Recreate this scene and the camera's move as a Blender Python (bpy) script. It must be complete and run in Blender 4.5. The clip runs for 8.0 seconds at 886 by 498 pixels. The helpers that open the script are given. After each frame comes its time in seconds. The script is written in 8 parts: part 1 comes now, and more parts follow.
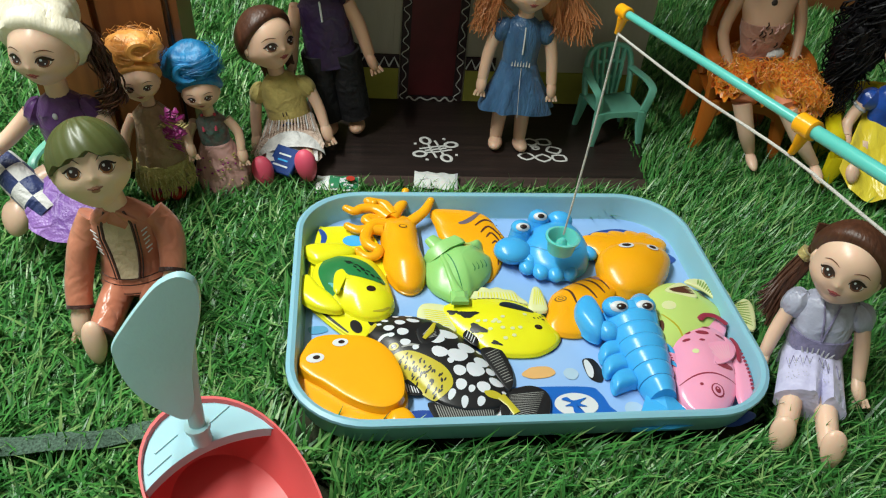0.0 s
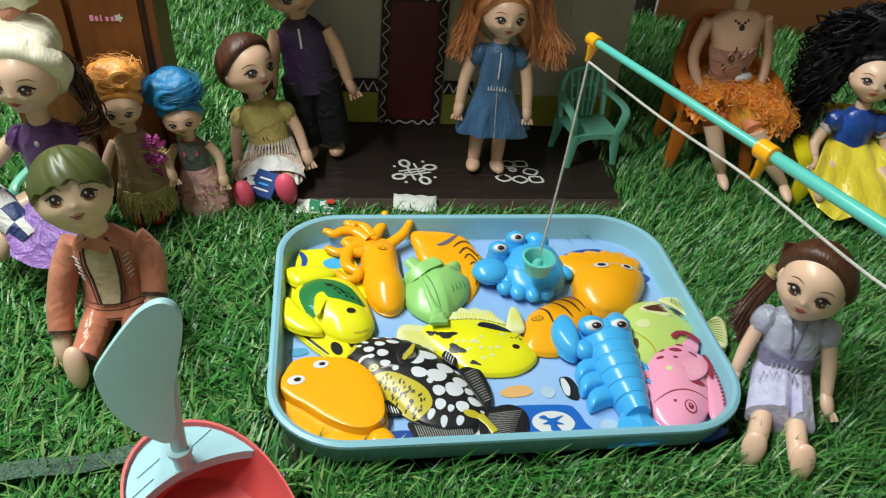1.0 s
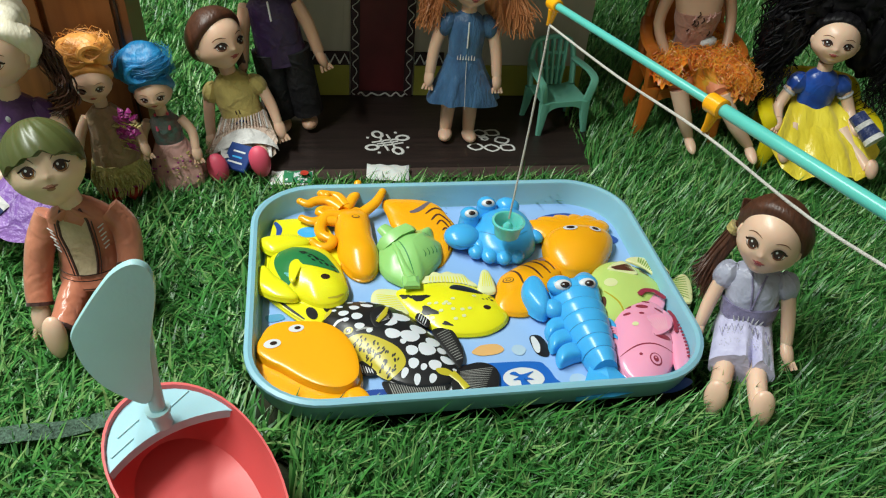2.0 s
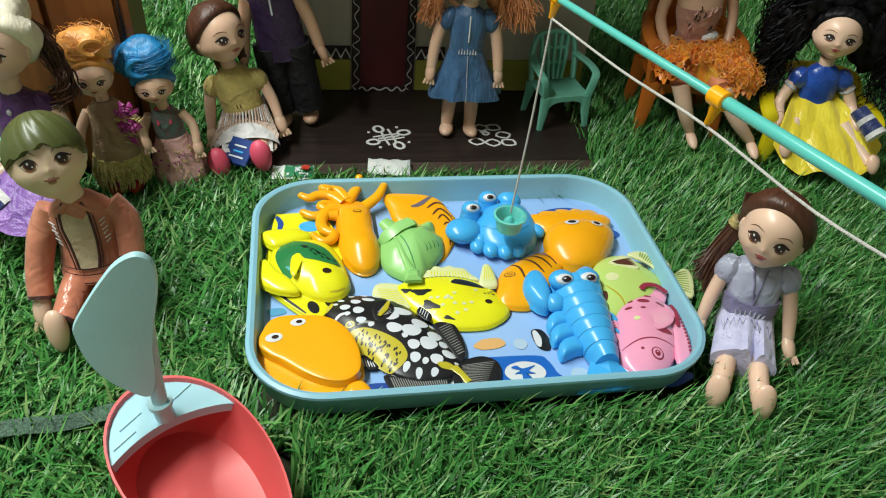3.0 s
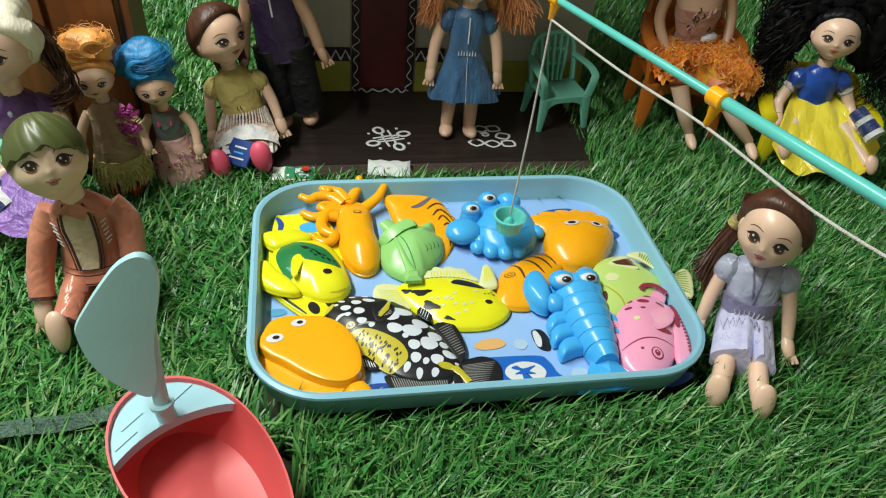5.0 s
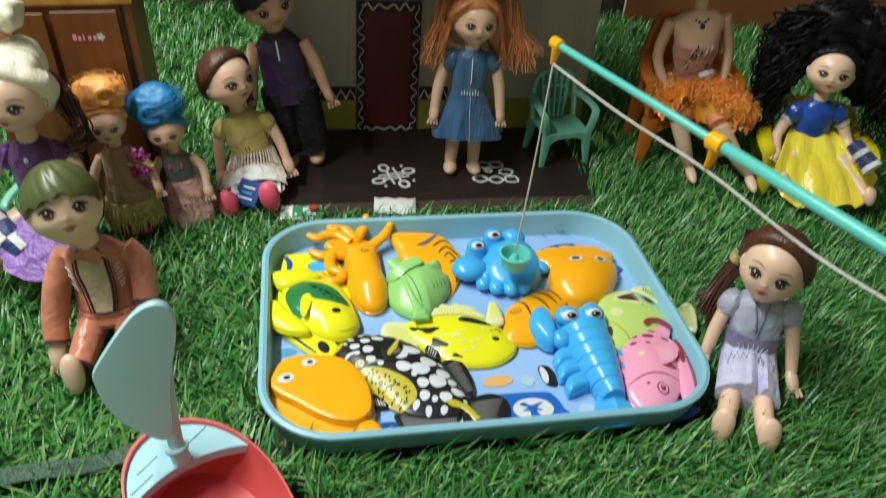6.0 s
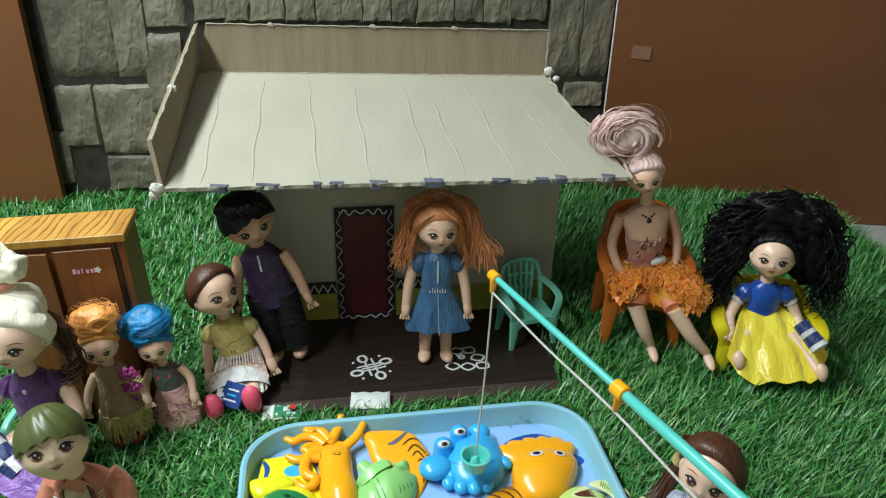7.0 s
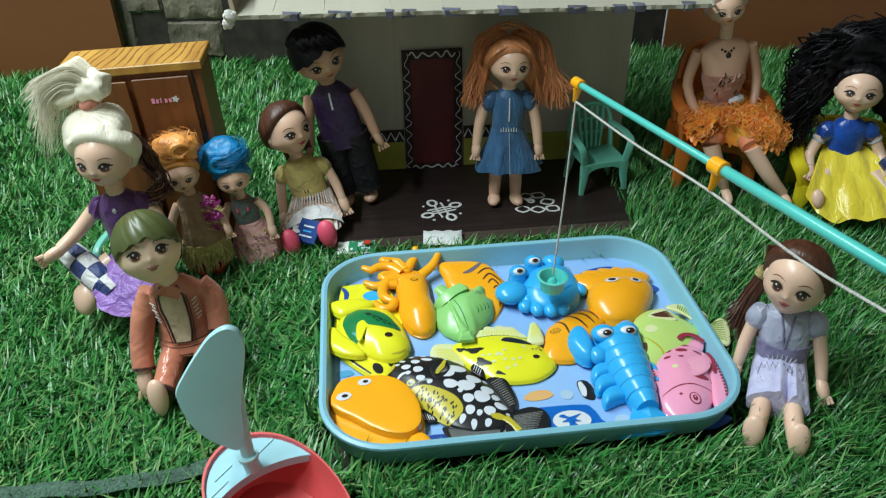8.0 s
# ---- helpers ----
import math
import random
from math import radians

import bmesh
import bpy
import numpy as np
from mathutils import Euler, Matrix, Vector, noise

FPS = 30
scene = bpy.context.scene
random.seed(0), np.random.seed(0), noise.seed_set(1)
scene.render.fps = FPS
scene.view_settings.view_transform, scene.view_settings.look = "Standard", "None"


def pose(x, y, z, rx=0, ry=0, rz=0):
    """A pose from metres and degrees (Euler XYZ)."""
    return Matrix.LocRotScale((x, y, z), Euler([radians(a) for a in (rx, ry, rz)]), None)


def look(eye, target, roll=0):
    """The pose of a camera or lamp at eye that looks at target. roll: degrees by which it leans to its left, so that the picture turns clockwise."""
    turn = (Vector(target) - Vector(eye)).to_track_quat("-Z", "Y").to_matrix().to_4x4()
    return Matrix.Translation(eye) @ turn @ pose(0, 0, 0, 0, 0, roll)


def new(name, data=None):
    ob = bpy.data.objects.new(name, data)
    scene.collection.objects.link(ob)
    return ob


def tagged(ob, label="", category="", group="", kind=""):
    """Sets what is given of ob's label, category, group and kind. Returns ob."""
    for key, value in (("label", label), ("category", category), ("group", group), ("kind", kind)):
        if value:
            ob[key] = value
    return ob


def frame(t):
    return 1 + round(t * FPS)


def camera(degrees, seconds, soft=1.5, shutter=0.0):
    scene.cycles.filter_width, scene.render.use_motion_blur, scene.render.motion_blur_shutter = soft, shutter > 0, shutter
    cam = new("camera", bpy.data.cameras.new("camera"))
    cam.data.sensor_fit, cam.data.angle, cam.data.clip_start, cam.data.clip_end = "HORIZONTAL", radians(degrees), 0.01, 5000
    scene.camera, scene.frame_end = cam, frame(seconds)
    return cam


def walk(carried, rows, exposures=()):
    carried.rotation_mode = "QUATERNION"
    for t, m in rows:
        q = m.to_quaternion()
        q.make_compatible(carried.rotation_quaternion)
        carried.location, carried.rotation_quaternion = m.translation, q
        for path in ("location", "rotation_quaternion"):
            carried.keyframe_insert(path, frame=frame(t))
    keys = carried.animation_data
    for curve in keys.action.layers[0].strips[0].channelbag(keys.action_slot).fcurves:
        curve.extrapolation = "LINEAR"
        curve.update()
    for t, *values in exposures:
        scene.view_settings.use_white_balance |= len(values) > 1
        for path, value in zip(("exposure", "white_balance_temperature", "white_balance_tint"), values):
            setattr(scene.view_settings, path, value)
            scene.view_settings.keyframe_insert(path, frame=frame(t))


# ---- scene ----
cam = camera(60.0, 8.0, soft=1.15, shutter=0.4)
PATH = [
    (0, (-0.0431, -0.0047, 0.294), (0.1958, 1.5471, -0.944), 5.8),
    (0.5, (-0.0441, -0.0046, 0.298), (0.2089, 1.5557, -0.929), 5.9),
    (1, (-0.0417, -0.0099, 0.301), (0.2413, 1.566, -0.897), 6.1),
    (1.5, (-0.0352, -0.0227, 0.301), (0.2844, 1.5298, -0.919), 5.5),
    (3, (-0.0364, -0.0246, 0.299), (0.2842, 1.5107, -0.943), 5.7),
    (3.5, (-0.0374, -0.0245, 0.299), (0.2853, 1.5116, -0.94), 5.8),
    (4, (-0.0385, -0.0254, 0.3), (0.2863, 1.5115, -0.938), 6.0),
    (4.5, (-0.0384, -0.0244, 0.299), (0.2894, 1.5121, -0.939), 6.1),
    (5.8, (-0.0349, -0.0288, 0.301), (0.2772, 1.5286, -0.915), 4.6),
    (6, (-0.0407, -0.0271, 0.309), (0.279, 1.5526, -0.875), 4.7),
    (6.2, (-0.0329, -0.0291, 0.324), (0.2641, 1.6067, -0.788), 3.3),
    (6.5, (-0.0237, -0.0281, 0.358), (0.2733, 1.669, -0.658), 2.9),
    (6.7, (-0.014, -0.0312, 0.364), (0.2776, 1.7058, -0.584), 2.3),
    (7, (-0.0065, -0.0361, 0.382), (0.2733, 1.7123, -0.548), 1.2),
    (7.2, (-0.0189, -0.0478, 0.361), (0.2402, 1.696, -0.584), 0.2),
    (7.5, (-0.0236, -0.0533, 0.341), (0.1606, 1.6347, -0.716), -0.9),
    (8, (-0.0317, -0.0624, 0.329), (0.1232, 1.5897, -0.788), -1.0),
]
BALANCE = [(0.0, -0.33, 6600, 11), (6.5, -0.33, 6600, 11), (6.9, -0.22, 6200, 9), (7.2, -0.21, 5750, 11), (7.6, -0.38, 5400, 14), (8.0, -0.40, 5900, 8)]
walk(cam, [(t, look(eye, target, roll)) for t, eye, target, roll in PATH], BALANCE)

# ---- room and light ----
world = bpy.data.worlds.new("world")
world.use_nodes = True
world.node_tree.nodes["Background"].inputs[0].default_value = (0.75, 0.85, 1.0, 1)
world.node_tree.nodes["Background"].inputs[1].default_value = 0.03
scene.world = world
scene.view_settings.exposure = -0.30


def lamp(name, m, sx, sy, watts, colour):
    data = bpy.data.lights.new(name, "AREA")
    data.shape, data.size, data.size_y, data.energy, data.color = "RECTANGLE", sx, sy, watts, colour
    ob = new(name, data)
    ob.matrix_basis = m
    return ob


lamp("tube_light", pose(-0.50, 0.37, 0.96, 0, -15, 0), 0.05, 0.9, 21.8, (0.93, 1.0, 0.95))
# Upward half of the unseen tube, added as fill off the ceiling
lamp("tube_light_upper_fill", pose(-0.50, 0.37, 1.02, 180, 0, 0), 0.05, 0.9, 11, (0.93, 1.0, 0.95))


# ---- materials ----
def material(name, colour, rough=0.5, metal=0.0, second=None, scale=40.0, bump=0.0, bump_scale=200.0, coat=0.0,
             stretch=(1, 1, 1), blend=0.5, sheen=0.0, spec=0.5, sss=0.0, detail=4.0, rand=0.0, fold=0.0):
    """A node material: two colours mixed by noise, and a fine relief."""
    mat = bpy.data.materials.new(name)
    mat.use_nodes = True
    nt = mat.node_tree
    b = nt.nodes["Principled BSDF"]
    b.inputs["Roughness"].default_value, b.inputs["Metallic"].default_value = rough, metal
    b.inputs["Coat Weight"].default_value, b.inputs["Coat Roughness"].default_value = coat, 0.12
    b.inputs["Sheen Weight"].default_value = sheen
    b.inputs["Specular IOR Level"].default_value = spec
    b.inputs["Subsurface Weight"].default_value = sss
    b.inputs["Subsurface Scale"].default_value = 0.004
    second = second or tuple(c * 0.86 for c in colour)
    tc, mp = nt.nodes.new("ShaderNodeTexCoord"), nt.nodes.new("ShaderNodeMapping")
    mp.inputs["Scale"].default_value = stretch
    nt.links.new(tc.outputs["Object"], mp.inputs["Vector"])
    n1 = nt.nodes.new("ShaderNodeTexNoise")
    n1.inputs["Scale"].default_value, n1.inputs["Detail"].default_value = scale, detail
    nt.links.new(mp.outputs["Vector"], n1.inputs["Vector"])
    ramp = nt.nodes.new("ShaderNodeValToRGB")
    ramp.color_ramp.elements[0].position, ramp.color_ramp.elements[1].position = 0.5 - blend * 0.4, 0.5 + blend * 0.4
    ramp.color_ramp.elements[0].color, ramp.color_ramp.elements[1].color = (*second, 1), (*colour, 1)
    nt.links.new(n1.outputs["Fac"], ramp.inputs["Fac"])
    out = ramp.outputs["Color"]
    if rand:
        oi, hsv, mr = nt.nodes.new("ShaderNodeObjectInfo"), nt.nodes.new("ShaderNodeHueSaturation"), nt.nodes.new("ShaderNodeMapRange")
        mr.inputs["To Min"].default_value, mr.inputs["To Max"].default_value = 1 - rand, 1 + rand
        nt.links.new(oi.outputs["Random"], mr.inputs["Value"])
        nt.links.new(mr.outputs["Result"], hsv.inputs["Value"])
        nt.links.new(out, hsv.inputs["Color"])
        out = hsv.outputs["Color"]
    nt.links.new(out, b.inputs["Base Color"])
    if bump:
        n2, bp = nt.nodes.new("ShaderNodeTexNoise"), nt.nodes.new("ShaderNodeBump")
        n2.inputs["Scale"].default_value, n2.inputs["Detail"].default_value = bump_scale, 3
        bp.inputs["Strength"].default_value, bp.inputs["Distance"].default_value = bump, 0.001
        nt.links.new(mp.outputs["Vector"], n2.inputs["Vector"])
        nt.links.new(n2.outputs["Fac"], bp.inputs["Height"])
        if fold:
            n3, bp3 = nt.nodes.new("ShaderNodeTexNoise"), nt.nodes.new("ShaderNodeBump")
            n3.inputs["Scale"].default_value, n3.inputs["Detail"].default_value, n3.inputs["Distortion"].default_value = 95, 1.5, 0.8
            bp3.inputs["Strength"].default_value, bp3.inputs["Distance"].default_value = fold, 0.004
            nt.links.new(mp.outputs["Vector"], n3.inputs["Vector"])
            nt.links.new(n3.outputs["Fac"], bp3.inputs["Height"])
            nt.links.new(bp3.outputs["Normal"], bp.inputs["Normal"])
        nt.links.new(bp.outputs["Normal"], b.inputs["Normal"])
    return mat


def plastic(name, colour, rough=0.28, **k):
    return material(name, colour, rough, second=tuple(c * 0.93 for c in colour), scale=30, bump=k.pop("bump", 0.04), bump_scale=k.pop("bump_scale", 900), sss=k.pop("sss", 0.08), **k)


def cloth(name, colour, rough=0.6, second=None, **k):
    return material(name, colour, rough, second=second or tuple(c * 0.7 for c in colour), scale=k.pop("scale", 120), bump=k.pop("bump", 0.5), bump_scale=k.pop("bump_scale", 700), sheen=k.pop("sheen", 0.2), fold=k.pop("fold", 0.7), **k)


M_SKIN = plastic("doll_vinyl", (0.80, 0.52, 0.37), 0.36, sss=0.15)
M_SKIN_PALE = plastic("pale_doll_vinyl", (0.81, 0.55, 0.405), 0.34, sss=0.15)
M_SKIN_TAN = plastic("tan_doll_vinyl", (0.60, 0.36, 0.24), 0.42, sss=0.15)
M_LIP = plastic("painted_lip", (0.50, 0.10, 0.10), 0.4)
M_LIP_DARK = plastic("dark_lip_line", (0.20, 0.03, 0.03), 0.4)
M_LID = plastic("rose_eyeshadow_paint", (0.74, 0.50, 0.41), 0.4)
M_EYE_WHITE = plastic("painted_eye_white", (0.8, 0.78, 0.74), 0.3)
M_EYE_DARK = plastic("painted_eye_dark", (0.03, 0.015, 0.012), 0.25)
M_EYE_BROWN = plastic("painted_eye_brown", (0.16, 0.06, 0.03), 0.25)
M_BLACK = plastic("black_plastic", (0.012, 0.012, 0.014), 0.32)
M_WHITE = plastic("white_print", (0.68, 0.70, 0.72), 0.35)
M_BLUE = plastic("blue_plastic", (0.055, 0.42, 0.84), 0.26)
M_ORANGE = plastic("orange_plastic", (0.93, 0.41, 0.008), 0.24)
M_YELLOW = plastic("lemon_plastic", (0.80, 0.77, 0.016), 0.22)
M_LIME = plastic("lime_plastic", (0.52, 0.70, 0.19), 0.24)
M_GREEN = plastic("green_plastic", (0.29, 0.61, 0.19), 0.3)
M_PINK = plastic("pink_plastic", (0.88, 0.36, 0.53), 0.2)
M_DARKGREEN = plastic("dark_green_paint", (0.02, 0.20, 0.06), 0.3)
M_AQUA = plastic("aqua_plastic", (0.10, 0.52, 0.46), 0.3)
M_CUP = plastic("translucent_aqua_plastic", (0.14, 0.60, 0.55), 0.25, sss=0.6)
M_TRAY = plastic("tray_blue_plastic", (0.24, 0.50, 0.62), 0.38)
M_SAIL = plastic("sail_blue_plastic", (0.42, 0.70, 0.75), 0.42, bump=0.12, bump_scale=500)
M_DECK = plastic("deck_blue_plastic", (0.36, 0.63, 0.72), 0.42)
M_HULL = plastic("coral_red_plastic", (0.72, 0.11, 0.11), 0.4)
M_STICKER = material("tray_print_blue", (0.31, 0.50, 0.82), 0.33, second=(0.23, 0.43, 0.78), scale=14)
M_NAVY = plastic("navy_print", (0.02, 0.07, 0.32), 0.35)
M_CHAIR_ORANGE = plastic("chair_orange_plastic", (0.54, 0.15, 0.02), 0.3, sss=0.2)
M_CHAIR_YELLOW = plastic("chair_yellow_plastic", (0.75, 0.62, 0.01), 0.35)
M_CHAIR_GREEN = plastic("chair_mint_plastic", (0.17, 0.50, 0.38), 0.35)
M_CARD = material("plain_cardboard", (0.40, 0.375, 0.295), 0.85, second=(0.365, 0.34, 0.265), scale=14, stretch=(2, 0.8, 1), bump=0.25, bump_scale=120)
M_CARD_BROWN = material("brown_cardboard", (0.27, 0.22, 0.14), 0.85, second=(0.215, 0.17, 0.105), scale=22, stretch=(5, 1, 0.5), bump=0.3, bump_scale=150)
M_PAPER_WALL = material("house_wall_paper", (0.53, 0.49, 0.415), 0.8, second=(0.43, 0.395, 0.33), scale=14, stretch=(3, 1, 0.6), bump=0.3, bump_scale=90)
M_DOOR_RED = material("maroon_door_paper", (0.13, 0.012, 0.018), 0.6, second=(0.09, 0.008, 0.012), scale=60, bump=0.2)
M_OLIVE = material("olive_paper_band", (0.36, 0.34, 0.05), 0.8, second=(0.28, 0.27, 0.04), scale=50, bump=0.2)
M_MAT = material("dark_wood_print", (0.030, 0.018, 0.016), 0.45, second=(0.012, 0.008, 0.007), scale=30, stretch=(0.5, 9, 1), bump=0.15)
M_MAT_BAND = material("brown_wood_print", (0.080, 0.052, 0.044), 0.45, second=(0.040, 0.026, 0.022), scale=30, stretch=(0.5, 9, 1), bump=0.15)
M_CHALK = material("white_chalk_print", (0.7, 0.7, 0.68), 0.8, scale=200)
M_WOOD_TOP = material("honey_wood_laminate", (0.66, 0.38, 0.07), 0.4, second=(0.32, 0.14, 0.02), scale=9, stretch=(7, 0.7, 1), bump=0.05, blend=0.6)
M_WOOD = material("brown_wood_laminate", (0.24, 0.085, 0.022), 0.4, second=(0.12, 0.036, 0.010), scale=14, stretch=(9, 1, 0.5), bump=0.05, blend=0.7)
M_PANEL = material("brown_laminate_panel", (0.200, 0.074, 0.026), 0.42, second=(0.158, 0.057, 0.020), scale=3, stretch=(1, 1, 4), bump=0.03, bump_scale=30)
M_STONE = material("stone_print", (0.235, 0.204, 0.144), 0.6, second=(0.082, 0.072, 0.052), scale=38, bump=1.0, bump_scale=150, rand=0.30, blend=0.55, detail=9, stretch=(1, 1, 0.6), fold=0.8)
M_JOINT = material("dark_stone_joint", (0.045, 0.037, 0.026), 0.9, second=(0.015, 0.013, 0.010), scale=60)
M_PLASTER = material("cream_room_wall", (0.66, 0.63, 0.56), 0.8, scale=3, bump=0.05, bump_scale=60)
M_CEILING = material("white_ceiling", (0.75, 0.74, 0.70), 0.85, scale=3)
M_TILE = material("pale_floor_tile", (0.46, 0.47, 0.45), 0.35, scale=5)
M_BACKING = material("turf_backing", (0.012, 0.03, 0.008), 0.95, second=(0.03, 0.028, 0.012), scale=150, bump=1.0, bump_scale=400)


def turf_material():
    mat = bpy.data.materials.new("artificial_grass")
    mat.use_nodes = True
    nt = mat.node_tree
    b = nt.nodes["Principled BSDF"]
    geo, ramp = nt.nodes.new("ShaderNodeNewGeometry"), nt.nodes.new("ShaderNodeValToRGB")
    cr = ramp.color_ramp
    cr.elements[0].color, cr.elements[1].color = (0.020, 0.105, 0.022, 1), (0.25, 0.41, 0.14, 1)
    for p, c in ((0.35, (0.040, 0.205, 0.038, 1)), (0.7, (0.078, 0.305, 0.060, 1))):
        e = cr.elements.new(p)
        e.color = c
    nt.links.new(geo.outputs["Random Per Island"], ramp.inputs["Fac"])
    nt.links.new(ramp.outputs["Color"], b.inputs["Base Color"])
    b.inputs["Roughness"].default_value = 0.38
    b.inputs["Specular IOR Level"].default_value = 0.5
    return mat


M_TURF = turf_material()


# ---- mesh helpers ----
class Geo:
    """Gathers rings, tubes, balls and patches into one mesh with several materials."""

    def __init__(self):
        self.v, self.f, self.m, self.mats = [], [], [], []

    def slot(self, mat):
        if mat not in self.mats:
            self.mats.append(mat)
        return self.mats.index(mat)

    def rings(self, rings, mat, cap=(True, True), closed=True):
        k, n, base = self.slot(mat), len(rings[0]), len(self.v)
        for r in rings:
            self.v.extend(Vector(p) for p in r)
        for i in range(len(rings) - 1):
            for j in range(n if closed else n - 1):
                a, b = base + i * n + j, base + i * n + (j + 1) % n
                self.f.append((a, b, b + n, a + n))
                self.m.append(k)
        for end, flag in ((0, cap[0]), (len(rings) - 1, cap[1])):
            if flag and closed:
                self.f.append(tuple(base + end * n + j for j in range(n)))
                self.m.append(k)
        return self

    def tube(self, path, radii, mat, n=8, flat=1.0, cap=True):
        path = [Vector(p) for p in path]
        if not hasattr(radii, "__len__"):
            radii = [radii] * len(path)
        rings, side = [], None
        for i, p in enumerate(path):
            d = (path[min(i + 1, len(path) - 1)] - path[max(i - 1, 0)]).normalized()
            ref = side if side is not None else (Vector((1, 0, 0)) if abs(d.x) < 0.8 else Vector((0, 1, 0)))
            up = d.cross(ref)
            up.normalize()
            side = up.cross(d).normalized()
            rings.append([p + radii[i] * (math.cos(2 * math.pi * j / n) * side + flat * math.sin(2 * math.pi * j / n) * up) for j in range(n)])
        return self.rings(rings, mat, (cap, cap))

    def ball(self, c, r, mat, turn=(0, 0, 0), nu=16, nv=10, warp=None):
        m = Euler([radians(a) for a in turn]).to_matrix()
        r = r if hasattr(r, "__len__") else (r, r, r)
        rings = []
        for i in range(nv + 1):
            th = math.pi * (0.02 + 0.96 * i / nv)
            ring = []
            for j in range(nu):
                ph = 2 * math.pi * j / nu
                p = Vector((math.sin(th) * math.cos(ph), math.sin(th) * math.sin(ph), math.cos(th)))
                if warp:
                    p = warp(p)
                ring.append(Vector(c) + m @ Vector((p.x * r[0], p.y * r[1], p.z * r[2])))
            rings.append(ring)
        return self.rings(rings, mat)

    def fan(self, pts, mat, centre=None):
        k, base = self.slot(mat), len(self.v)
        pts = [Vector(p) for p in pts]
        self.v.append(Vector(centre) if centre is not None else sum(pts, Vector()) / len(pts))
        self.v.extend(pts)
        for j in range(len(pts)):
            self.f.append((base, base + 1 + j, base + 1 + (j + 1) % len(pts)))
            self.m.append(k)
        return self

    def box(self, lo, hi, mat, bevel=0.0):
        (x0, y0, z0), (x1, y1, z1) = lo, hi
        b = bevel
        r = lambda z, i: [(x0 + i, y0 + i, z), (x1 - i, y0 + i, z), (x1 - i, y1 - i, z), (x0 + i, y1 - i, z)]
        rs = [r(z0, b), r(z0 + b, 0), r(z1 - b, 0), r(z1, b)] if b else [r(z0, 0), r(z1, 0)]
        return self.rings(rs, mat)

    def moved(self, m, start=0):
        for i in range(start, len(self.v)):
            self.v[i] = m @ self.v[i]
        return self

    def make(self, name, smooth=True, sharp=40):
        me = bpy.data.meshes.new(name)
        me.from_pydata([tuple(p) for p in self.v], [], self.f)
        for mat in self.mats:
            me.materials.append(mat)
        me.polygons.foreach_set("material_index", self.m)
        bm = bmesh.new()
        bm.from_mesh(me)
        bmesh.ops.recalc_face_normals(bm, faces=bm.faces)
        for e in bm.edges:
            if len(e.link_faces) == 2 and e.calc_face_angle(0) > radians(sharp):
                e.smooth = False
        for f in bm.faces:
            f.smooth = smooth
        bm.to_mesh(me)
        bm.free()
        return me


def part(name, geo, parent=None, label="", m=None, smooth=True):
    ob = new(name, geo.make(name, smooth) if isinstance(geo, Geo) else geo)
    ob.parent = parent
    if m is not None:
        ob.matrix_basis = m
    if label:
        ob["label"] = label
    return ob


def thing(name, m, label, category, group="", kind=""):
    ob = new(name)
    ob.matrix_basis = m
    return tagged(ob, label, category, group, kind)


def solid(name, geo, m, label, category, group="", kind="", smooth=True):
    ob = new(name, geo.make(name, smooth))
    ob.matrix_basis = m
    return tagged(ob, label, category, group, kind)


def rounded_rect(hx, hy, r, z, n=10):
    pts = []
    for cx, cy, a0 in ((hx - r, hy - r, 0), (-hx + r, hy - r, 90), (-hx + r, -hy + r, 180), (hx - r, -hy + r, 270)):
        for i in range(n + 1):
            a = radians(a0 + 90 * i / n)
            pts.append((cx + r * math.cos(a), cy + r * math.sin(a), z))
    return pts


def spline(ctrl, n=8, closed=True):
    """Catmull-Rom through the control points."""
    c = [Vector(p) for p in ctrl]
    k, out = len(c), []
    for i in range(k if closed else k - 1):
        if closed:
            p0, p1, p2, p3 = c[i - 1], c[i], c[(i + 1) % k], c[(i + 2) % k]
        else:
            p0, p1, p2, p3 = c[max(i - 1, 0)], c[i], c[i + 1], c[min(i + 2, k - 1)]
        for j in range(n):
            t = j / n
            out.append(0.5 * (2 * p1 + (p2 - p0) * t + (2 * p0 - 5 * p1 + 4 * p2 - p3) * t * t + (3 * p1 - p0 - 3 * p2 + p3) * t ** 3))
    if not closed:
        out.append(c[-1])
    return out


# ---- ground, walls, room ----
def rise(x, y):
    """The turf lies almost flat, with slow swells."""
    return 0.004 * math.sin(7 * x + 1) * math.sin(6 * y)


g = Geo()
g.box((-1.6, -1.8, -0.06), (1.8, 1.3, -0.03), M_TILE)
solid("floor", g, pose(0, 0, 0), "pale tiled room floor under the turf", "floor", kind="structure", smooth=False)
# Unseen walls close the room; the south one stands near to bounce light
for nm, lo, hi in (("wall_north", (-1.6, 1.3, -0.06), (1.8, 1.4, 2.6)), ("wall_south", (-1.6, -1.0, -0.06), (1.8, -0.9, 2.6)),
                   ("wall_west", (-1.4, -1.9, -0.06), (-1.3, 1.4, 2.6)), ("wall_east", (1.8, -1.9, -0.06), (1.9, 1.4, 2.6))):
    g = Geo()
    g.box(lo, hi, M_PLASTER)
    solid(nm, g, pose(0, 0, 0), "plain cream plastered room wall, unseen, for bounced light", "wall", kind="structure", smooth=False)
g = Geo()
g.box((-1.7, -1.9, 2.6), (1.9, 1.4, 2.7), M_CEILING)
solid("ceiling", g, pose(0, 0, 0), "plain white room ceiling", "ceiling", kind="structure", smooth=False)

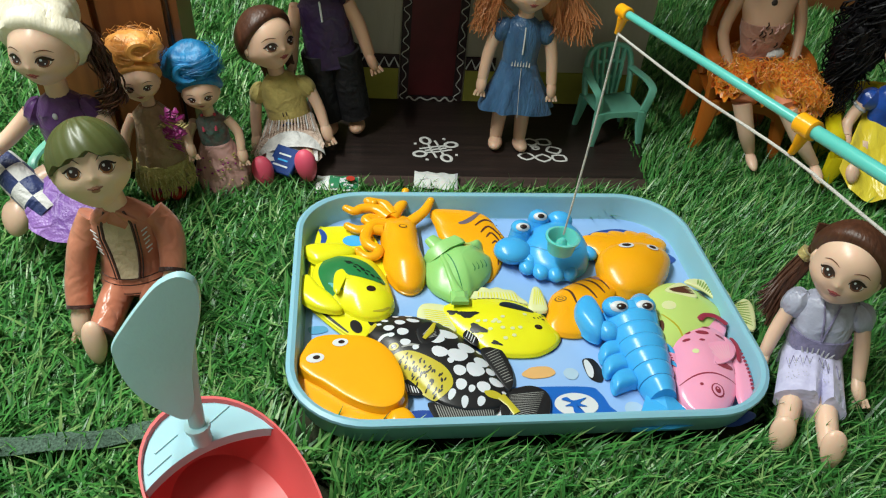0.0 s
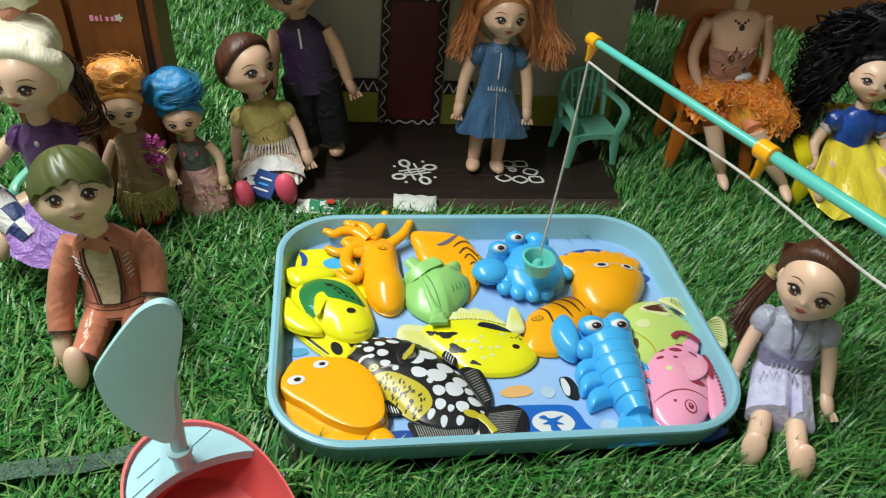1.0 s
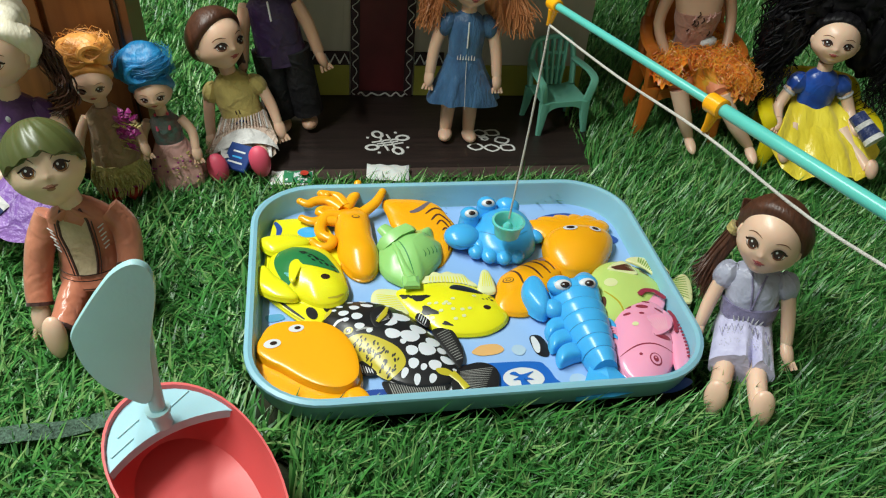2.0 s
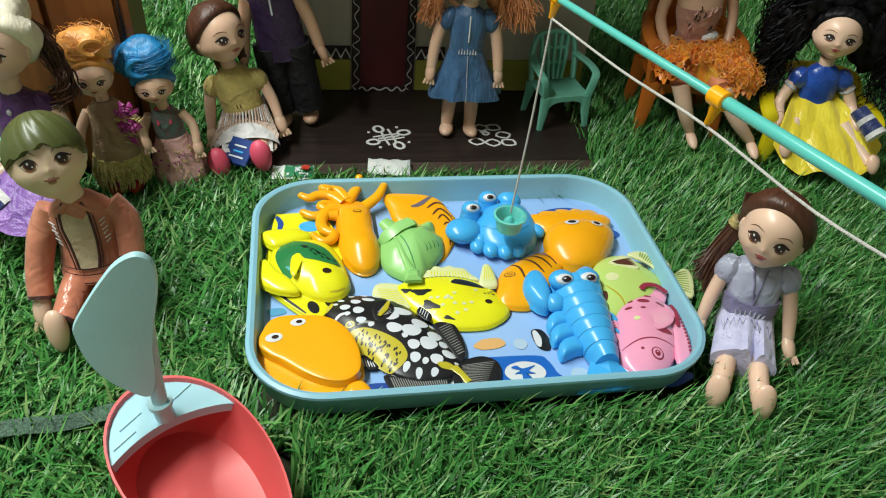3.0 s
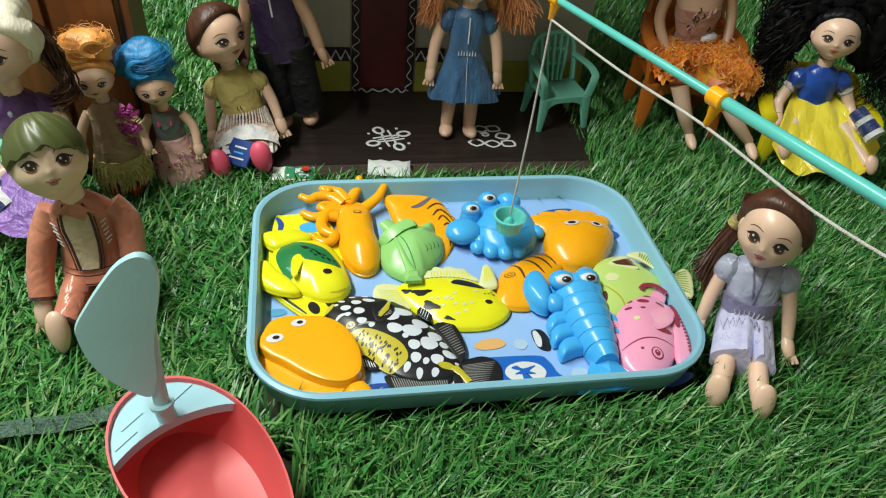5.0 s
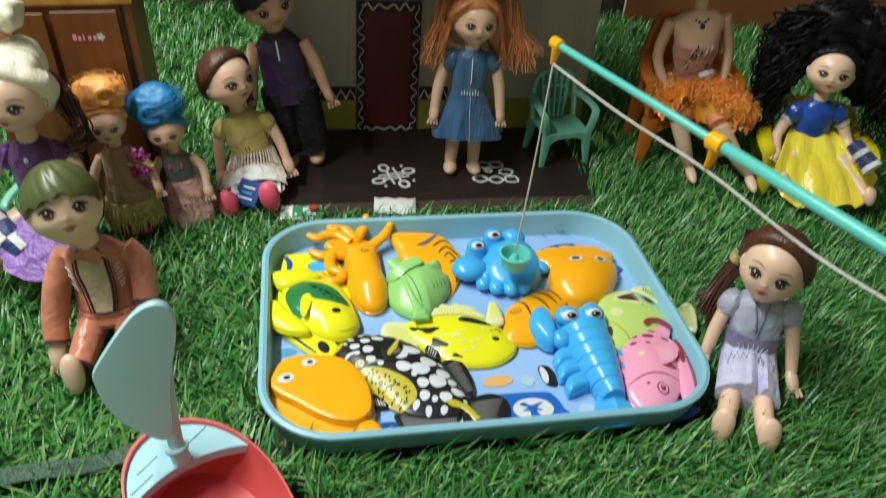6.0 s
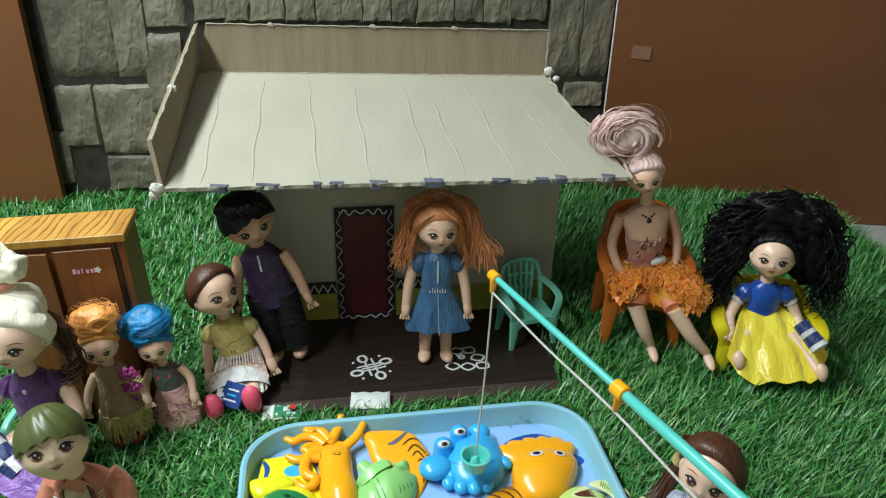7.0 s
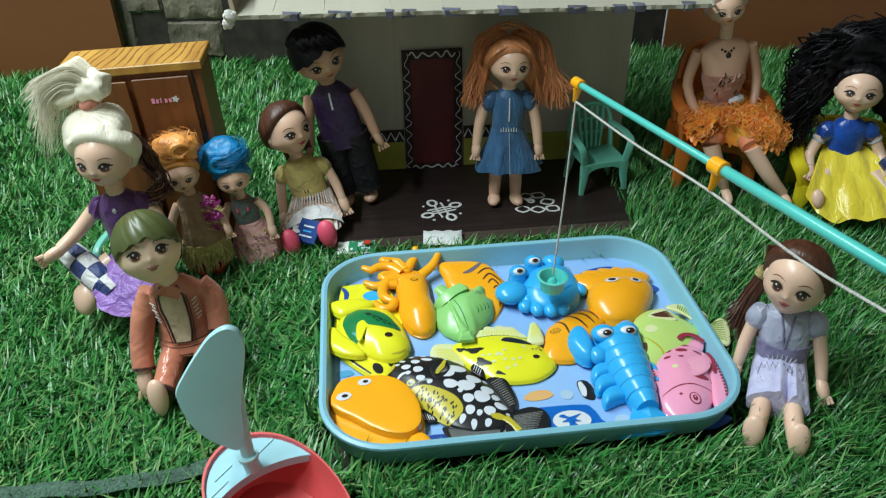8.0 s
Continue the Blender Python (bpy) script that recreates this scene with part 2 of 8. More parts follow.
TURF = (-0.62, 0.575, 0.0, 0.87)
g = Geo()
xs = [TURF[0] + (TURF[1] - TURF[0]) * i / 24 for i in range(25)]
ys = [TURF[2] + (TURF[3] - TURF[2]) * i / 24 for i in range(25)]
g.rings([[(x, y, rise(x, y) - 0.014) for x in xs] for y in ys], M_BACKING, closed=False)
solid("ground", g, pose(0, 0, 0), "dark woven backing of the artificial turf", "turf mat", kind="structure")


def turf(count):
    """Blades of artificial grass, bent strips that taper to a point."""
    rng = np.random.default_rng(4)
    x = rng.uniform(TURF[0], TURF[1], count)
    y = rng.uniform(TURF[2], TURF[3], count)
    keep = np.ones(count, bool)
    blocks = ((-0.072, 0.166, 0.217, 0.401), (-0.076, 0.166, 0.432, 0.66), (-0.232, -0.143, 0.438, 0.485), (-0.120, -0.052, 0.125, 0.207))
    for x0, x1, y0, y1 in blocks:
        keep &= ~((x > x0) & (x < x1) & (y > y0) & (y < y1))
    x, y = x[keep], y[keep]
    n = len(x)
    z = 0.004 * np.sin(7 * x + 1) * np.sin(6 * y) - 0.014
    # tufts share a heading, each blade strays from it
    gx, gy = np.floor(x / 0.006).astype(int), np.floor(y / 0.006).astype(int)
    seed = np.sin(gx * 127.1 + gy * 311.7) * 43758.5
    tuft = (seed - np.floor(seed)) * 2 * np.pi
    a = tuft * 0.55 - 1.9 + rng.normal(0, 0.9, n)
    # left blades lie flatter and wider so the turf looks more lit there
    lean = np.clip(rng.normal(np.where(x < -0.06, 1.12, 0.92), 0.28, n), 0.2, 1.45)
    length = rng.uniform(0.017, 0.034, n)
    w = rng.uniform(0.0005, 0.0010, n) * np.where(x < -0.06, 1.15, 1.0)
    dx, dy = np.cos(a), np.sin(a)
    for x0, x1, y0, y1 in blocks:
        for reach in (0.4, 0.85):
            tx, ty = x + dx * length * reach, y + dy * length * reach
            inside = (tx > x0) & (tx < x1) & (ty > y0) & (ty < y1)
            dx, dy = np.where(inside, -dx, dx), np.where(inside, -dy, dy)
    verts = np.zeros((n, 7, 3))
    up = np.zeros(n)
    out = np.zeros(n)
    for i, s in enumerate((0.0, 0.35, 0.7, 1.0)):
        if i:
            bend = lean * (0.35 + 0.75 * s)
            step = length * 0.34
            up = up + np.cos(bend) * step
            out = out + np.sin(bend) * step
        px, py, pz = x + dx * out, y + dy * out, z + up
        ww = w * (1.0, 1.0, 0.75, 0)[i]
        if i < 3:
            verts[:, 2 * i] = np.stack([px - dy * ww, py + dx * ww, pz], 1)
            verts[:, 2 * i + 1] = np.stack([px + dy * ww, py - dx * ww, pz], 1)
        else:
            verts[:, 6] = np.stack([px, py, pz], 1)
    quads = np.array([[0, 1, 3, 2], [2, 3, 5, 4]])
    base = np.arange(n)[:, None, None] * 7
    loops = np.concatenate([(base + quads[None]).reshape(n, 8), (np.arange(n)[:, None] * 7 + np.array([[4, 5, 6]]))], 1).reshape(-1)
    me = bpy.data.meshes.new("grass")
    me.vertices.add(n * 7)
    me.vertices.foreach_set("co", verts.reshape(-1))
    me.loops.add(len(loops))
    me.loops.foreach_set("vertex_index", loops.astype(np.int32))
    starts = (np.arange(n)[:, None] * 11 + np.array([[0, 4, 8]])).reshape(-1)
    me.polygons.add(n * 3)
    me.polygons.foreach_set("loop_start", starts.astype(np.int32))
    me.materials.append(M_TURF)
    me.update(calc_edges=True)
    me.validate()
    return me


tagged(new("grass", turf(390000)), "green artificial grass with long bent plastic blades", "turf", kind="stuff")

# wall behind: stone-print board between two brown laminate panels
WY = 0.852
g = Geo()
g.box((-0.40, 0, -0.03), (0.335, 0.012, 0.62), M_JOINT)
board = solid("wall_stone", g, pose(0, WY, 0, 0, 0, -3), "board with a rough grey brown stone block print", "wall board", kind="structure", smooth=False)
g = Geo()
g.box((-1.0, WY - 0.008, -0.03), (-0.318, WY + 0.006, 0.62), M_PANEL, 0.002)
solid("wall_panel_west", g, pose(0, 0, 0), "reddish brown laminate panel behind the turf", "wall panel", kind="structure", smooth=False)
g = Geo()
g.box((0, -0.012, -0.03), (1.0, 0.0, 0.62), M_PANEL, 0.002)
solid("wall_panel_east", g, pose(0.327, WY - 0.022, 0, 0, 0, -13), "glossy brown laminate panel beside the stone print", "wall panel", kind="structure", smooth=False)


# ---- tray ----
def tray():
    root = thing("fishing_tray", pose(0.047, 0.3062, 0, 0, 0, 0.8), "light blue plastic fishing tray with rounded corners on the turf", "toy tray")
    hx, hy, r = 0.1215, 0.0922, 0.040
    g = Geo()
    prof = [(0.012, 0.0), (0.0075, 0.0), (0.004, 0.004), (0.0012, 0.0165), (0.0, 0.0178), (0.0002, 0.0192), (0.0022, 0.0200), (0.0042, 0.0192),
            (0.0050, 0.0175), (0.0060, 0.0050), (0.0072, 0.0036), (0.013, 0.0032)]
    g.rings([rounded_rect(hx - i, hy - i, r - i, z) for i, z in prof], M_TRAY)
    part("tray_body", g, root)
    g = Geo()
    g.rings([rounded_rect(hx - i, hy - i, r - i, z) for i, z in ((0.0074, 0.0034), (0.0076, 0.0040))], M_STICKER, (False, True))
    part("printed_sheet", g, root, "pale blue printed paper sheet")
    return root


TRAY = tray()

# ---- house ----
house = thing("dollhouse", pose(0, 0, 0), "cardboard dollhouse with a flat roof and painted door", "dollhouse")
g = Geo()
g.box((-0.077, 0.5575, 0.0), (0.1905, 0.5615, 0.152), M_PAPER_WALL)
part("front_wall", g, house, "off-white papered front wall", smooth=False)


def slab(corners, thick, mat):
    """A sheet of card over four corners."""
    g = Geo()
    n = (Vector(corners[1]) - Vector(corners[0])).cross(Vector(corners[3]) - Vector(corners[0])).normalized() * thick
    g.rings([[Vector(c) for c in corners], [Vector(c) - n for c in corners]], mat)
    return g


RF = [(-0.1195, 0.468, 0.172), (0.218, 0.475, 0.163), (0.204, 0.676, 0.187), (-0.1195, 0.676, 0.197)]

part("roof", slab(RF, 0.003, M_CARD), house, "pale cardboard roof sheet", smooth=False)
part("back_flap", slab([RF[3], RF[2], (0.206, 0.682, 0.229), (-0.109, 0.682, 0.239)], 0.003, M_CARD_BROWN), house, "upright brown cardboard flap", smooth=False)
part("side_flap", slab([RF[0], RF[3], (-0.116, 0.681, 0.239), (-0.125, 0.480, 0.203)], 0.003, M_CARD_BROWN), house, "upright side flap", smooth=False)
g = Geo()
g.box((-0.003, 0.5556, 0.002), (0.0425, 0.5573, 0.109), M_DOOR_RED)
part("door", g, house, "maroon door with white painted border", smooth=False)
g = Geo()
mat_sheet = thing("doormat", pose(0, 0, 0), "dark wood-print floor sheet before the dollhouse", "floor sheet")
g.rings([[(-0.078, 0.4432, z), (0.1692, 0.4452, z), (0.196, 0.5570, z), (-0.078, 0.5570, z)] for z in (-0.003, 0.0015)], M_MAT)
part("sheet", g, mat_sheet, smooth=False)
g = Geo()
g.rings([[(-0.078, 0.430, z), (0.166, 0.432, z), (0.1692, 0.4450, z), (-0.078, 0.4430, z)] for z in (-0.003, 0.0014)], M_MAT_BAND)
part("front_band", g, mat_sheet, "paler brown wood-print band", smooth=False)

# ---- wardrobe ----
ward = thing("wardrobe", pose(-0.141, 0.447, 0, 0, -2, 0) @ Matrix.Diagonal((0.97, 0.88, 0.965, 1)), "toy wardrobe in brown wood laminate with a honey top", "wardrobe")
g = Geo()
g.box((-0.095, 0.0, 0), (0, 0.042, 0.150), M_WOOD)
part("body", g, ward, smooth=False)
g = Geo()
g.box((-0.097, -0.003, 0.150), (0.002, 0.044, 0.156), M_WOOD_TOP, 0.0006)
lid_top = part("top", g, ward, "striped honey wood top", smooth=False)
M_GRAIN = material("dark_wood_grain", (0.20, 0.085, 0.015), 0.45, second=(0.32, 0.15, 0.03), scale=120)
rnd = random.Random(44)
for k in range(15):
    x = -0.094 + 0.0064 * k + rnd.uniform(-0.0015, 0.0015)
    g = Geo()
    g.tube([(min(0.001, max(-0.096, x + 0.006 * i / 5 + 0.0012 * math.sin(i + k))), -0.0026 + 0.0464 * i / 5, 0.1560) for i in range(6)], [0.0004, 0.0007, 0.0010, 0.0006, 0.0009, 0.0004], M_GRAIN, 6, 0.25)
    part("grain_line", g, lid_top)


# ---- doll helpers: each doll is one mesh ----
def features(x, z):
    """Relief of a doll's face over the plain skull, in head radii."""
    e = lambda u, w, a, b: math.exp(-(u / a) ** 2 - (w / b) ** 2)
    h = 0.085 * e(x, z + 0.36, 0.090, 0.080) + 0.030 * e(x, z + 0.20, 0.09, 0.15)
    h += 0.055 * e(abs(x) - 0.42, z + 0.44, 0.24, 0.20) + 0.055 * e(x, z + 0.60, 0.19, 0.085) + 0.075 * e(x, z + 0.88, 0.20, 0.13)
    return h - 0.045 * e(abs(x) - 0.37, z + 0.10, 0.19, 0.15) - 0.03 * e(x, z + 0.72, 0.16, 0.05) + 0.03 * e(x, z - 0.35, 0.5, 0.3)


CHIN = {"taper": 0.24}


def jaw_width(z):
    k = 1 - CHIN["taper"] * abs(z) ** 2.6 if z < 0 else 1.0
    return k * (1 + 0.115 * math.exp(-((z + 0.46) / 0.30) ** 2))


def jaw(p):
    k = jaw_width(p.z)
    y = p.y * (1 - 0.10 * p.z * p.z if p.z < 0 else 1.0)
    if p.y < 0:
        y -= features(0.87 * p.x * k, 1.03 * p.z) / 0.92 * min(1.0, -1.6 * p.y)
    return Vector((p.x * k, y, p.z))


def face_y(x, z):
    """The front of the head at (x, z), in head radii."""
    zz = z / 1.03
    ky = 1 - 0.10 * zz * zz if zz < 0 else 1.0
    root = math.sqrt(max(0.0, 1 - (x / (0.87 * jaw_width(zz))) ** 2 - zz * zz))
    return -0.92 * ky * root - features(x, z) * min(1.0, 1.6 * root)


def face_patch(g, x, z, rx, rz, mat, lift, turn=0.0, n=14):
    rings = []
    ct, st = math.cos(radians(turn)), math.sin(radians(turn))
    for s in (1.0, 0.6, 0.15):
        ring = []
        for j in range(n):
            a = 2 * math.pi * j / n
            u, w = s * rx * math.cos(a), s * rz * math.sin(a)
            px, pz = x + u * ct - w * st, z + u * st + w * ct
            ring.append((px, face_y(px, pz) - lift, pz))
        rings.append(ring)
    g.rings(rings, mat, (False, True))


def face_arc(g, pts, w, mat, lift):
    """A painted line on the face, thickest in its middle."""
    path = spline([(x, z, 0) for x, z in pts], 4, closed=False)
    rows = ([], [])
    for i, p in enumerate(path):
        d = (path[min(i + 1, len(path) - 1)] - path[max(i - 1, 0)]).normalized()
        k = w * (0.25 + 0.75 * math.sin(math.pi * i / (len(path) - 1)))
        for row, side in zip(rows, (1, -1)):
            x, z = p.x - d.y * k * side, p.y + d.x * k * side
            row.append((x, face_y(x, z) - lift, z))
    g.rings(rows, mat, closed=False)


def head(g, c, r, skin, hair, turn=(0, 0, 0), iris=None, axis=(0, 0.55, 0.83), spread=98, puff=1.10, ridges=26, rough=0.012, brow=None, lump=0.03, tilt=0.0, extra=None, lid=None, lash=0.040, lip=None, taper=0.26):
    brow, lid, lip = brow or M_EYE_BROWN, lid or M_LID, lip or M_LIP
    start = len(g.v)
    CHIN["taper"] = taper
    g.ball((0, 0, 0), (0.87, 0.92, 1.03), skin, nu=80, nv=54, warp=jaw)
    for sx in (-1, 1):
        g.ball((0.87 * sx, 0.05, -0.14), (0.08, 0.15, 0.20), skin, turn=(0, 0, 12 * sx), nu=12, nv=8)
        g.ball((0.925 * sx, 0.02, -0.14), (0.03, 0.08, 0.11), skin, turn=(0, 0, 12 * sx), nu=10, nv=6)
        face_patch(g, 0.385 * sx, -0.05, 0.20, 0.095, lid, 0.006, 6 * sx)
        face_patch(g, 0.385 * sx, -0.155, 0.175, 0.128, M_EYE_WHITE, 0.011, 8 * sx, 18)
        face_patch(g, 0.375 * sx, -0.146, 0.152, 0.138, iris or M_EYE_BROWN, 0.016, 0, 18)
        face_patch(g, 0.372 * sx, -0.138, 0.118, 0.112, M_EYE_DARK, 0.021)
        face_patch(g, 0.372 * sx - 0.044, -0.098, 0.032, 0.034, M_WHITE, 0.026, n=8)
        face_patch(g, 0.372 * sx + 0.050, -0.190, 0.016, 0.018, M_WHITE, 0.026, n=8)
        face_arc(g, [(0.195 * sx, -0.180), (0.26 * sx, -0.072), (0.38 * sx, -0.026), (0.50 * sx, -0.060), (0.58 * sx, -0.100), (0.62 * sx, -0.080)], lash, M_EYE_DARK, 0.024)
        face_arc(g, [(0.26 * sx, -0.250), (0.38 * sx, -0.282), (0.50 * sx, -0.245), (0.58 * sx, -0.15)], 0.012, M_EYE_BROWN, 0.016)
        i, o = (0.19, 0.62)
        face_arc(g, [(i * sx, 0.10 - tilt), (0.33 * sx, 0.155), (0.48 * sx, 0.160), (o * sx, 0.09 + tilt)], 0.015, brow, 0.010)
    face_arc(g, [(-0.175, -0.545), (-0.09, -0.555), (-0.04, -0.540), (0, -0.556), (0.04, -0.540), (0.09, -0.555), (0.175, -0.545)], 0.032, lip, 0.010)
    face_patch(g, 0, -0.618, 0.105, 0.048, lip, 0.010)
    face_arc(g, [(-0.19, -0.555), (-0.07, -0.585), (0, -0.580), (0.07, -0.585), (0.19, -0.555)], 0.012, M_LIP_DARK, 0.016)
    if extra:
        extra(g)
    if hair:
        ax = Vector(axis).normalized()
        q = Vector((0, 0, 1)).rotation_difference(ax)
        rings, nu, nv = [], 96, 26
        for i in range(nv + 1):
            th = radians(2 + (spread - 2) * i / nv)
            rim = max(0.0, (i / nv - 0.82) / 0.18)
            ring = []
            for j in range(nu):
                ph = 2 * math.pi * j / nu
                d = q @ Vector((math.sin(th) * math.cos(ph), math.sin(th) * math.sin(ph), math.cos(th)))
                wave = rough * math.sin(ridges * ph + 3 * math.sin(4 * th)) * min(1.0, 3 * i / nv)
                k = 0.97 + (puff - 0.97 + lump * noise.noise(d * 2.2 + Vector((r * 900, 0, 0))) + wave) * math.sqrt(max(0.0, 1 - rim * rim))
                ring.append((d.x * 0.95 * k, d.y * 0.95 * k, d.z * 1.0 * k))
            rings.append(ring)
        g.rings(rings, hair)
    g.moved(Matrix.Translation(c) @ Euler([radians(a) for a in turn]).to_matrix().to_4x4() @ Matrix.Diagonal((r, r, r, 1)), start)


def limb(g, pts, radii, mat, n=10):
    path = spline(pts, 4, closed=False)
    k = len(path) - 1
    rr = []
    for i in range(len(path)):
        t = i / k * (len(radii) - 1)
        a = min(int(t), len(radii) - 2)
        rr.append(radii[a] + (radii[a + 1] - radii[a]) * (t - a))
    g.tube(path, rr, mat, n)


def hand(g, c, way, skin, s=1.0):
    way = Vector(way).normalized()
    turn = [math.degrees(a) for a in Vector((0, 0, 1)).rotation_difference(way).to_euler()]
    g.ball(Vector(c) + way * 0.0014 * s, (0.0036 * s, 0.0028 * s, 0.0066 * s), skin, turn, 12, 8)
    side = way.cross(Vector((0, 1, 0.3))).normalized()
    for k in (-1, -0.3, 0.4, 1.0):
        b = Vector(c) + way * 0.006 * s + side * 0.0022 * k * s
        g.tube([b, b + way * 0.0035 * s + side * 0.0012 * k * s], [0.0011 * s, 0.0008 * s], skin, 6)


def body(g, levels, mat, n=28, pleat=0.0, folds=9, wob=0.0):
    """A garment or trunk: levels of (centre x, y, z, half width, half depth)."""
    rings = []
    for i, (x, y, z, a, b) in enumerate(levels):
        ring = []
        f = pleat * (i / (len(levels) - 1)) ** 1.3
        for j in range(n * (3 if pleat else 1)):
            t = 2 * math.pi * j / (n * (3 if pleat else 1))
            k = 1 + f * math.sin(folds * t + 1.7 * math.sin(3 * t)) + wob * math.sin(5 * t + i * 1.7)
            ring.append((x + a * k * math.cos(t), y + b * k * math.sin(t), z + f * a * 0.25 * math.sin(folds * 0.5 * t)))
        rings.append(ring)
    g.rings(rings, mat)


def lock(g, pts, r, mat, flat=0.55, n=6):
    path = spline(pts, 5, closed=False)
    k = len(path) - 1
    g.tube(path, [r * (0.55 + 0.45 * math.sin(math.pi * min(1, 0.15 + i / k))) * (1 - 0.75 * (i / k) ** 3) for i in range(k + 1)], mat, n, flat)


def hair_mat(name, dark, light, rough=0.42, spec=0.45):
    return material(name, light, rough, second=dark, scale=420, stretch=(1, 0.5, 0.12), bump=0.35, bump_scale=900, blend=0.8, spec=spec)


M_HAIR_OLIVE = plastic("olive_moulded_hair", (0.082, 0.096, 0.028), 0.36)
M_IRIS_AMBER = plastic("amber_iris_paint", (0.22, 0.10, 0.03), 0.25)
M_SKIN_BOY = plastic("warm_doll_vinyl", (0.86, 0.62, 0.44), 0.42, sss=0.15)
M_LIP_BOY = plastic("dull_lip_paint", (0.42, 0.19, 0.12), 0.45)
M_HAIR_BROWN = hair_mat("brown_doll_hair", (0.035, 0.012, 0.006), (0.11, 0.04, 0.02))
M_HAIR_BLACK = hair_mat("black_doll_hair", (0.002, 0.002, 0.003), (0.008, 0.007, 0.009), 0.5, 0.22)
M_HAIR_BLOND = hair_mat("blond_doll_hair", (0.80, 0.72, 0.54), (0.93, 0.88, 0.74))
M_HAIR_ORANGE = hair_mat("orange_doll_hair", (0.66, 0.24, 0.04), (0.86, 0.42, 0.11))
M_HAIR_BLUE = hair_mat("blue_doll_hair", (0.006, 0.11, 0.32), (0.02, 0.32, 0.66))
M_HAIR_RED = hair_mat("ginger_doll_hair", (0.50, 0.17, 0.06), (0.74, 0.33, 0.14))
M_HAIR_PINK = hair_mat("pale_pink_doll_hair", (0.55, 0.32, 0.30), (0.86, 0.66, 0.62))
M_JACKET = cloth("brown_satin", (0.62, 0.235, 0.14), 0.24, second=(0.44, 0.145, 0.083), scale=60, fold=0.45, bump=0.1)
M_TRIM = cloth("dark_brown_trim", (0.05, 0.012, 0.008), 0.5)
M_SHIRT = cloth("beige_shirt", (0.60, 0.48, 0.31), 0.6)
M_LAVENDER = cloth("lavender_satin", (0.47, 0.49, 0.62), 0.30, second=(0.36, 0.38, 0.50), scale=45, bump=0.2)
M_LAV_SKIRT = cloth("lavender_glitter_skirt", (0.60, 0.59, 0.80), 0.3, second=(0.48, 0.47, 0.69), scale=150, fold=0.4, bump=0.2)
M_LAV_BAND = cloth("grey_violet_band", (0.23, 0.21, 0.36), 0.4)
M_YELLOW_TOP = cloth("mustard_cotton", (0.58, 0.46, 0.14), 0.7)
M_CREAM_SKIRT = cloth("cream_skirt", (0.72, 0.60, 0.50), 0.6, second=(0.55, 0.36, 0.28), scale=70, stretch=(4, 4, 0.4))
M_PINK_SHOE = plastic("hot_pink_rubber", (0.75, 0.09, 0.16), 0.5)
M_PURPLE = cloth("purple_velvet", (0.10, 0.03, 0.16), 0.34, bump=0.2)
M_PURPLE_LIGHT = cloth("violet_net_skirt", (0.32, 0.16, 0.52), 0.35, second=(0.20, 0.09, 0.38), scale=60)
M_BLACK_CLOTH = cloth("black_trousers", (0.008, 0.007, 0.010), 0.75, sheen=0.0)
M_VEST = cloth("dark_violet_vest", (0.032, 0.013, 0.062), 0.42, bump=0.2, sheen=0.05)
M_DENIM = cloth("blue_satin_dress", (0.060, 0.165, 0.33), 0.26, second=(0.030, 0.085, 0.19), scale=70, stretch=(2, 2, 0.7), fold=0.5)
M_BROWN_DRESS = cloth("brown_print_dress", (0.42, 0.26, 0.15), 0.32, second=(0.28, 0.16, 0.085), scale=90)
M_GOLD = cloth("gold_lace", (0.62, 0.52, 0.20), 0.35, second=(0.42, 0.32, 0.09), scale=400, bump=1.0)
M_MAGENTA = cloth("magenta_satin", (0.45, 0.03, 0.27), 0.35)
M_TEAL_TOP = cloth("teal_print_bodice", (0.05, 0.17, 0.15), 0.5, second=(0.16, 0.07, 0.07), scale=160)
M_PINK_SATIN = cloth("dusty_pink_satin", (0.74, 0.43, 0.40), 0.25, second=(0.52, 0.27, 0.24), scale=90, bump=0.2)
M_RUFFLE = cloth("orange_organza", (0.94, 0.34, 0.03), 0.35, second=(0.84, 0.22, 0.015), scale=90, fold=0.0, bump=0.1, sss=0.5)
M_BODICE = cloth("rose_brown_bodice", (0.46, 0.24, 0.18), 0.40, second=(0.34, 0.15, 0.11), scale=90)
M_ROYAL = cloth("royal_blue_satin", (0.012, 0.095, 0.50), 0.28, fold=0.35, bump=0.1, second=(0.006, 0.035, 0.22), scale=60)
M_SUN = cloth("yellow_satin", (0.86, 0.72, 0.06), 0.26, second=(0.72, 0.56, 0.03), scale=40, stretch=(2, 1, 0.7), fold=0.25, bump=0.2)
M_NAVY_CLOTH = cloth("navy_cloth", (0.012, 0.03, 0.14), 0.5)
M_WHITE_CLOTH = cloth("white_cotton", (0.74, 0.73, 0.72), 0.7)
M_SILVER_CUFF = cloth("silver_cuff", (0.55, 0.56, 0.60), 0.35)
SKIN = M_SKIN_PALE


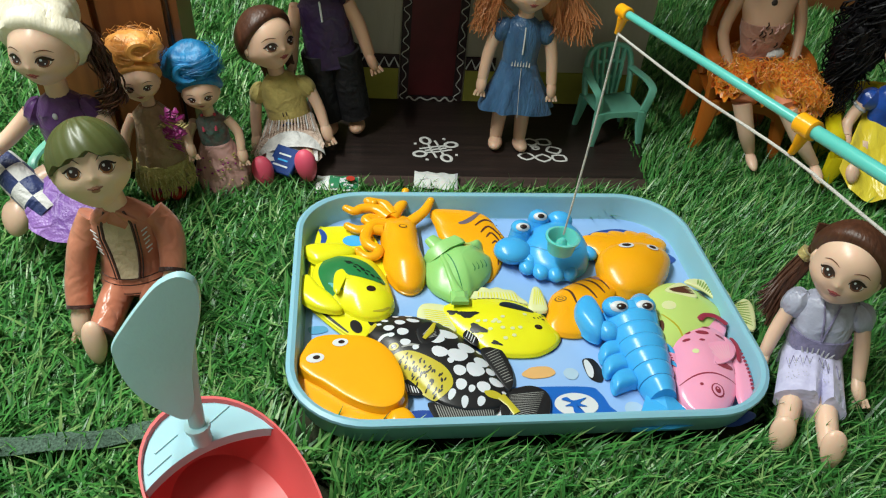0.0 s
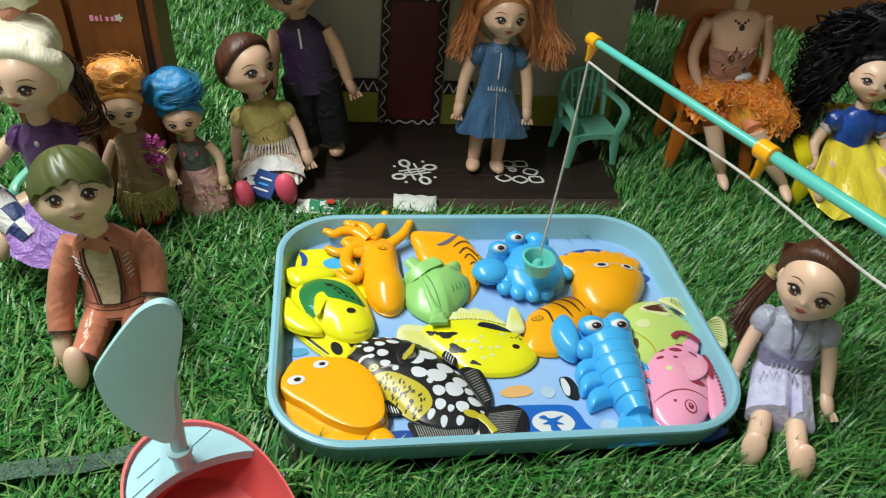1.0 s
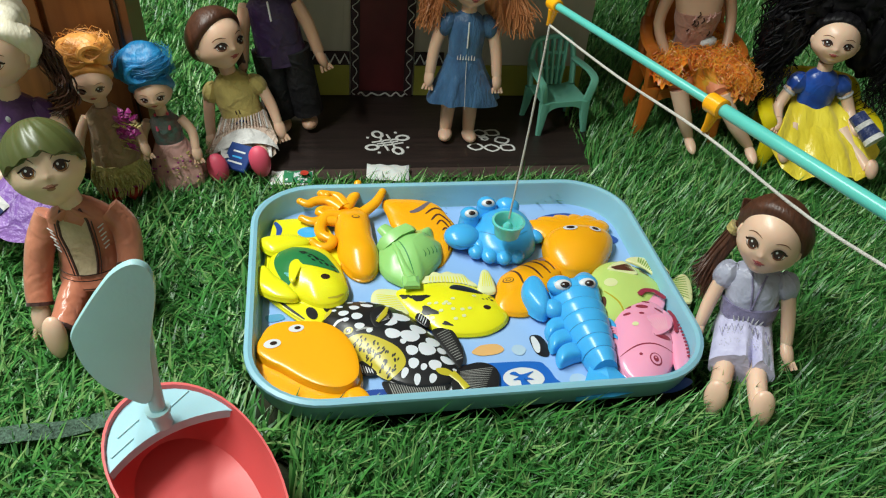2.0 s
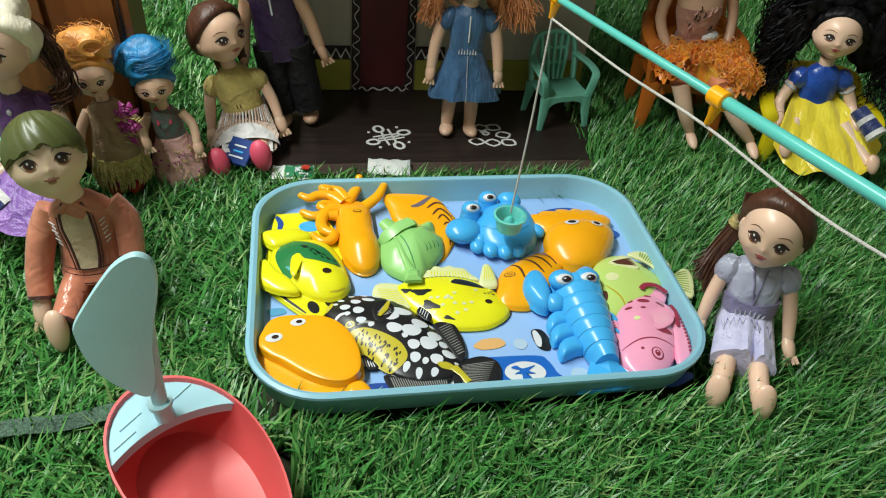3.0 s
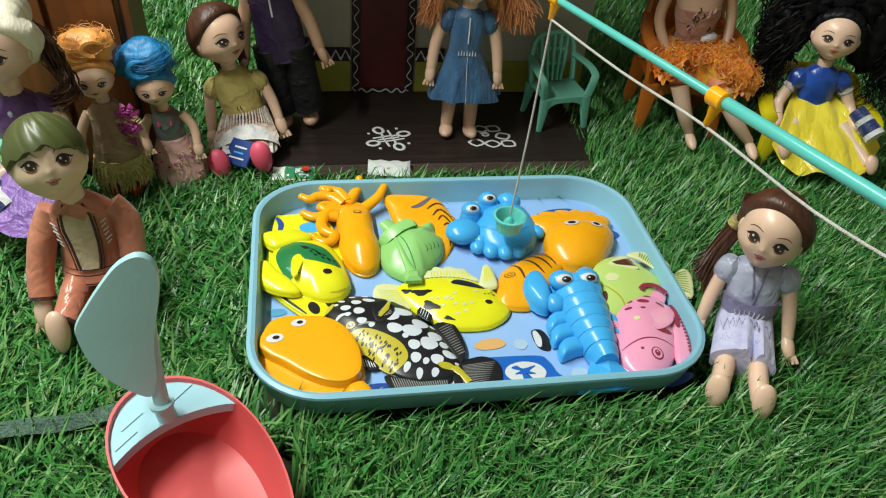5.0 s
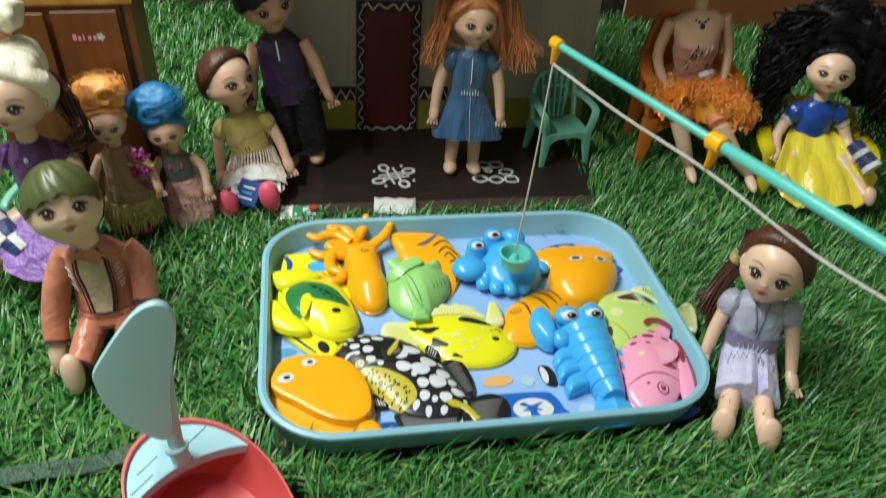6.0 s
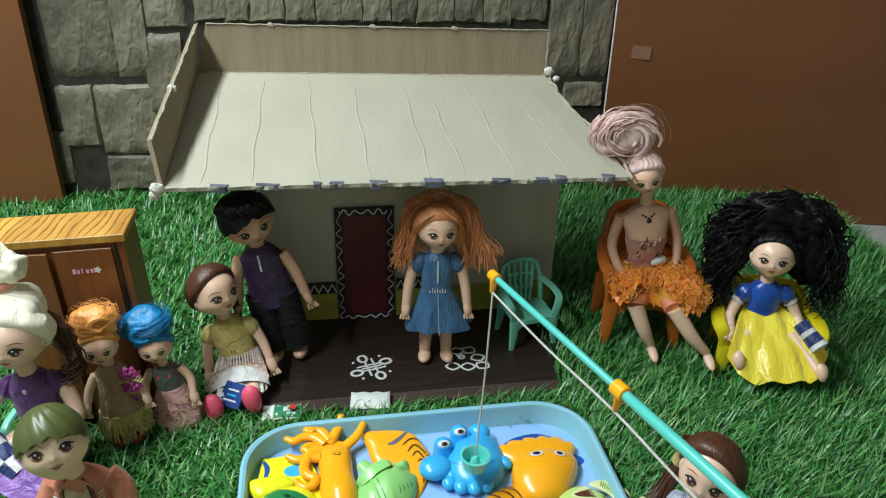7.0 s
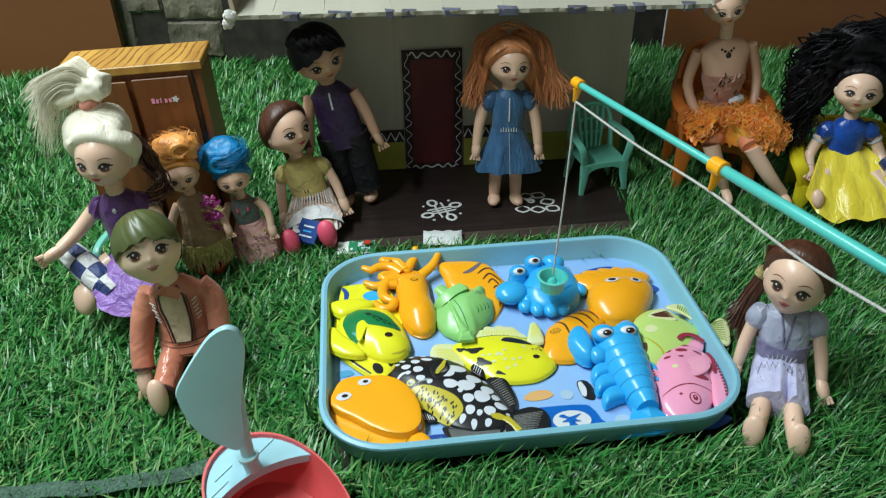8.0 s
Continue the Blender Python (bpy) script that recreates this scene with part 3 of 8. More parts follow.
def bowl_hair(mat, front_up=24, sweep=0.0, side=0.93, crown=1.04):
    """Moulded hair: a smooth cap with shallow strands and a low side-swept fringe."""
    def build(g):
        rings, nu, nv = [], 120, 18
        for i in range(nv + 4):
            ring = []
            for j in range(nu):
                ph = 2 * math.pi * j / nu
                front = max(0.0, -math.sin(ph))
                back = max(0.0, math.sin(ph))
                low = radians(96 - (front_up + sweep * math.cos(ph)) * front ** 1.6 + 26 * back + 4 * math.cos(ph) * front)
                swirl = ph - 0.55 * (i / nv)
                low += radians(2.6 * front * math.sin(13 * swirl) + 1.6 * math.sin(7 * swirl + 1))
                u = min(i / nv, 1.0)
                th = max(0.02, low * u)
                s = math.sin(min(1.0, 1.3 * u) * math.pi / 2)
                k = 1.125 + s * (0.012 * math.sin(13 * swirl + 0.7 * math.sin(3 * swirl)) + 0.005 * math.sin(31 * swirl)) + 0.035 * front * u
                k -= (0.0, 0.02, 0.07, 0.14)[max(0, i - nv)]
                ring.append((side * k * math.sin(th) * math.cos(ph), 0.95 * k * math.sin(th) * math.sin(ph), crown * k * math.cos(th)))
            rings.append(ring)
        g.rings(rings, mat)
    return build


def boy():
    g = Geo()
    body(g, [(0, 0.004, 0.000, 0.015, 0.012), (0, 0.003, 0.014, 0.016, 0.013), (0, 0.001, 0.028, 0.017, 0.013)], M_JACKET)
    body(g, [(0, -0.004, 0.0150, 0.0236, 0.0205), (0, -0.0035, 0.0185, 0.0226, 0.0192), (0, -0.002, 0.0240, 0.0204, 0.0165), (0, -0.001, 0.032, 0.0196, 0.0146), (0, -0.003, 0.046, 0.0200, 0.0128), (0, -0.004, 0.053, 0.0182, 0.0110), (0, -0.005, 0.0585, 0.0110, 0.0085), (0, -0.006, 0.061, 0.007, 0.007)], M_JACKET, wob=0.03)
    shirt = ((0.0052, -0.0196, 0.0235), (0.0064, -0.0168, 0.0290), (0.0074, -0.0148, 0.037), (0.0082, -0.0146, 0.046), (0.0078, -0.0130, 0.053), (0.0048, -0.0106, 0.0595))
    g.rings([[(-w, y - 0.0012, z), (0.0, y - 0.0022, z), (w, y - 0.0012, z)] for w, y, z in shirt], M_SHIRT, closed=False)
    for sx in (-1, 1):
        g.tube([(sx * (w + 0.0003), y - 0.0014, z) for w, y, z in shirt], 0.0008, M_TRIM, 6)
        g.tube([(sx * (w + 0.0022), y - 0.0012, z) for w, y, z in shirt[:-1]], 0.0004, M_TRIM, 6)
        for k in range(6):
            g.tube([(sx * 0.0122, -0.0146, 0.0355 + 0.0026 * k), (sx * (0.0146 + 0.0008 * (k % 2)), -0.0128, 0.0369 + 0.0026 * k)], 0.00036, M_WHITE_CLOTH, 5)
        g.tube([(sx * 0.0015, -0.0128, 0.0600), (sx * 0.0062, -0.0138, 0.0560), (sx * 0.0112, -0.0122, 0.0530)], [0.0010, 0.0020, 0.0008], M_JACKET, 8, 0.5)
    for z, r in ((0.0158, 0.0240), (0.0205, 0.0225), (0.0235, 0.0211)):
        g.rings([[(r * math.cos(t), -0.0035 + (r * 0.85 + 0.0004) * math.sin(t), z + h) for t in [2 * math.pi * j / 32 for j in range(32)]] for h in (0, 0.0008)], M_TRIM, (False, False))
    for sx, pts in ((-1, [(-0.0165, -0.003, 0.0525), (-0.0250, -0.008, 0.038), (-0.0305, -0.018, 0.020), (-0.0310, -0.025, 0.010)]), (1, [(0.0165, -0.003, 0.0525), (0.0230, -0.005, 0.042), (0.0242, -0.012, 0.031), (0.0236, -0.018, 0.025)])):
        limb(g, pts, [0.0072, 0.0080, 0.0074, 0.0070], M_JACKET, 16)
        end, way = Vector(pts[-1]), (Vector(pts[-1]) - Vector(pts[-2])).normalized()
        g.tube([end - way * 0.0014, end + way * 0.0006], [0.0073, 0.0074], M_TRIM, 14)
        g.tube([end, end + way * 0.005], [0.0050, 0.0042], SKIN, 12)
        hand(g, end + way * 0.004, way, SKIN, 1.6)
        leg = 0.012 * sx
        limb(g, [(leg * 0.72, -0.002, 0.014), (leg * 0.95, -0.020, 0.012), (leg * 1.08, -0.036, 0.009), (leg * 1.15, -0.046, 0.007)], [0.0090, 0.0088, 0.0080, 0.0078], M_JACKET, 16)
        g.tube([(leg * 1.13, -0.0450, 0.0072), (leg * 1.16, -0.0475, 0.0066)], [0.0083, 0.0083], M_TRIM, 14)
        g.ball((leg * 1.20, -0.0535, 0.0095), (0.0064, 0.0050, 0.0120), SKIN, (-14, 0, 6 * sx), 18, 12, warp=lambda p: Vector((p.x * (1 + 0.15 * p.z), p.y, p.z)))
    g.tube([(0, -0.006, 0.056), (-0.001, -0.009, 0.074)], 0.0066, M_SKIN_BOY, 14)
    head(g, (-0.003, -0.012, 0.0868), 0.0205, M_SKIN_BOY, None, (-27, 2, 22), tilt=0.075, extra=bowl_hair(M_HAIR_OLIVE, 17, 5, 0.885, 0.95), lid=M_SKIN_BOY, brow=M_TRIM, iris=M_IRIS_AMBER, lash=0.028, lip=M_LIP_BOY)
    return solid("boy_doll", g, pose(-0.151, 0.321, 0.005, 0, -6, -2) @ Matrix.Diagonal((0.90, 0.92, 1.01, 1)), "seated boy doll with olive moulded hair and brown satin jacket", "doll")


def lavender_girl():
    g = Geo()
    body(g, [(0, 0.003, 0.0, 0.0175, 0.015), (0, 0.002, 0.012, 0.0170, 0.013), (0, 0.003, 0.020, 0.0160, 0.012), (0, 0.004, 0.028, 0.0160, 0.0115), (0, 0.006, 0.040, 0.0175, 0.0112), (0, 0.007, 0.047, 0.0145, 0.0092), (0, 0.007, 0.051, 0.006, 0.006)], M_LAVENDER, wob=0.03)
    body(g, [(0, 0.0030, 0.0200, 0.0176, 0.0134), (0, 0.0035, 0.0240, 0.0174, 0.0131), (0, 0.0040, 0.0290, 0.0174, 0.0127)], M_LAV_BAND, wob=0.03)
    for k in range(7):
        x = -0.0075 + 0.0025 * k
        h = 0.0030 - 0.0006 * abs(k - 3)
        g.tube([(x, -0.0100 + 9 * x * x, 0.0212), (x + 0.0010 * (k - 3) * 0.5, -0.0098 + 9 * x * x, 0.0230 + h)], [0.0008, 0.0003], M_SILVER_CUFF, 5)
    g.ball((0.0, -0.0080, 0.0268), (0.0012, 0.0006, 0.0013), M_SILVER_CUFF, nu=8, nv=5)
    for sx in (-1, 1):
        g.tube([(0.0045 * sx, -0.0005, 0.0500), (0.0022 * sx, -0.0052, 0.0420), (0.0002 * sx, -0.0082, 0.0300)], 0.0006, M_LAV_BAND, 6)
    rings = []
    for i in range(11):
        t = i / 10
        ring = []
        for j in range(96):
            a = 2 * math.pi * j / 96
            fold = 1 + 0.018 * t * math.sin(7 * a + 1) + 0.012 * math.sin(12 * a + 4 * t)
            slit = 0.0085 * t * t * math.exp(-((a - 1.32) / 0.10) ** 2)
            ridge = 0.0016 * t * (math.exp(-((a - 1.05) / 0.08) ** 2) + math.exp(-((a - 1.60) / 0.08) ** 2))
            ring.append(((0.0168 + 0.0026 * t) * math.cos(a) * fold, 0.002 - 0.040 * t, 0.0130 - 0.0035 * t + (0.0100 + 0.0006 * t) * math.sin(a) * fold - slit + ridge))
        rings.append(ring)
    g.rings(rings, M_LAV_SKIRT)
    def skirt_top(x, y):
        t = (0.002 - y) / 0.040
        return 0.0130 - 0.0035 * t + (0.0100 + 0.0006 * t) * math.sqrt(max(0.02, 1 - (x / (0.0168 + 0.0026 * t)) ** 2)) + 0.0001

    for k in range(9):
        x = -0.0138 + 0.0034 * k
        tip = -0.021 + 0.003 * (k % 2)
        g.tube([(x - 0.0017, -0.012, skirt_top(x - 0.0017, -0.012)), (x, tip, skirt_top(x, tip)), (x + 0.0017, -0.012, skirt_top(x + 0.0017, -0.012))], 0.00022, M_LAV_BAND, 5)
        g.tube([(x, -0.014, skirt_top(x, -0.014)), (x, -0.018, skirt_top(x, -0.018))], 0.0003, M_SILVER_CUFF, 5)
    rnd = random.Random(31)
    for k in range(60):
        x, y = rnd.uniform(-0.015, 0.015), rnd.uniform(-0.030, -0.016)
        g.ball((x, y, skirt_top(x, y)), (0.00035, 0.00035, 0.0002), M_SILVER_CUFF, nu=5, nv=3)
    for sx in (-1, 1):
        g.ball((0.0180 * sx, 0.006, 0.0410), (0.0078, 0.0075, 0.0092), M_LAVENDER, (0, -25 * sx, 0), warp=lambda p: p * (1 + 0.05 * math.sin(6 * math.atan2(p.y, p.x))))
        limb(g, [(0.020 * sx, 0.005, 0.038), (0.0242 * sx, -0.001, 0.023), (0.0268 * sx, -0.007, 0.010)], [0.0046, 0.0044, 0.0036], SKIN)
        hand(g, (0.0274 * sx, -0.0095, 0.008), (0.3 * sx, -0.7, -0.6), SKIN, 1.3)
        limb(g, [(0.0085 * sx, -0.028, 0.010), (0.0105 * sx, -0.047, 0.007), (0.0125 * sx, -0.059, 0.0045)], [0.0064, 0.0061, 0.0056], SKIN)
        g.ball((0.0132 * sx, -0.0620, 0.0075), (0.0066, 0.0038, 0.0108), SKIN, (-20, 0, 8 * sx), 18, 12, warp=lambda p: Vector((p.x * (1 + 0.18 * p.z), p.y, p.z)))
    g.tube([(0, 0.007, 0.048), (0, 0.005, 0.058)], 0.0058, SKIN, 12)
    head(g, (0, 0.003, 0.0725), 0.0203, SKIN, M_HAIR_BROWN, (-18, 7, -15), axis=(0.05, 0.70, 0.71), spread=91, puff=1.20, ridges=34, rough=0.005)
    rnd = random.Random(5)
    for k in range(110):
        a, b, c = rnd.uniform(-0.4, 1), rnd.uniform(-1, 1), rnd.uniform(-1, 1)
        lock(g, [(-0.010 + 0.008 * b, 0.020, 0.084), (-0.016 - 0.003 * a, 0.022 + 0.004 * b, 0.062 + 0.002 * c), (-0.024 - 0.005 * a, 0.018 + 0.005 * b, 0.044 + 0.003 * c), (-0.031 - 0.007 * a + 0.003 * c, 0.010 + 0.008 * b, 0.026 + 0.012 * a)], 0.0011 + 0.0009 * rnd.random(), M_HAIR_BROWN)
    g.tube([(-0.0185, 0.020, 0.066), (-0.0205, 0.020, 0.062)], [0.0046, 0.0044], M_GOLD, 10)
    return solid("lavender_doll", g, pose(0.1975, 0.2545, 0.005, 0, -4, -27) @ Matrix.Diagonal((0.86, 0.92, 0.96, 1)), "seated doll in a lavender satin dress with long brown hair", "doll")


def mustard_girl():
    g = Geo()
    body(g, [(0, 0.003, 0.0, 0.020, 0.015), (0, 0.003, 0.018, 0.015, 0.011), (0, 0.003, 0.030, 0.015, 0.0105), (0, 0.004, 0.042, 0.017, 0.010), (0, 0.004, 0.050, 0.010, 0.008), (0, 0.004, 0.053, 0.006, 0.006)], M_YELLOW_TOP, wob=0.02)
    g.rings([[(0.0158 * math.cos(t), 0.003 + 0.0118 * math.sin(t), z) for t in [2 * math.pi * j / 24 for j in range(24)]] for z in (0.018, 0.0195)], M_TRIM, (False, False))
    g.rings([[((0.016 + 0.008 * t) * math.cos(a) * (1 + 0.05 * t * math.sin(9 * a)), 0.003 - 0.030 * t + 0.012 * math.sin(a), 0.018 - 0.010 * t + (0.006 + 0.004 * t) * math.sin(a)) for a in [2 * math.pi * j / 40 for j in range(40)]] for t in (0, 0.25, 0.5, 0.75, 1)], M_CREAM_SKIRT)
    for sx in (-1, 1):
        g.ball((0.0165 * sx, 0.003, 0.0405), (0.0062, 0.0068, 0.0085), M_YELLOW_TOP, (0, -28 * sx, 0), warp=lambda p: p * (1 + 0.05 * math.sin(7 * math.atan2(p.y, p.x))))
        limb(g, [(0.0185 * sx, 0.003, 0.039), (0.0225 * sx, -0.001, 0.025), (0.0245 * sx, -0.007, 0.013)], [0.0044, 0.0040, 0.0034], M_SKIN)
        hand(g, (0.0250 * sx, -0.0085, 0.011), (0.15 * sx, -0.5, -0.85), M_SKIN, 1.2)
        limb(g, [(0.011 * sx, -0.020, 0.006), (0.0125 * sx, -0.034, 0.006), (0.0135 * sx, -0.044, 0.006)], [0.006, 0.0055, 0.005], M_SKIN)
        g.ball((0.0145 * sx, -0.050, 0.0095), (0.0072, 0.0058, 0.0112), M_PINK_SHOE, (-12, 0, 0), warp=lambda p: Vector((p.x * (1 + 0.10 * p.z), p.y, p.z)))
    g.tube([(0, 0.004, 0.050), (0, 0.003, 0.062)], 0.0055, M_SKIN, 12)
    head(g, (0.001, 0.001, 0.078), 0.0192, M_SKIN, M_HAIR_BROWN, (-10, 5, 44), axis=(-0.05, 0.70, 0.71), spread=92, puff=1.15, ridges=34, rough=0.005, taper=0.36)
    for k in range(26):
        a = math.pi * (0.02 + 0.96 * k / 25)
        x, w = 0.0165 * math.cos(a), 0.0068 * math.sin(a)
        g.tube([(x, 0.002, 0.0182 + w), (x * 1.12, -0.008, 0.0150 + 1.08 * w), (x * 1.24, -0.016, 0.0120 + 1.2 * w)], [0.0006, 0.0007, 0.0004], M_WHITE_CLOTH if k % 3 == 0 else M_CREAM_SKIRT, 5)
    g.rings([[((0.0205 + 0.0045 * t) * math.cos(a), -0.012 - 0.020 * t, 0.0085 - 0.005 * t + (0.0100 + 0.0015 * t) * math.sin(a)) for a in [math.pi * (0.02 + 0.96 * j / 24) for j in range(25)]] for t in (0, 0.3, 0.6, 1)], M_WHITE_CLOTH, closed=False)
    for k in range(2):
        g.tube([(-0.0012 + 0.0024 * k, -0.0088, 0.026), (-0.0012 + 0.0024 * k, -0.0088, 0.029)], 0.0004, M_TRIM, 5)
    g.tube([(-0.004, -0.0094, 0.0195), (0.0, -0.0098, 0.0215), (0.004, -0.0094, 0.0195)], 0.0008, M_NAVY_CLOTH, 6)
    rnd = random.Random(6)
    for k in range(14):
        b = rnd.uniform(-1, 1)
        lock(g, [(-0.004 + 0.012 * b, 0.018, 0.080), (0.012 * b, 0.018, 0.060), (0.012 * b, 0.016, 0.040 + 0.008 * rnd.random())], 0.0035, M_HAIR_BROWN)
    return solid("mustard_doll", g, pose(-0.082, 0.481, 0.004, 0, -13, -3), "seated doll in mustard top and cream skirt with pink shoes", "doll")


def dark_boy():
    g = Geo()
    for sx in (-1, 1):
        limb(g, [(0.009 * sx, 0, 0.064), (0.0095 * sx, 0, 0.036), (0.010 * sx, 0, 0.012)], [0.0120, 0.0116, 0.0118], M_BLACK_CLOTH, 14)
        g.tube([(0.010 * sx, 0, 0.014), (0.010 * sx, -0.001, 0.005)], 0.0055, M_SKIN_TAN, 12)
        g.ball((0.010 * sx, -0.004, 0.0045), (0.0062, 0.0095, 0.0045), M_SKIN_TAN)
        limb(g, [(0.0165 * sx, 0, 0.098), (0.023 * sx, -0.001, 0.080), (0.027 * sx, -0.004, 0.060)], [0.0052, 0.0048, 0.0040], M_SKIN_TAN)
        hand(g, (0.0275 * sx, -0.005, 0.058), (0.35 * sx, -0.3, -1), M_SKIN_TAN, 1.25)
    body(g, [(0, 0, 0.055, 0.0195, 0.0125), (0, 0, 0.068, 0.0175, 0.0120), (0, 0, 0.084, 0.0165, 0.0115), (0, 0, 0.098, 0.0165, 0.0105), (0, 0, 0.105, 0.011, 0.008), (0, 0, 0.108, 0.0065, 0.0065)], M_VEST)
    g.tube([(0, -0.0095, 0.103), (0, -0.0118, 0.090)], 0.0007, M_WHITE, 5)
    g.tube([(0, 0, 0.106), (0, -0.001, 0.114)], 0.006, M_SKIN_TAN, 12)
    head(g, (-0.001, -0.004, 0.1325), 0.0205, M_SKIN_TAN, None, (4, -8, 22), extra=bowl_hair(M_HAIR_BLACK, 26, 12), lid=M_SKIN_TAN, tilt=0.03, lash=0.024, lip=M_LIP_BOY)
    rnd = random.Random(14)
    for k in range(16):
        a = -2.4 + 0.11 * k
        c = Vector((-0.001, -0.004, 0.1365))
        d = Vector((math.cos(a) * 0.0195, math.sin(a) * 0.0195, 0.0095 + 0.004 * rnd.random()))
        lock(g, [c + Vector((d.x * 0.6, d.y * 0.6, 0.0195)), c + d * 1.12 + Vector((0, 0, 0.002)), c + d * 1.20 + Vector((0.003, 0, -0.0035))], 0.0030, M_HAIR_BLACK, 0.5)
    return solid("dark_haired_doll", g, pose(-0.0480, 0.506, 0.0015, 2, -9, -3), "standing boy doll with black hair, purple vest and black trousers", "doll")


def ginger_girl():
    g = Geo()
    for sx in (-1, 1):
        limb(g, [(0.0075 * sx, 0, 0.045), (0.0085 * sx, 0, 0.020), (0.0088 * sx, 0, 0.006)], [0.0060, 0.0052, 0.0044], M_SKIN)
        g.ball((0.0092 * sx, -0.0045, 0.0042), (0.0054, 0.0100, 0.0042), M_SKIN, (0, 0, 8 * sx))
        g.ball((0.0150 * sx, 0, 0.0885), (0.0064, 0.0070, 0.0090), M_DENIM, (0, -25 * sx, 0))
        limb(g, [(0.0185 * sx, 0, 0.086), (0.0225 * sx, -0.002, 0.070), (0.0245 * sx, -0.005, 0.054)], [0.0045, 0.0042, 0.0036], M_SKIN)
        hand(g, (0.0248 * sx, -0.006, 0.052), (0.1 * sx, -0.3, -1), M_SKIN, 1.1)
    body(g, [(0, 0, 0.062, 0.0125, 0.0098), (0, 0, 0.074, 0.0125, 0.0100), (0, 0, 0.088, 0.0142, 0.0102), (0, 0, 0.096, 0.010, 0.008), (0, 0, 0.099, 0.0055, 0.0055)], M_DENIM, wob=0.02)
    body(g, [(0, 0, 0.067, 0.0125, 0.0100), (0.0005, 0, 0.056, 0.0165, 0.0130), (0.001, 0, 0.045, 0.0218, 0.0165), (0.0015, 0, 0.0330, 0.0268, 0.0190)], M_DENIM, pleat=0.10, folds=6)
    g.tube([(0.0006, -0.0108, 0.066), (0.0006, -0.0146, 0.056), (0.0010, -0.0186, 0.045), (0.0015, -0.0212, 0.0335)], 0.00025, M_SILVER_CUFF, 5)
    for k in range(7):
        x = -0.006 + 0.002 * k
        g.tube([(x, -0.0106, 0.0670), (x, -0.0108, 0.0700 + 0.001 * (k % 2))], [0.0006, 0.0002], M_WHITE, 5)
    g.tube([(0, -0.0112, 0.076), (0, -0.0108, 0.086), (0, -0.0085, 0.094)], 0.0006, M_WHITE, 5)
    g.tube([(0, 0, 0.097), (0, 0, 0.106)], 0.0055, M_SKIN, 12)
    head(g, (0, -0.003, 0.1195), 0.0168, M_SKIN, M_HAIR_RED, (-8, 2, 8), axis=(0, 0.64, 0.77), spread=96, puff=1.22, ridges=32, rough=0.008, lump=0.08, taper=0.46)
    rnd = random.Random(7)
    fluff = lambda p: p * (1 + 0.22 * noise.noise(p * 1.8 + Vector((4, 4, 1))))
    g.ball((0.020, 0.011, 0.112), (0.0115, 0.0105, 0.0215), M_HAIR_RED, (0, -10, 0), 32, 24, fluff)
    g.ball((-0.019, 0.010, 0.116), (0.0070, 0.0090, 0.0165), M_HAIR_RED, (0, 8, 0), 32, 24, fluff)
    for k in range(900):
        b, c, d, e = rnd.uniform(-1, 1), rnd.uniform(-1, 1), rnd.random(), rnd.uniform(-1, 1)
        side = 1 if rnd.random() < 0.66 else -1
        w = 1.3 if side > 0 else 0.70
        path = spline([(side * (0.008 + 0.006 * b), 0.008 + 0.006 * c, 0.139 + 0.002 * e), (side * (0.021 + 0.006 * w * b), 0.010 + 0.008 * c, 0.130 + 0.005 * e), (side * (0.0215 + 0.010 * w * (d + 0.25 * b)), 0.009 + 0.010 * c, 0.108 + 0.008 * e), (side * (0.020 + 0.019 * w * (d + 0.3 * b)), 0.005 + 0.012 * c, 0.082 + 0.020 * rnd.random())], 5, closed=False)
        f, ph = rnd.uniform(0.7, 1.5), rnd.uniform(0, 6.28)
        g.tube([p + Vector((0.0012 * math.sin(f * i + ph), 0.0012 * math.cos(f * i + ph), 0)) for i, p in enumerate(path)], 0.00018 + 0.0002 * d, M_HAIR_RED, 4)
    for k in range(90):
        side, b, d = (1 if k % 2 else -1), rnd.uniform(-1, 1), rnd.random()
        lock(g, [(0.002 * side, -0.012 + 0.002 * b, 0.1375 + 0.001 * b), (side * (0.0120 + 0.001 * b), -0.0155 + 0.003 * d, 0.1315), (side * (0.0180 + 0.0015 * b), -0.0090 + 0.004 * d, 0.1200), (side * (0.0210 + 0.004 * d), -0.003 + 0.006 * b, 0.1000 + 0.006 * b)], 0.0005 + 0.0004 * d, M_HAIR_RED)
    for k in range(60):
        a = rnd.uniform(-0.3, 3.4)
        q = rnd.uniform(0.0225, 0.026)
        g.tube([(q * math.cos(a + 0.25 * i), 0.002 + 0.006 * math.sin(i + k), 0.122 + q * math.sin(a + 0.25 * i) * (1 + 0.02 * i)) for i in range(5)], 0.0003, M_HAIR_RED, 4)
    return solid("ginger_doll", g, pose(0.0725, 0.488, 0.0015, -2, 0.5, -5), "standing doll in a blue satin dress with long ginger hair", "doll")


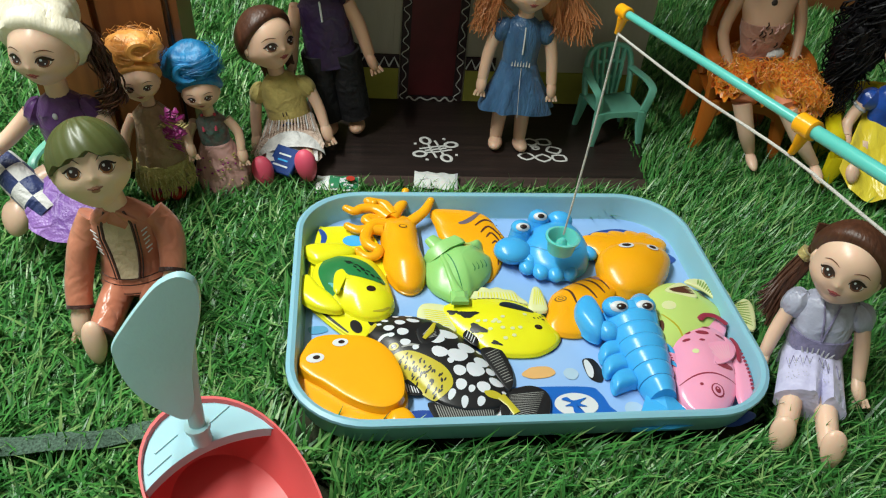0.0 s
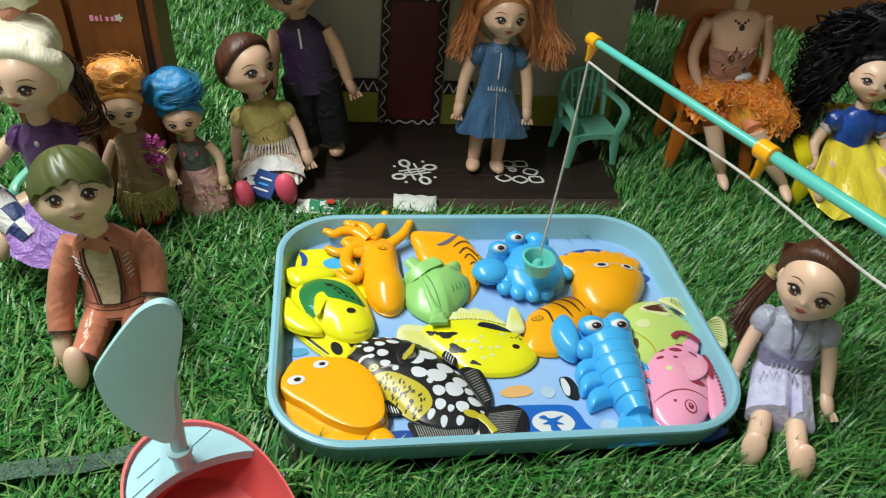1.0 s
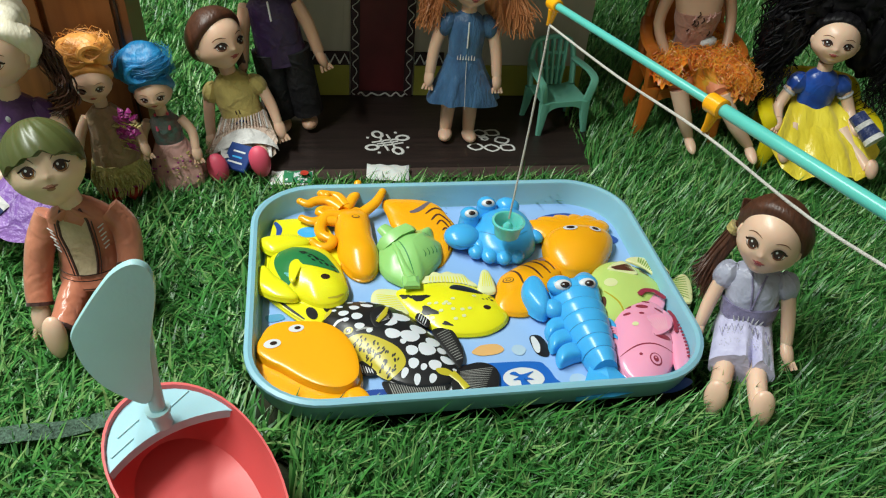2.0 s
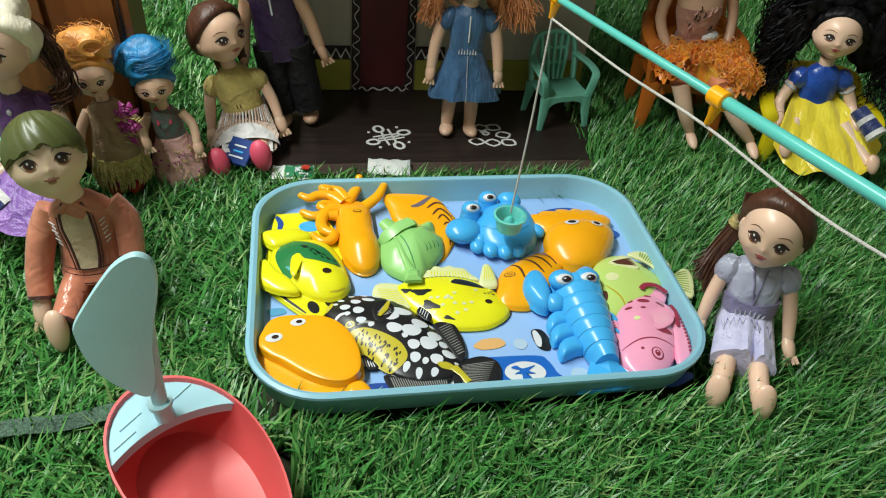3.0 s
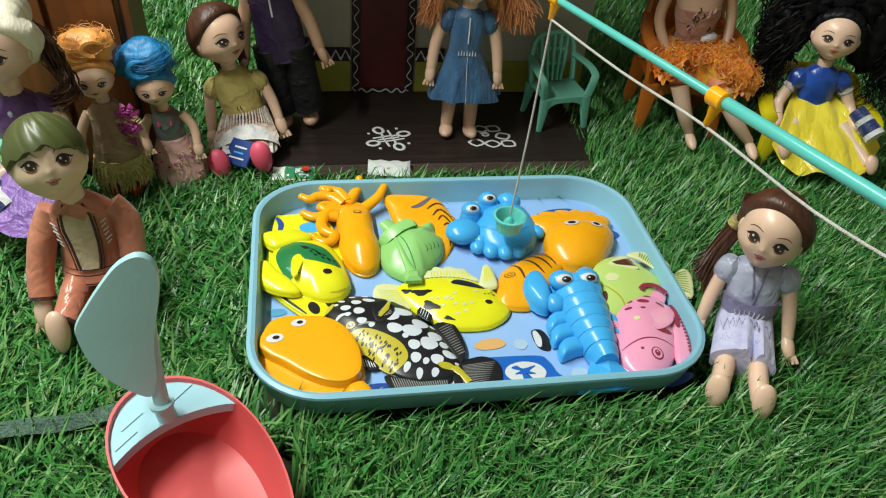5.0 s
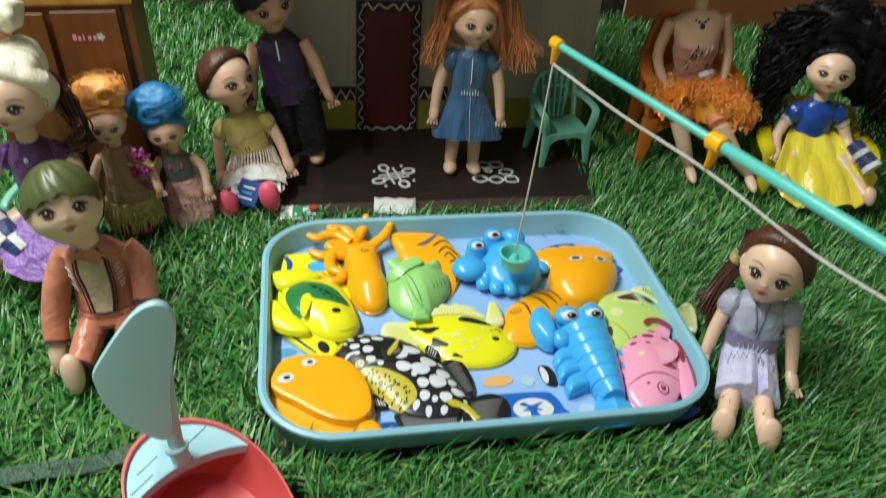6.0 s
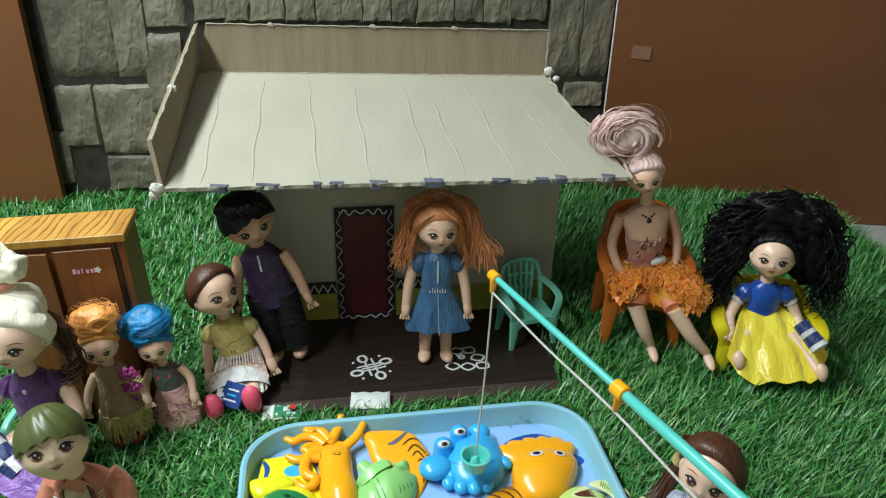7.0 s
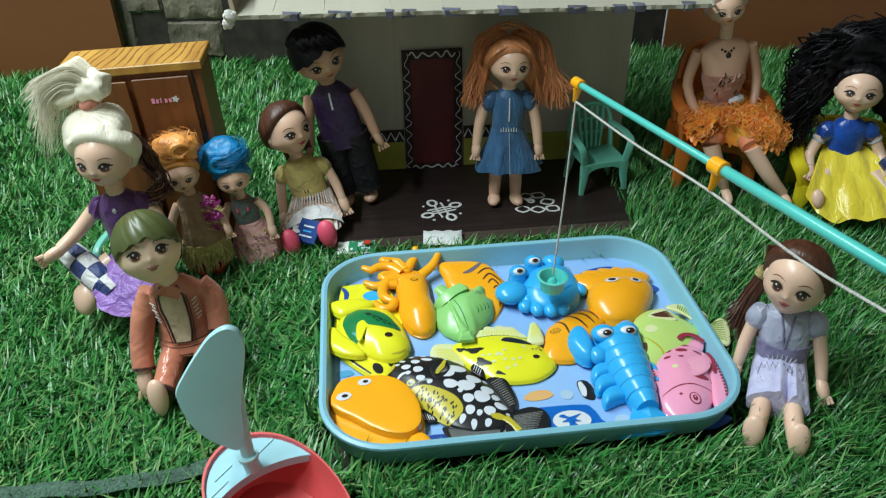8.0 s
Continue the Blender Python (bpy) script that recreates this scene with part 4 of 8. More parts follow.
def stocking(g, m, p, q, r, bands=4, sectors=6):
    """A leg in navy and white checks from p to q, widest at the knee."""
    p, q = Vector(p), Vector(q)
    way = (q - p).normalized()
    u = way.cross(Vector((0, 0, 1))).normalized()
    v = u.cross(way)
    n = 6
    at = lambda t, a: m @ (p.lerp(q, t) + (u * math.cos(a) + v * math.sin(a)) * r * (0.80 + 0.20 * math.sin(2.4 * t + 0.2) + 0.012 * math.sin(9 * t + 3 * a)))
    for k in range(bands):
        for c in range(sectors):
            arc = [2 * math.pi * (c + j / n) / sectors for j in range(n + 1)]
            g.rings([[at((k + i / 3) / bands, a) for a in arc] for i in range(4)], M_NAVY_CLOTH if (k + c) % 2 else M_WHITE_CLOTH, closed=False)
    for t in (0.0, 1.0):
        g.rings([[m @ (p.lerp(q, t) + (u * math.cos(a) + v * math.sin(a)) * r * f) for a in [2 * math.pi * j / 24 for j in range(24)]] for f in (0.86 if t else 0.84, 0.05)], M_NAVY_CLOTH if t else M_WHITE_CLOTH, (False, True))


def blond_girl():
    g = Geo()
    body(g, [(0, 0, 0.0, 0.019, 0.015), (0, 0, 0.018, 0.0155, 0.012), (0, 0, 0.034, 0.016, 0.0115), (0, 0, 0.050, 0.018, 0.011), (0, 0, 0.058, 0.012, 0.0085), (0, 0, 0.062, 0.006, 0.006)], M_PURPLE, wob=0.04)
    g.ball((-0.001, -0.0108, 0.051), (0.0016, 0.0008, 0.0022), M_SILVER_CUFF, nu=8, nv=6)
    g.rings([[((0.017 + 0.010 * t) * math.cos(a) * (1 + 0.05 * t * math.sin(9 * a)), -0.034 * t + 0.013 * math.sin(a), 0.014 - 0.016 * t + (0.006 + 0.006 * t) * math.sin(a)) for a in [2 * math.pi * j / 40 for j in range(40)]] for t in (0, 0.25, 0.5, 0.75, 1)], M_PURPLE_LIGHT)
    for sx in (-1, 1):
        g.ball((0.0168 * sx, 0, 0.0495), (0.0064, 0.0074, 0.0095), M_PURPLE, (0, -28 * sx, 0), warp=lambda p: p * (1 + 0.06 * math.sin(7 * math.atan2(p.y, p.x))))
    for x, y, z, a in ((-0.0390, -0.0240, -0.0110, -14), (-0.0075, -0.0225, -0.0095, 10)):
        limb(g, [(0.5 * x, -0.004, 0.006), (0.85 * x, 0.55 * y, 0.001), (x, y + 0.004, z - 0.001)], [0.0085, 0.0075, 0.0064], SKIN)
        g.ball((x, y, z), (0.0096, 0.0068, 0.0118), SKIN, (-30, 0, a), warp=lambda p: Vector((p.x * (1 + 0.15 * p.z), p.y, p.z)))
    place = pose(-0.194, 0.381, 0.036, 0, -4, -1) @ Matrix.Diagonal((0.88, 0.92, 0.90, 1))
    stocking(g, place.inverted(), (-0.238, 0.381, 0.047), (-0.2065, 0.3565, 0.029), 0.0098)
    limb(g, [(-0.020, 0, 0.048), (-0.034, -0.006, 0.036), (-0.046, -0.016, 0.029)], [0.0056, 0.0052, 0.0045], SKIN)
    hand(g, (-0.048, -0.018, 0.028), (-0.8, -0.5, -0.2), SKIN, 1.5)
    limb(g, [(0.020, 0, 0.048), (0.027, -0.008, 0.028), (0.024, -0.022, 0.018)], [0.0056, 0.0052, 0.0045], SKIN)
    g.tube([(0, 0, 0.053), (0.001, -0.001, 0.074)], 0.0065, SKIN, 12)
    comb = lambda p: p * (1 + 0.018 * math.sin(24 * math.atan2(p.x, p.y) + 2 * p.z) + 0.10 * noise.noise(p * 1.7 + Vector((3, 6, 2))))
    g.ball((-0.001, 0.008, 0.1040), (0.0235, 0.0215, 0.0165), M_HAIR_BLOND, (14, -8, 0), 96, 28, comb)
    g.tube([(0.000, 0.010, 0.112), (0.000, 0.011, 0.120), (0.0005, 0.010, 0.127)], [0.0110, 0.0070, 0.0062], M_HAIR_BLOND, 24)
    head(g, (0.002, -0.003, 0.0905), 0.0205, SKIN, M_HAIR_BLOND, (-10, 4, -7), axis=(-0.04, 0.70, 0.72), spread=93, puff=1.25, ridges=44, rough=0.014, lump=0.12)
    rnd = random.Random(18)
    for k in range(150):
        b, c, d = rnd.uniform(-1, 1), rnd.uniform(-1, 1), rnd.random()
        path = spline([(0.016 + 0.003 * b, 0.012 + 0.003 * c, 0.094 + 0.006 * c), (0.025 + 0.004 * b, 0.010 + 0.005 * c, 0.080 + 0.006 * b), (0.026 + 0.008 * d, 0.006 + 0.007 * b, 0.062 + 0.006 * c), (0.024 + 0.013 * d * b + 0.004 * d, 0.004 + 0.010 * c, 0.040 + 0.014 * d)], 5, closed=False)
        f, ph = rnd.uniform(0.7, 1.5), rnd.uniform(0, 6.28)
        g.tube([p + Vector((0.0014 * math.sin(f * i + ph), 0.0012 * math.cos(f * i + ph), 0)) for i, p in enumerate(path)], 0.00016 + 0.0005 * d * d, M_HAIR_BROWN, 4)
    g.ball((0.000, 0.010, 0.124), (0.0075, 0.0075, 0.0055), cloth("peach_scrunchie", (0.75, 0.30, 0.20), 0.7), (0, -15, 0))
    g.ball((0.005, 0.012, 0.134), (0.0125, 0.011, 0.0105), M_HAIR_BLOND, (0, -20, 0), 32, 22, lambda p: p * (1 + 0.25 * noise.noise(p * 1.8 + Vector((1, 5, 2)))))
    g.ball((-0.012, 0.013, 0.131), (0.0150, 0.0085, 0.0075), M_HAIR_BLOND, (0, -28, 0), 32, 22, lambda p: p * (1 + 0.3 * noise.noise(p * 1.6 + Vector((8, 5, 2)))))
    rnd = random.Random(8)
    for k in range(380):
        b, c, d = rnd.uniform(-1, 1), rnd.uniform(-1, 1), rnd.random()
        lock(g, [(0.004 + 0.007 * b, 0.012 + 0.006 * c, 0.130 + 0.006 * d), (-0.008 + 0.007 * b, 0.014 + 0.010 * c, 0.143 + 0.008 * b), (-0.020 + 0.008 * c, 0.012 + 0.010 * c, 0.134 + 0.012 * b), (-0.026 - 0.016 * d, 0.008 + 0.014 * c, 0.113 + 0.026 * b)], 0.00022 + 0.0005 * d * d, M_HAIR_BLOND)
    return solid("blond_doll", g, place, "seated blond doll with a ponytail, purple dress and checked stocking", "doll")


def small_orange():
    g = Geo()
    for sx in (-1, 1):
        g.ball((0.006 * sx, -0.006, 0.006), (0.0055, 0.0085, 0.006), plastic("red_doll_shoe", (0.45, 0.02, 0.015), 0.4))
        limb(g, [(0.011 * sx, 0, 0.064), (0.017 * sx, -0.003, 0.054), (0.020 * sx, -0.007, 0.044)], [0.0036, 0.0034, 0.0030], M_SKIN)
        hand(g, (0.0205 * sx, -0.008, 0.042), (0.2 * sx, -0.3, -1), M_SKIN)
    body(g, [(0, 0, 0.072, 0.006, 0.006), (0, 0, 0.066, 0.0115, 0.0085), (0, 0, 0.052, 0.0125, 0.010), (0, 0, 0.040, 0.0145, 0.0125), (0, 0, 0.030, 0.0160, 0.0135)], M_BROWN_DRESS, pleat=0.05)
    body(g, [(0, 0, 0.031, 0.0165, 0.0140), (0, 0, 0.022, 0.0180, 0.0150), (0, 0, 0.014, 0.0170, 0.0145)], M_GOLD, pleat=0.08, folds=12)
    body(g, [(0, 0, 0.015, 0.0150, 0.0125), (0, 0, 0.006, 0.0140, 0.0120)], M_MAGENTA, pleat=0.05)
    rnd = random.Random(91)
    for k in range(120):
        a = -2.9 + 2.7 * rnd.random()
        z0 = 0.030 - 0.012 * rnd.random() + 0.003 * math.sin(a)
        r0 = 0.0172 + 0.001 * rnd.random()
        g.tube([(r0 * math.cos(a), r0 * 0.86 * math.sin(a), z0), (1.10 * r0 * math.cos(a + 0.05), 0.95 * r0 * math.sin(a + 0.05), z0 - 0.004), (1.05 * r0 * math.cos(a), 0.92 * r0 * math.sin(a), z0 - 0.009)], [0.0005, 0.0005, 0.0002], M_GOLD, 4)
    for k in range(24):
        a, q = 0.62 * k, 0.0022 + 0.00014 * k
        c = Vector((0.0135 + q * math.cos(a), -0.0085, 0.0610 + 1.5 * q * math.sin(a)))
        g.tube([c, c + Vector((0.0022 * math.cos(a), -0.0022, 0.0028 * math.sin(a))), c + Vector((0.0046 * math.cos(a + 0.3), -0.0008, 0.0052 * math.sin(a + 0.3)))], [0.0014, 0.0019, 0.0006], M_GOLD if k % 5 == 0 else M_MAGENTA, 6, 0.4)
    for k in range(46):
        x, z = 0.0050 + 0.0075 * rnd.random(), 0.068 - 0.026 * rnd.random()
        y = -0.0086 + 0.003 * rnd.random()
        g.tube([(x, y, z), (x + rnd.uniform(0.001, 0.004), y - 0.002, z - 0.001), (x + rnd.uniform(0.003, 0.007), y - 0.001, z - 0.004)], [0.0009, 0.0008, 0.0003], M_MAGENTA if rnd.random() < 0.6 else M_GOLD, 5)
    g.tube([(0, 0, 0.070), (0, -0.001, 0.080)], 0.0042, M_SKIN, 10)
    head(g, (-0.002, -0.002, 0.090), 0.0132, M_SKIN, M_HAIR_ORANGE, (-8, 0, 8), axis=(0, 0.60, 0.80), spread=84, puff=1.19, ridges=44, rough=0.006)
    rnd = random.Random(9)
    fluff = lambda p: p * (1 + 0.22 * noise.noise(p * 1.9 + Vector((3, 1, 7))) + 0.06 * noise.noise(p * 6))
    g.ball((-0.0015, 0.004, 0.1095), (0.0165, 0.0125, 0.0110), M_HAIR_ORANGE, (0, 8, 0), 40, 28, fluff)
    for a0, r0, c in ((0.4, 0.0060, (0.004, -0.006, 0.112)), (2.0, 0.0050, (-0.006, -0.005, 0.108))):
        g.tube([(c[0] + r0 * math.cos(a0 + 0.5 * i), c[1] - 0.001 * i * 0.3, c[2] + 0.8 * r0 * math.sin(a0 + 0.5 * i)) for i in range(10)], [0.0012 + 0.0016 * math.sin(math.pi * i / 9) for i in range(10)], M_HAIR_ORANGE, 8)
    for k in range(110):
        a, b, h = rnd.uniform(0, 6.28), rnd.uniform(0.0115, 0.0180), rnd.uniform(-0.005, 0.008)
        g.tube([(b * math.cos(a + 0.35 * i) - 0.002, 0.004 + 0.8 * b * math.sin(a + 0.35 * i), 0.111 + h + 0.0012 * i * rnd.uniform(-1, 1.5)) for i in range(5)], 0.00008 + 0.00016 * rnd.random() ** 2, M_HAIR_ORANGE, 4)
    return solid("orange_haired_doll", g, pose(-0.1585, 0.420, 0.0, 0, -4, 4) @ Matrix.Diagonal((0.95, 0.95, 0.90, 1)), "small doll with orange bun and brown gold-fringed dress", "doll", group="small dolls")


def small_blue():
    g = Geo()
    body(g, [(0, 0, 0.060, 0.006, 0.0055), (0, 0, 0.055, 0.0098, 0.0075), (0, 0, 0.044, 0.0100, 0.0080), (0, 0, 0.036, 0.0098, 0.0080)], M_TEAL_TOP)
    body(g, [(0, 0, 0.037, 0.0102, 0.0085), (0, -0.001, 0.026, 0.0150, 0.0120), (0, -0.002, 0.012, 0.0185, 0.0145), (0, -0.003, 0.0, 0.0180, 0.0150)], M_PINK_SATIN, pleat=0.06, folds=7)
    for sx in (-1, 1):
        g.tube([(0.004 * sx, -0.0078, 0.050), (0.0042 * sx, -0.002, 0.0615)], 0.0009, M_PINK_SHOE, 5)
        limb(g, [(0.0105 * sx, 0, 0.055), (0.0165 * sx, -0.002, 0.044), (0.0175 * sx, -0.008, 0.032)], [0.0034, 0.0033, 0.0028], M_SKIN)
        hand(g, (0.0178 * sx, -0.009, 0.030), (0.1 * sx, -0.4, -1), M_SKIN)
    g.tube([(0, 0, 0.058), (0, -0.001, 0.070)], 0.0040, M_SKIN, 10)
    head(g, (-0.001, -0.002, 0.080), 0.0130, M_SKIN, M_HAIR_BLUE, (-6, 0, 8), axis=(0, 0.60, 0.80), spread=86, puff=1.24, ridges=40, rough=0.006, lump=0.08)
    rnd = random.Random(92)
    for k in range(50):
        a, z = -3.0 + 2.9 * rnd.random(), rnd.uniform(0.004, 0.030)
        r0 = 0.0185 - 0.0045 * max(0, (z - 0.012) / 0.018)
        g.ball((r0 * 1.03 * math.cos(a), -0.002 + r0 * 0.83 * math.sin(a), z), (0.0009, 0.0006, 0.0009), M_GOLD if k % 3 else M_MAGENTA, nu=6, nv=4)
    rnd = random.Random(10)
    fluff = lambda p: p * (1 + 0.24 * noise.noise(p * 1.7 + Vector((5, 2, 1))) + 0.06 * noise.noise(p * 6))
    g.ball((-0.0045, 0.003, 0.0995), (0.0172, 0.0140, 0.0155), M_HAIR_BLUE, (0, -14, 0), 40, 28, fluff)
    g.tube([(-0.004 + 0.007 * math.cos(0.9 + 0.5 * i), -0.0105 - 0.0002 * i, 0.099 + 0.006 * math.sin(0.9 + 0.5 * i)) for i in range(10)], [0.0010 + 0.0016 * math.sin(math.pi * i / 9) for i in range(10)], M_HAIR_BLUE, 8)
    for k in range(160):
        a, b, h = rnd.uniform(0, 6.28), rnd.uniform(0.0145, 0.0195), rnd.uniform(-0.008, 0.010)
        g.tube([(b * math.cos(a + 0.35 * i) - 0.003, 0.003 + 0.85 * b * math.sin(a + 0.35 * i), 0.099 + h + 0.0010 * i * rnd.uniform(-1, 1.5)) for i in range(5)], 0.00008 + 0.00018 * rnd.random() ** 2, M_HAIR_BLUE, 4)
    return solid("blue_haired_doll", g, pose(-0.126, 0.436, 0.0, 0, -7, -1) @ Matrix.Diagonal((0.95, 0.95, 0.84, 1)), "small doll with blue hair, teal bodice and pink skirt", "doll", group="small dolls")


def fashion_doll():
    g = Geo()
    body(g, [(0, 0, -0.004, 0.018, 0.016), (0, 0, 0.012, 0.0155, 0.0125), (0, -0.001, 0.030, 0.0120, 0.0105), (0, -0.003, 0.044, 0.0150, 0.0135), (0, -0.003, 0.050, 0.0152, 0.0128)], M_BODICE, wob=0.02)
    body(g, [(0, -0.003, 0.046, 0.0140, 0.0124), (0, -0.002, 0.056, 0.0158, 0.0112), (0, 0, 0.066, 0.0185, 0.0090), (0, 0, 0.072, 0.012, 0.0065), (0, 0, 0.075, 0.005, 0.005)], M_SKIN_TAN)
    for sx in (-1, 1):
        limb(g, [(0.018 * sx, 0, 0.067), (0.0245 * sx, 0.0, 0.040), (0.019 * sx, -0.014, 0.018)], [0.0045, 0.0038, 0.0030], M_SKIN_TAN)
        hand(g, (0.018 * sx, -0.016, 0.016), (-0.3 * sx, -0.8, -0.4), M_SKIN_TAN)
    for hx, kx, ky, fx, fy in ((-0.010, -0.014, -0.030, -0.003, -0.034), (0.010, 0.011, -0.042, 0.033, -0.052)):
        limb(g, [(hx, -0.006, 0.004), ((hx + kx) / 2, -0.024, 0.006), (kx, ky, 0.002)], [0.0095, 0.0090, 0.0072], plastic("orange_legging", (0.66, 0.22, 0.10), 0.5), 12)
        limb(g, [(kx, ky, 0.002), ((kx + fx) / 2, (ky + fy) / 2 - 0.003, -0.020), (fx, fy, -0.036)], [0.0062, 0.0052, 0.0032], SKIN, 12)
        g.ball((fx, fy - 0.006, -0.039), (0.0036, 0.0095, 0.0032), SKIN, (20, 0, 0))
    rnd = random.Random(11)
    for layer in range(6):
        rings = []
        for i in range(7):
            t = i / 6
            rx, ry = 0.016 + (0.018 + 0.0008 * layer) * t, 0.014 + (0.019 + 0.0012 * layer) * t
            gap = lambda a: 1 - 0.42 * t * math.exp(-((a - 4.35) / 0.42) ** 2)
            rings.append([(rx * gap(a) * math.cos(a) + 0.007 * t, -0.013 * t * gap(a) + ry * gap(a) * math.sin(a), 0.024 - 0.0022 * layer - t * t * (0.012 + 0.007 * math.cos(a)) + 0.0010 * t * math.sin((13 + 4 * layer) * a + layer) + 0.0008 * t * math.sin((29 + 6 * layer) * a + 2 * layer) + 0.0085 * t * noise.noise(Vector((5 * math.cos(a), 5 * math.sin(a), 3.1 * layer + 2 * t))) + 0.0022 * t * noise.noise(Vector((16 * math.cos(a), 16 * math.sin(a), 1.7 * layer + 5 * t)))) for a in [2 * math.pi * j / 160 for j in range(160)]])
        g.rings(rings, M_RUFFLE, (False, False))
    for k in range(1500):
        a, t = rnd.uniform(0, 6.28), rnd.uniform(0.05, 1.10)
        c = Vector(((0.016 + 0.020 * t) * math.cos(a) + 0.007 * t, -0.013 * t + (0.014 + 0.021 * t) * math.sin(a), 0.0245 - t * t * (0.012 + 0.007 * math.cos(a)) + rnd.uniform(-0.004, 0.002)))
        if t > 0.55 and abs(a - 4.35) < 0.42:
            continue
        w, b = rnd.uniform(0.0016, 0.0040), rnd.uniform(0, 6.28)
        n1 = Vector((rnd.uniform(-1, 1), rnd.uniform(-1, 1), rnd.uniform(-0.3, 1))).normalized()
        n2 = n1.orthogonal().normalized()
        g.tube([c + n1 * w * math.cos(b + u) + n2 * w * math.sin(b + u) for u in (0, 0.9, 1.8, 2.7, 3.6, 4.5, 5.4)], 0.00026, M_RUFFLE, 4)
    g.ball((0.008, -0.010, 0.028), (0.0075, 0.005, 0.004), M_WHITE_CLOTH, (0, 0, 20), warp=lambda p: p * (0.85 + 0.3 * noise.noise(p * 2)))
    g.tube([(0, 0, 0.073), (0, -0.002, 0.088)], 0.0045, M_SKIN, 12)
    for k in range(9):
        a = -1.57 + (k - 4) * 0.28
        g.ball((0.0075 * math.cos(a), 0.0085 * math.sin(a), 0.071 - 0.0012 * (4 - abs(k - 4))), 0.0011, M_EYE_DARK, nu=6, nv=4)
    g.ball((0, -0.0095, 0.063), (0.0022, 0.001, 0.004), M_EYE_DARK, nu=8, nv=5)
    for k in range(14):
        x, z = rnd.uniform(-0.010, 0.010), rnd.uniform(0.030, 0.050)
        y = -0.0155 - 0.0005 if z > 0.04 else -0.0125
        g.tube([(x, y, z), (x + 0.0016, y - 0.0002, z + 0.002), (x + 0.001, y, z + 0.004)], 0.0005, M_PINK_SATIN if k % 2 else M_EYE_DARK, 5)
    head(g, (-0.003, -0.006, 0.1005), 0.0130, M_SKIN, M_HAIR_PINK, (-2, -4, -4), axis=(0, 0.66, 0.75), spread=90, puff=1.24, ridges=26, rough=0.03, lump=0.10, taper=0.44)
    g.tube([(-0.004, 0.000, 0.113), (-0.007, 0.002, 0.124)], [0.008, 0.0050], M_HAIR_PINK, 12)
    g.ball((-0.003, 0.001, 0.1085), (0.0135, 0.0125, 0.0110), M_HAIR_PINK, (0, 0, 0), 32, 22, lambda p: p * (1 + 0.05 * math.sin(14 * math.atan2(p.x, p.y)) + 0.10 * noise.noise(p * 2.4)))
    g.ball((-0.015, 0.005, 0.133), (0.0200, 0.0130, 0.0152), M_HAIR_PINK, (0, -14, 0), 48, 32, lambda p: p * (1 + 0.20 * noise.noise(p * 1.7 + Vector((2, 9, 4))) + 0.05 * noise.noise(p * 7)))
    for k in range(300):
        # locks rolled over the top and curled in again below
        w, b, a0, turn = rnd.gauss(0, 1), rnd.uniform(-1, 1), rnd.uniform(-1.2, 2.6), rnd.uniform(0.34, 0.60)
        q, dx, dz, twist = 0.0135 + 0.0026 * w, rnd.gauss(0, 0.0022), rnd.gauss(0, 0.0018), rnd.gauss(0, 0.006)
        lock(g, [(-0.016 + dx + 1.22 * q * (1 - 0.05 * i) * math.cos(a0 + turn * i), 0.003 + 0.011 * b + twist * (i / 5 - 0.5), 0.1335 + dz + 0.88 * q * (1 - 0.05 * i) * math.sin(a0 + turn * i) + 0.0012 * math.sin(1.3 * i + k)) for i in range(6)], 0.0004 + 0.0013 * rnd.random(), M_HAIR_PINK, 0.28)
    for k in range(26):
        a, b, d = rnd.uniform(-0.6, 3.6), rnd.uniform(-1, 1), rnd.random()
        q = 0.018 + 0.006 * d
        lock(g, [(-0.012 + 1.1 * q * math.cos(a + 0.35 * i), 0.004 + 0.010 * b, 0.134 + 0.9 * q * math.sin(a + 0.35 * i) + 0.002 * math.sin(3 * b + i)) for i in range(4)], 0.00007, M_HAIR_PINK)
    return solid("fashion_doll", g, pose(0.2535, 0.499, 0.052, 0, -6.5, -5) @ Matrix.Diagonal((1.12, 1.06, 1.03, 1)), "fashion doll with pink topknot in an orange ruffled skirt", "doll")


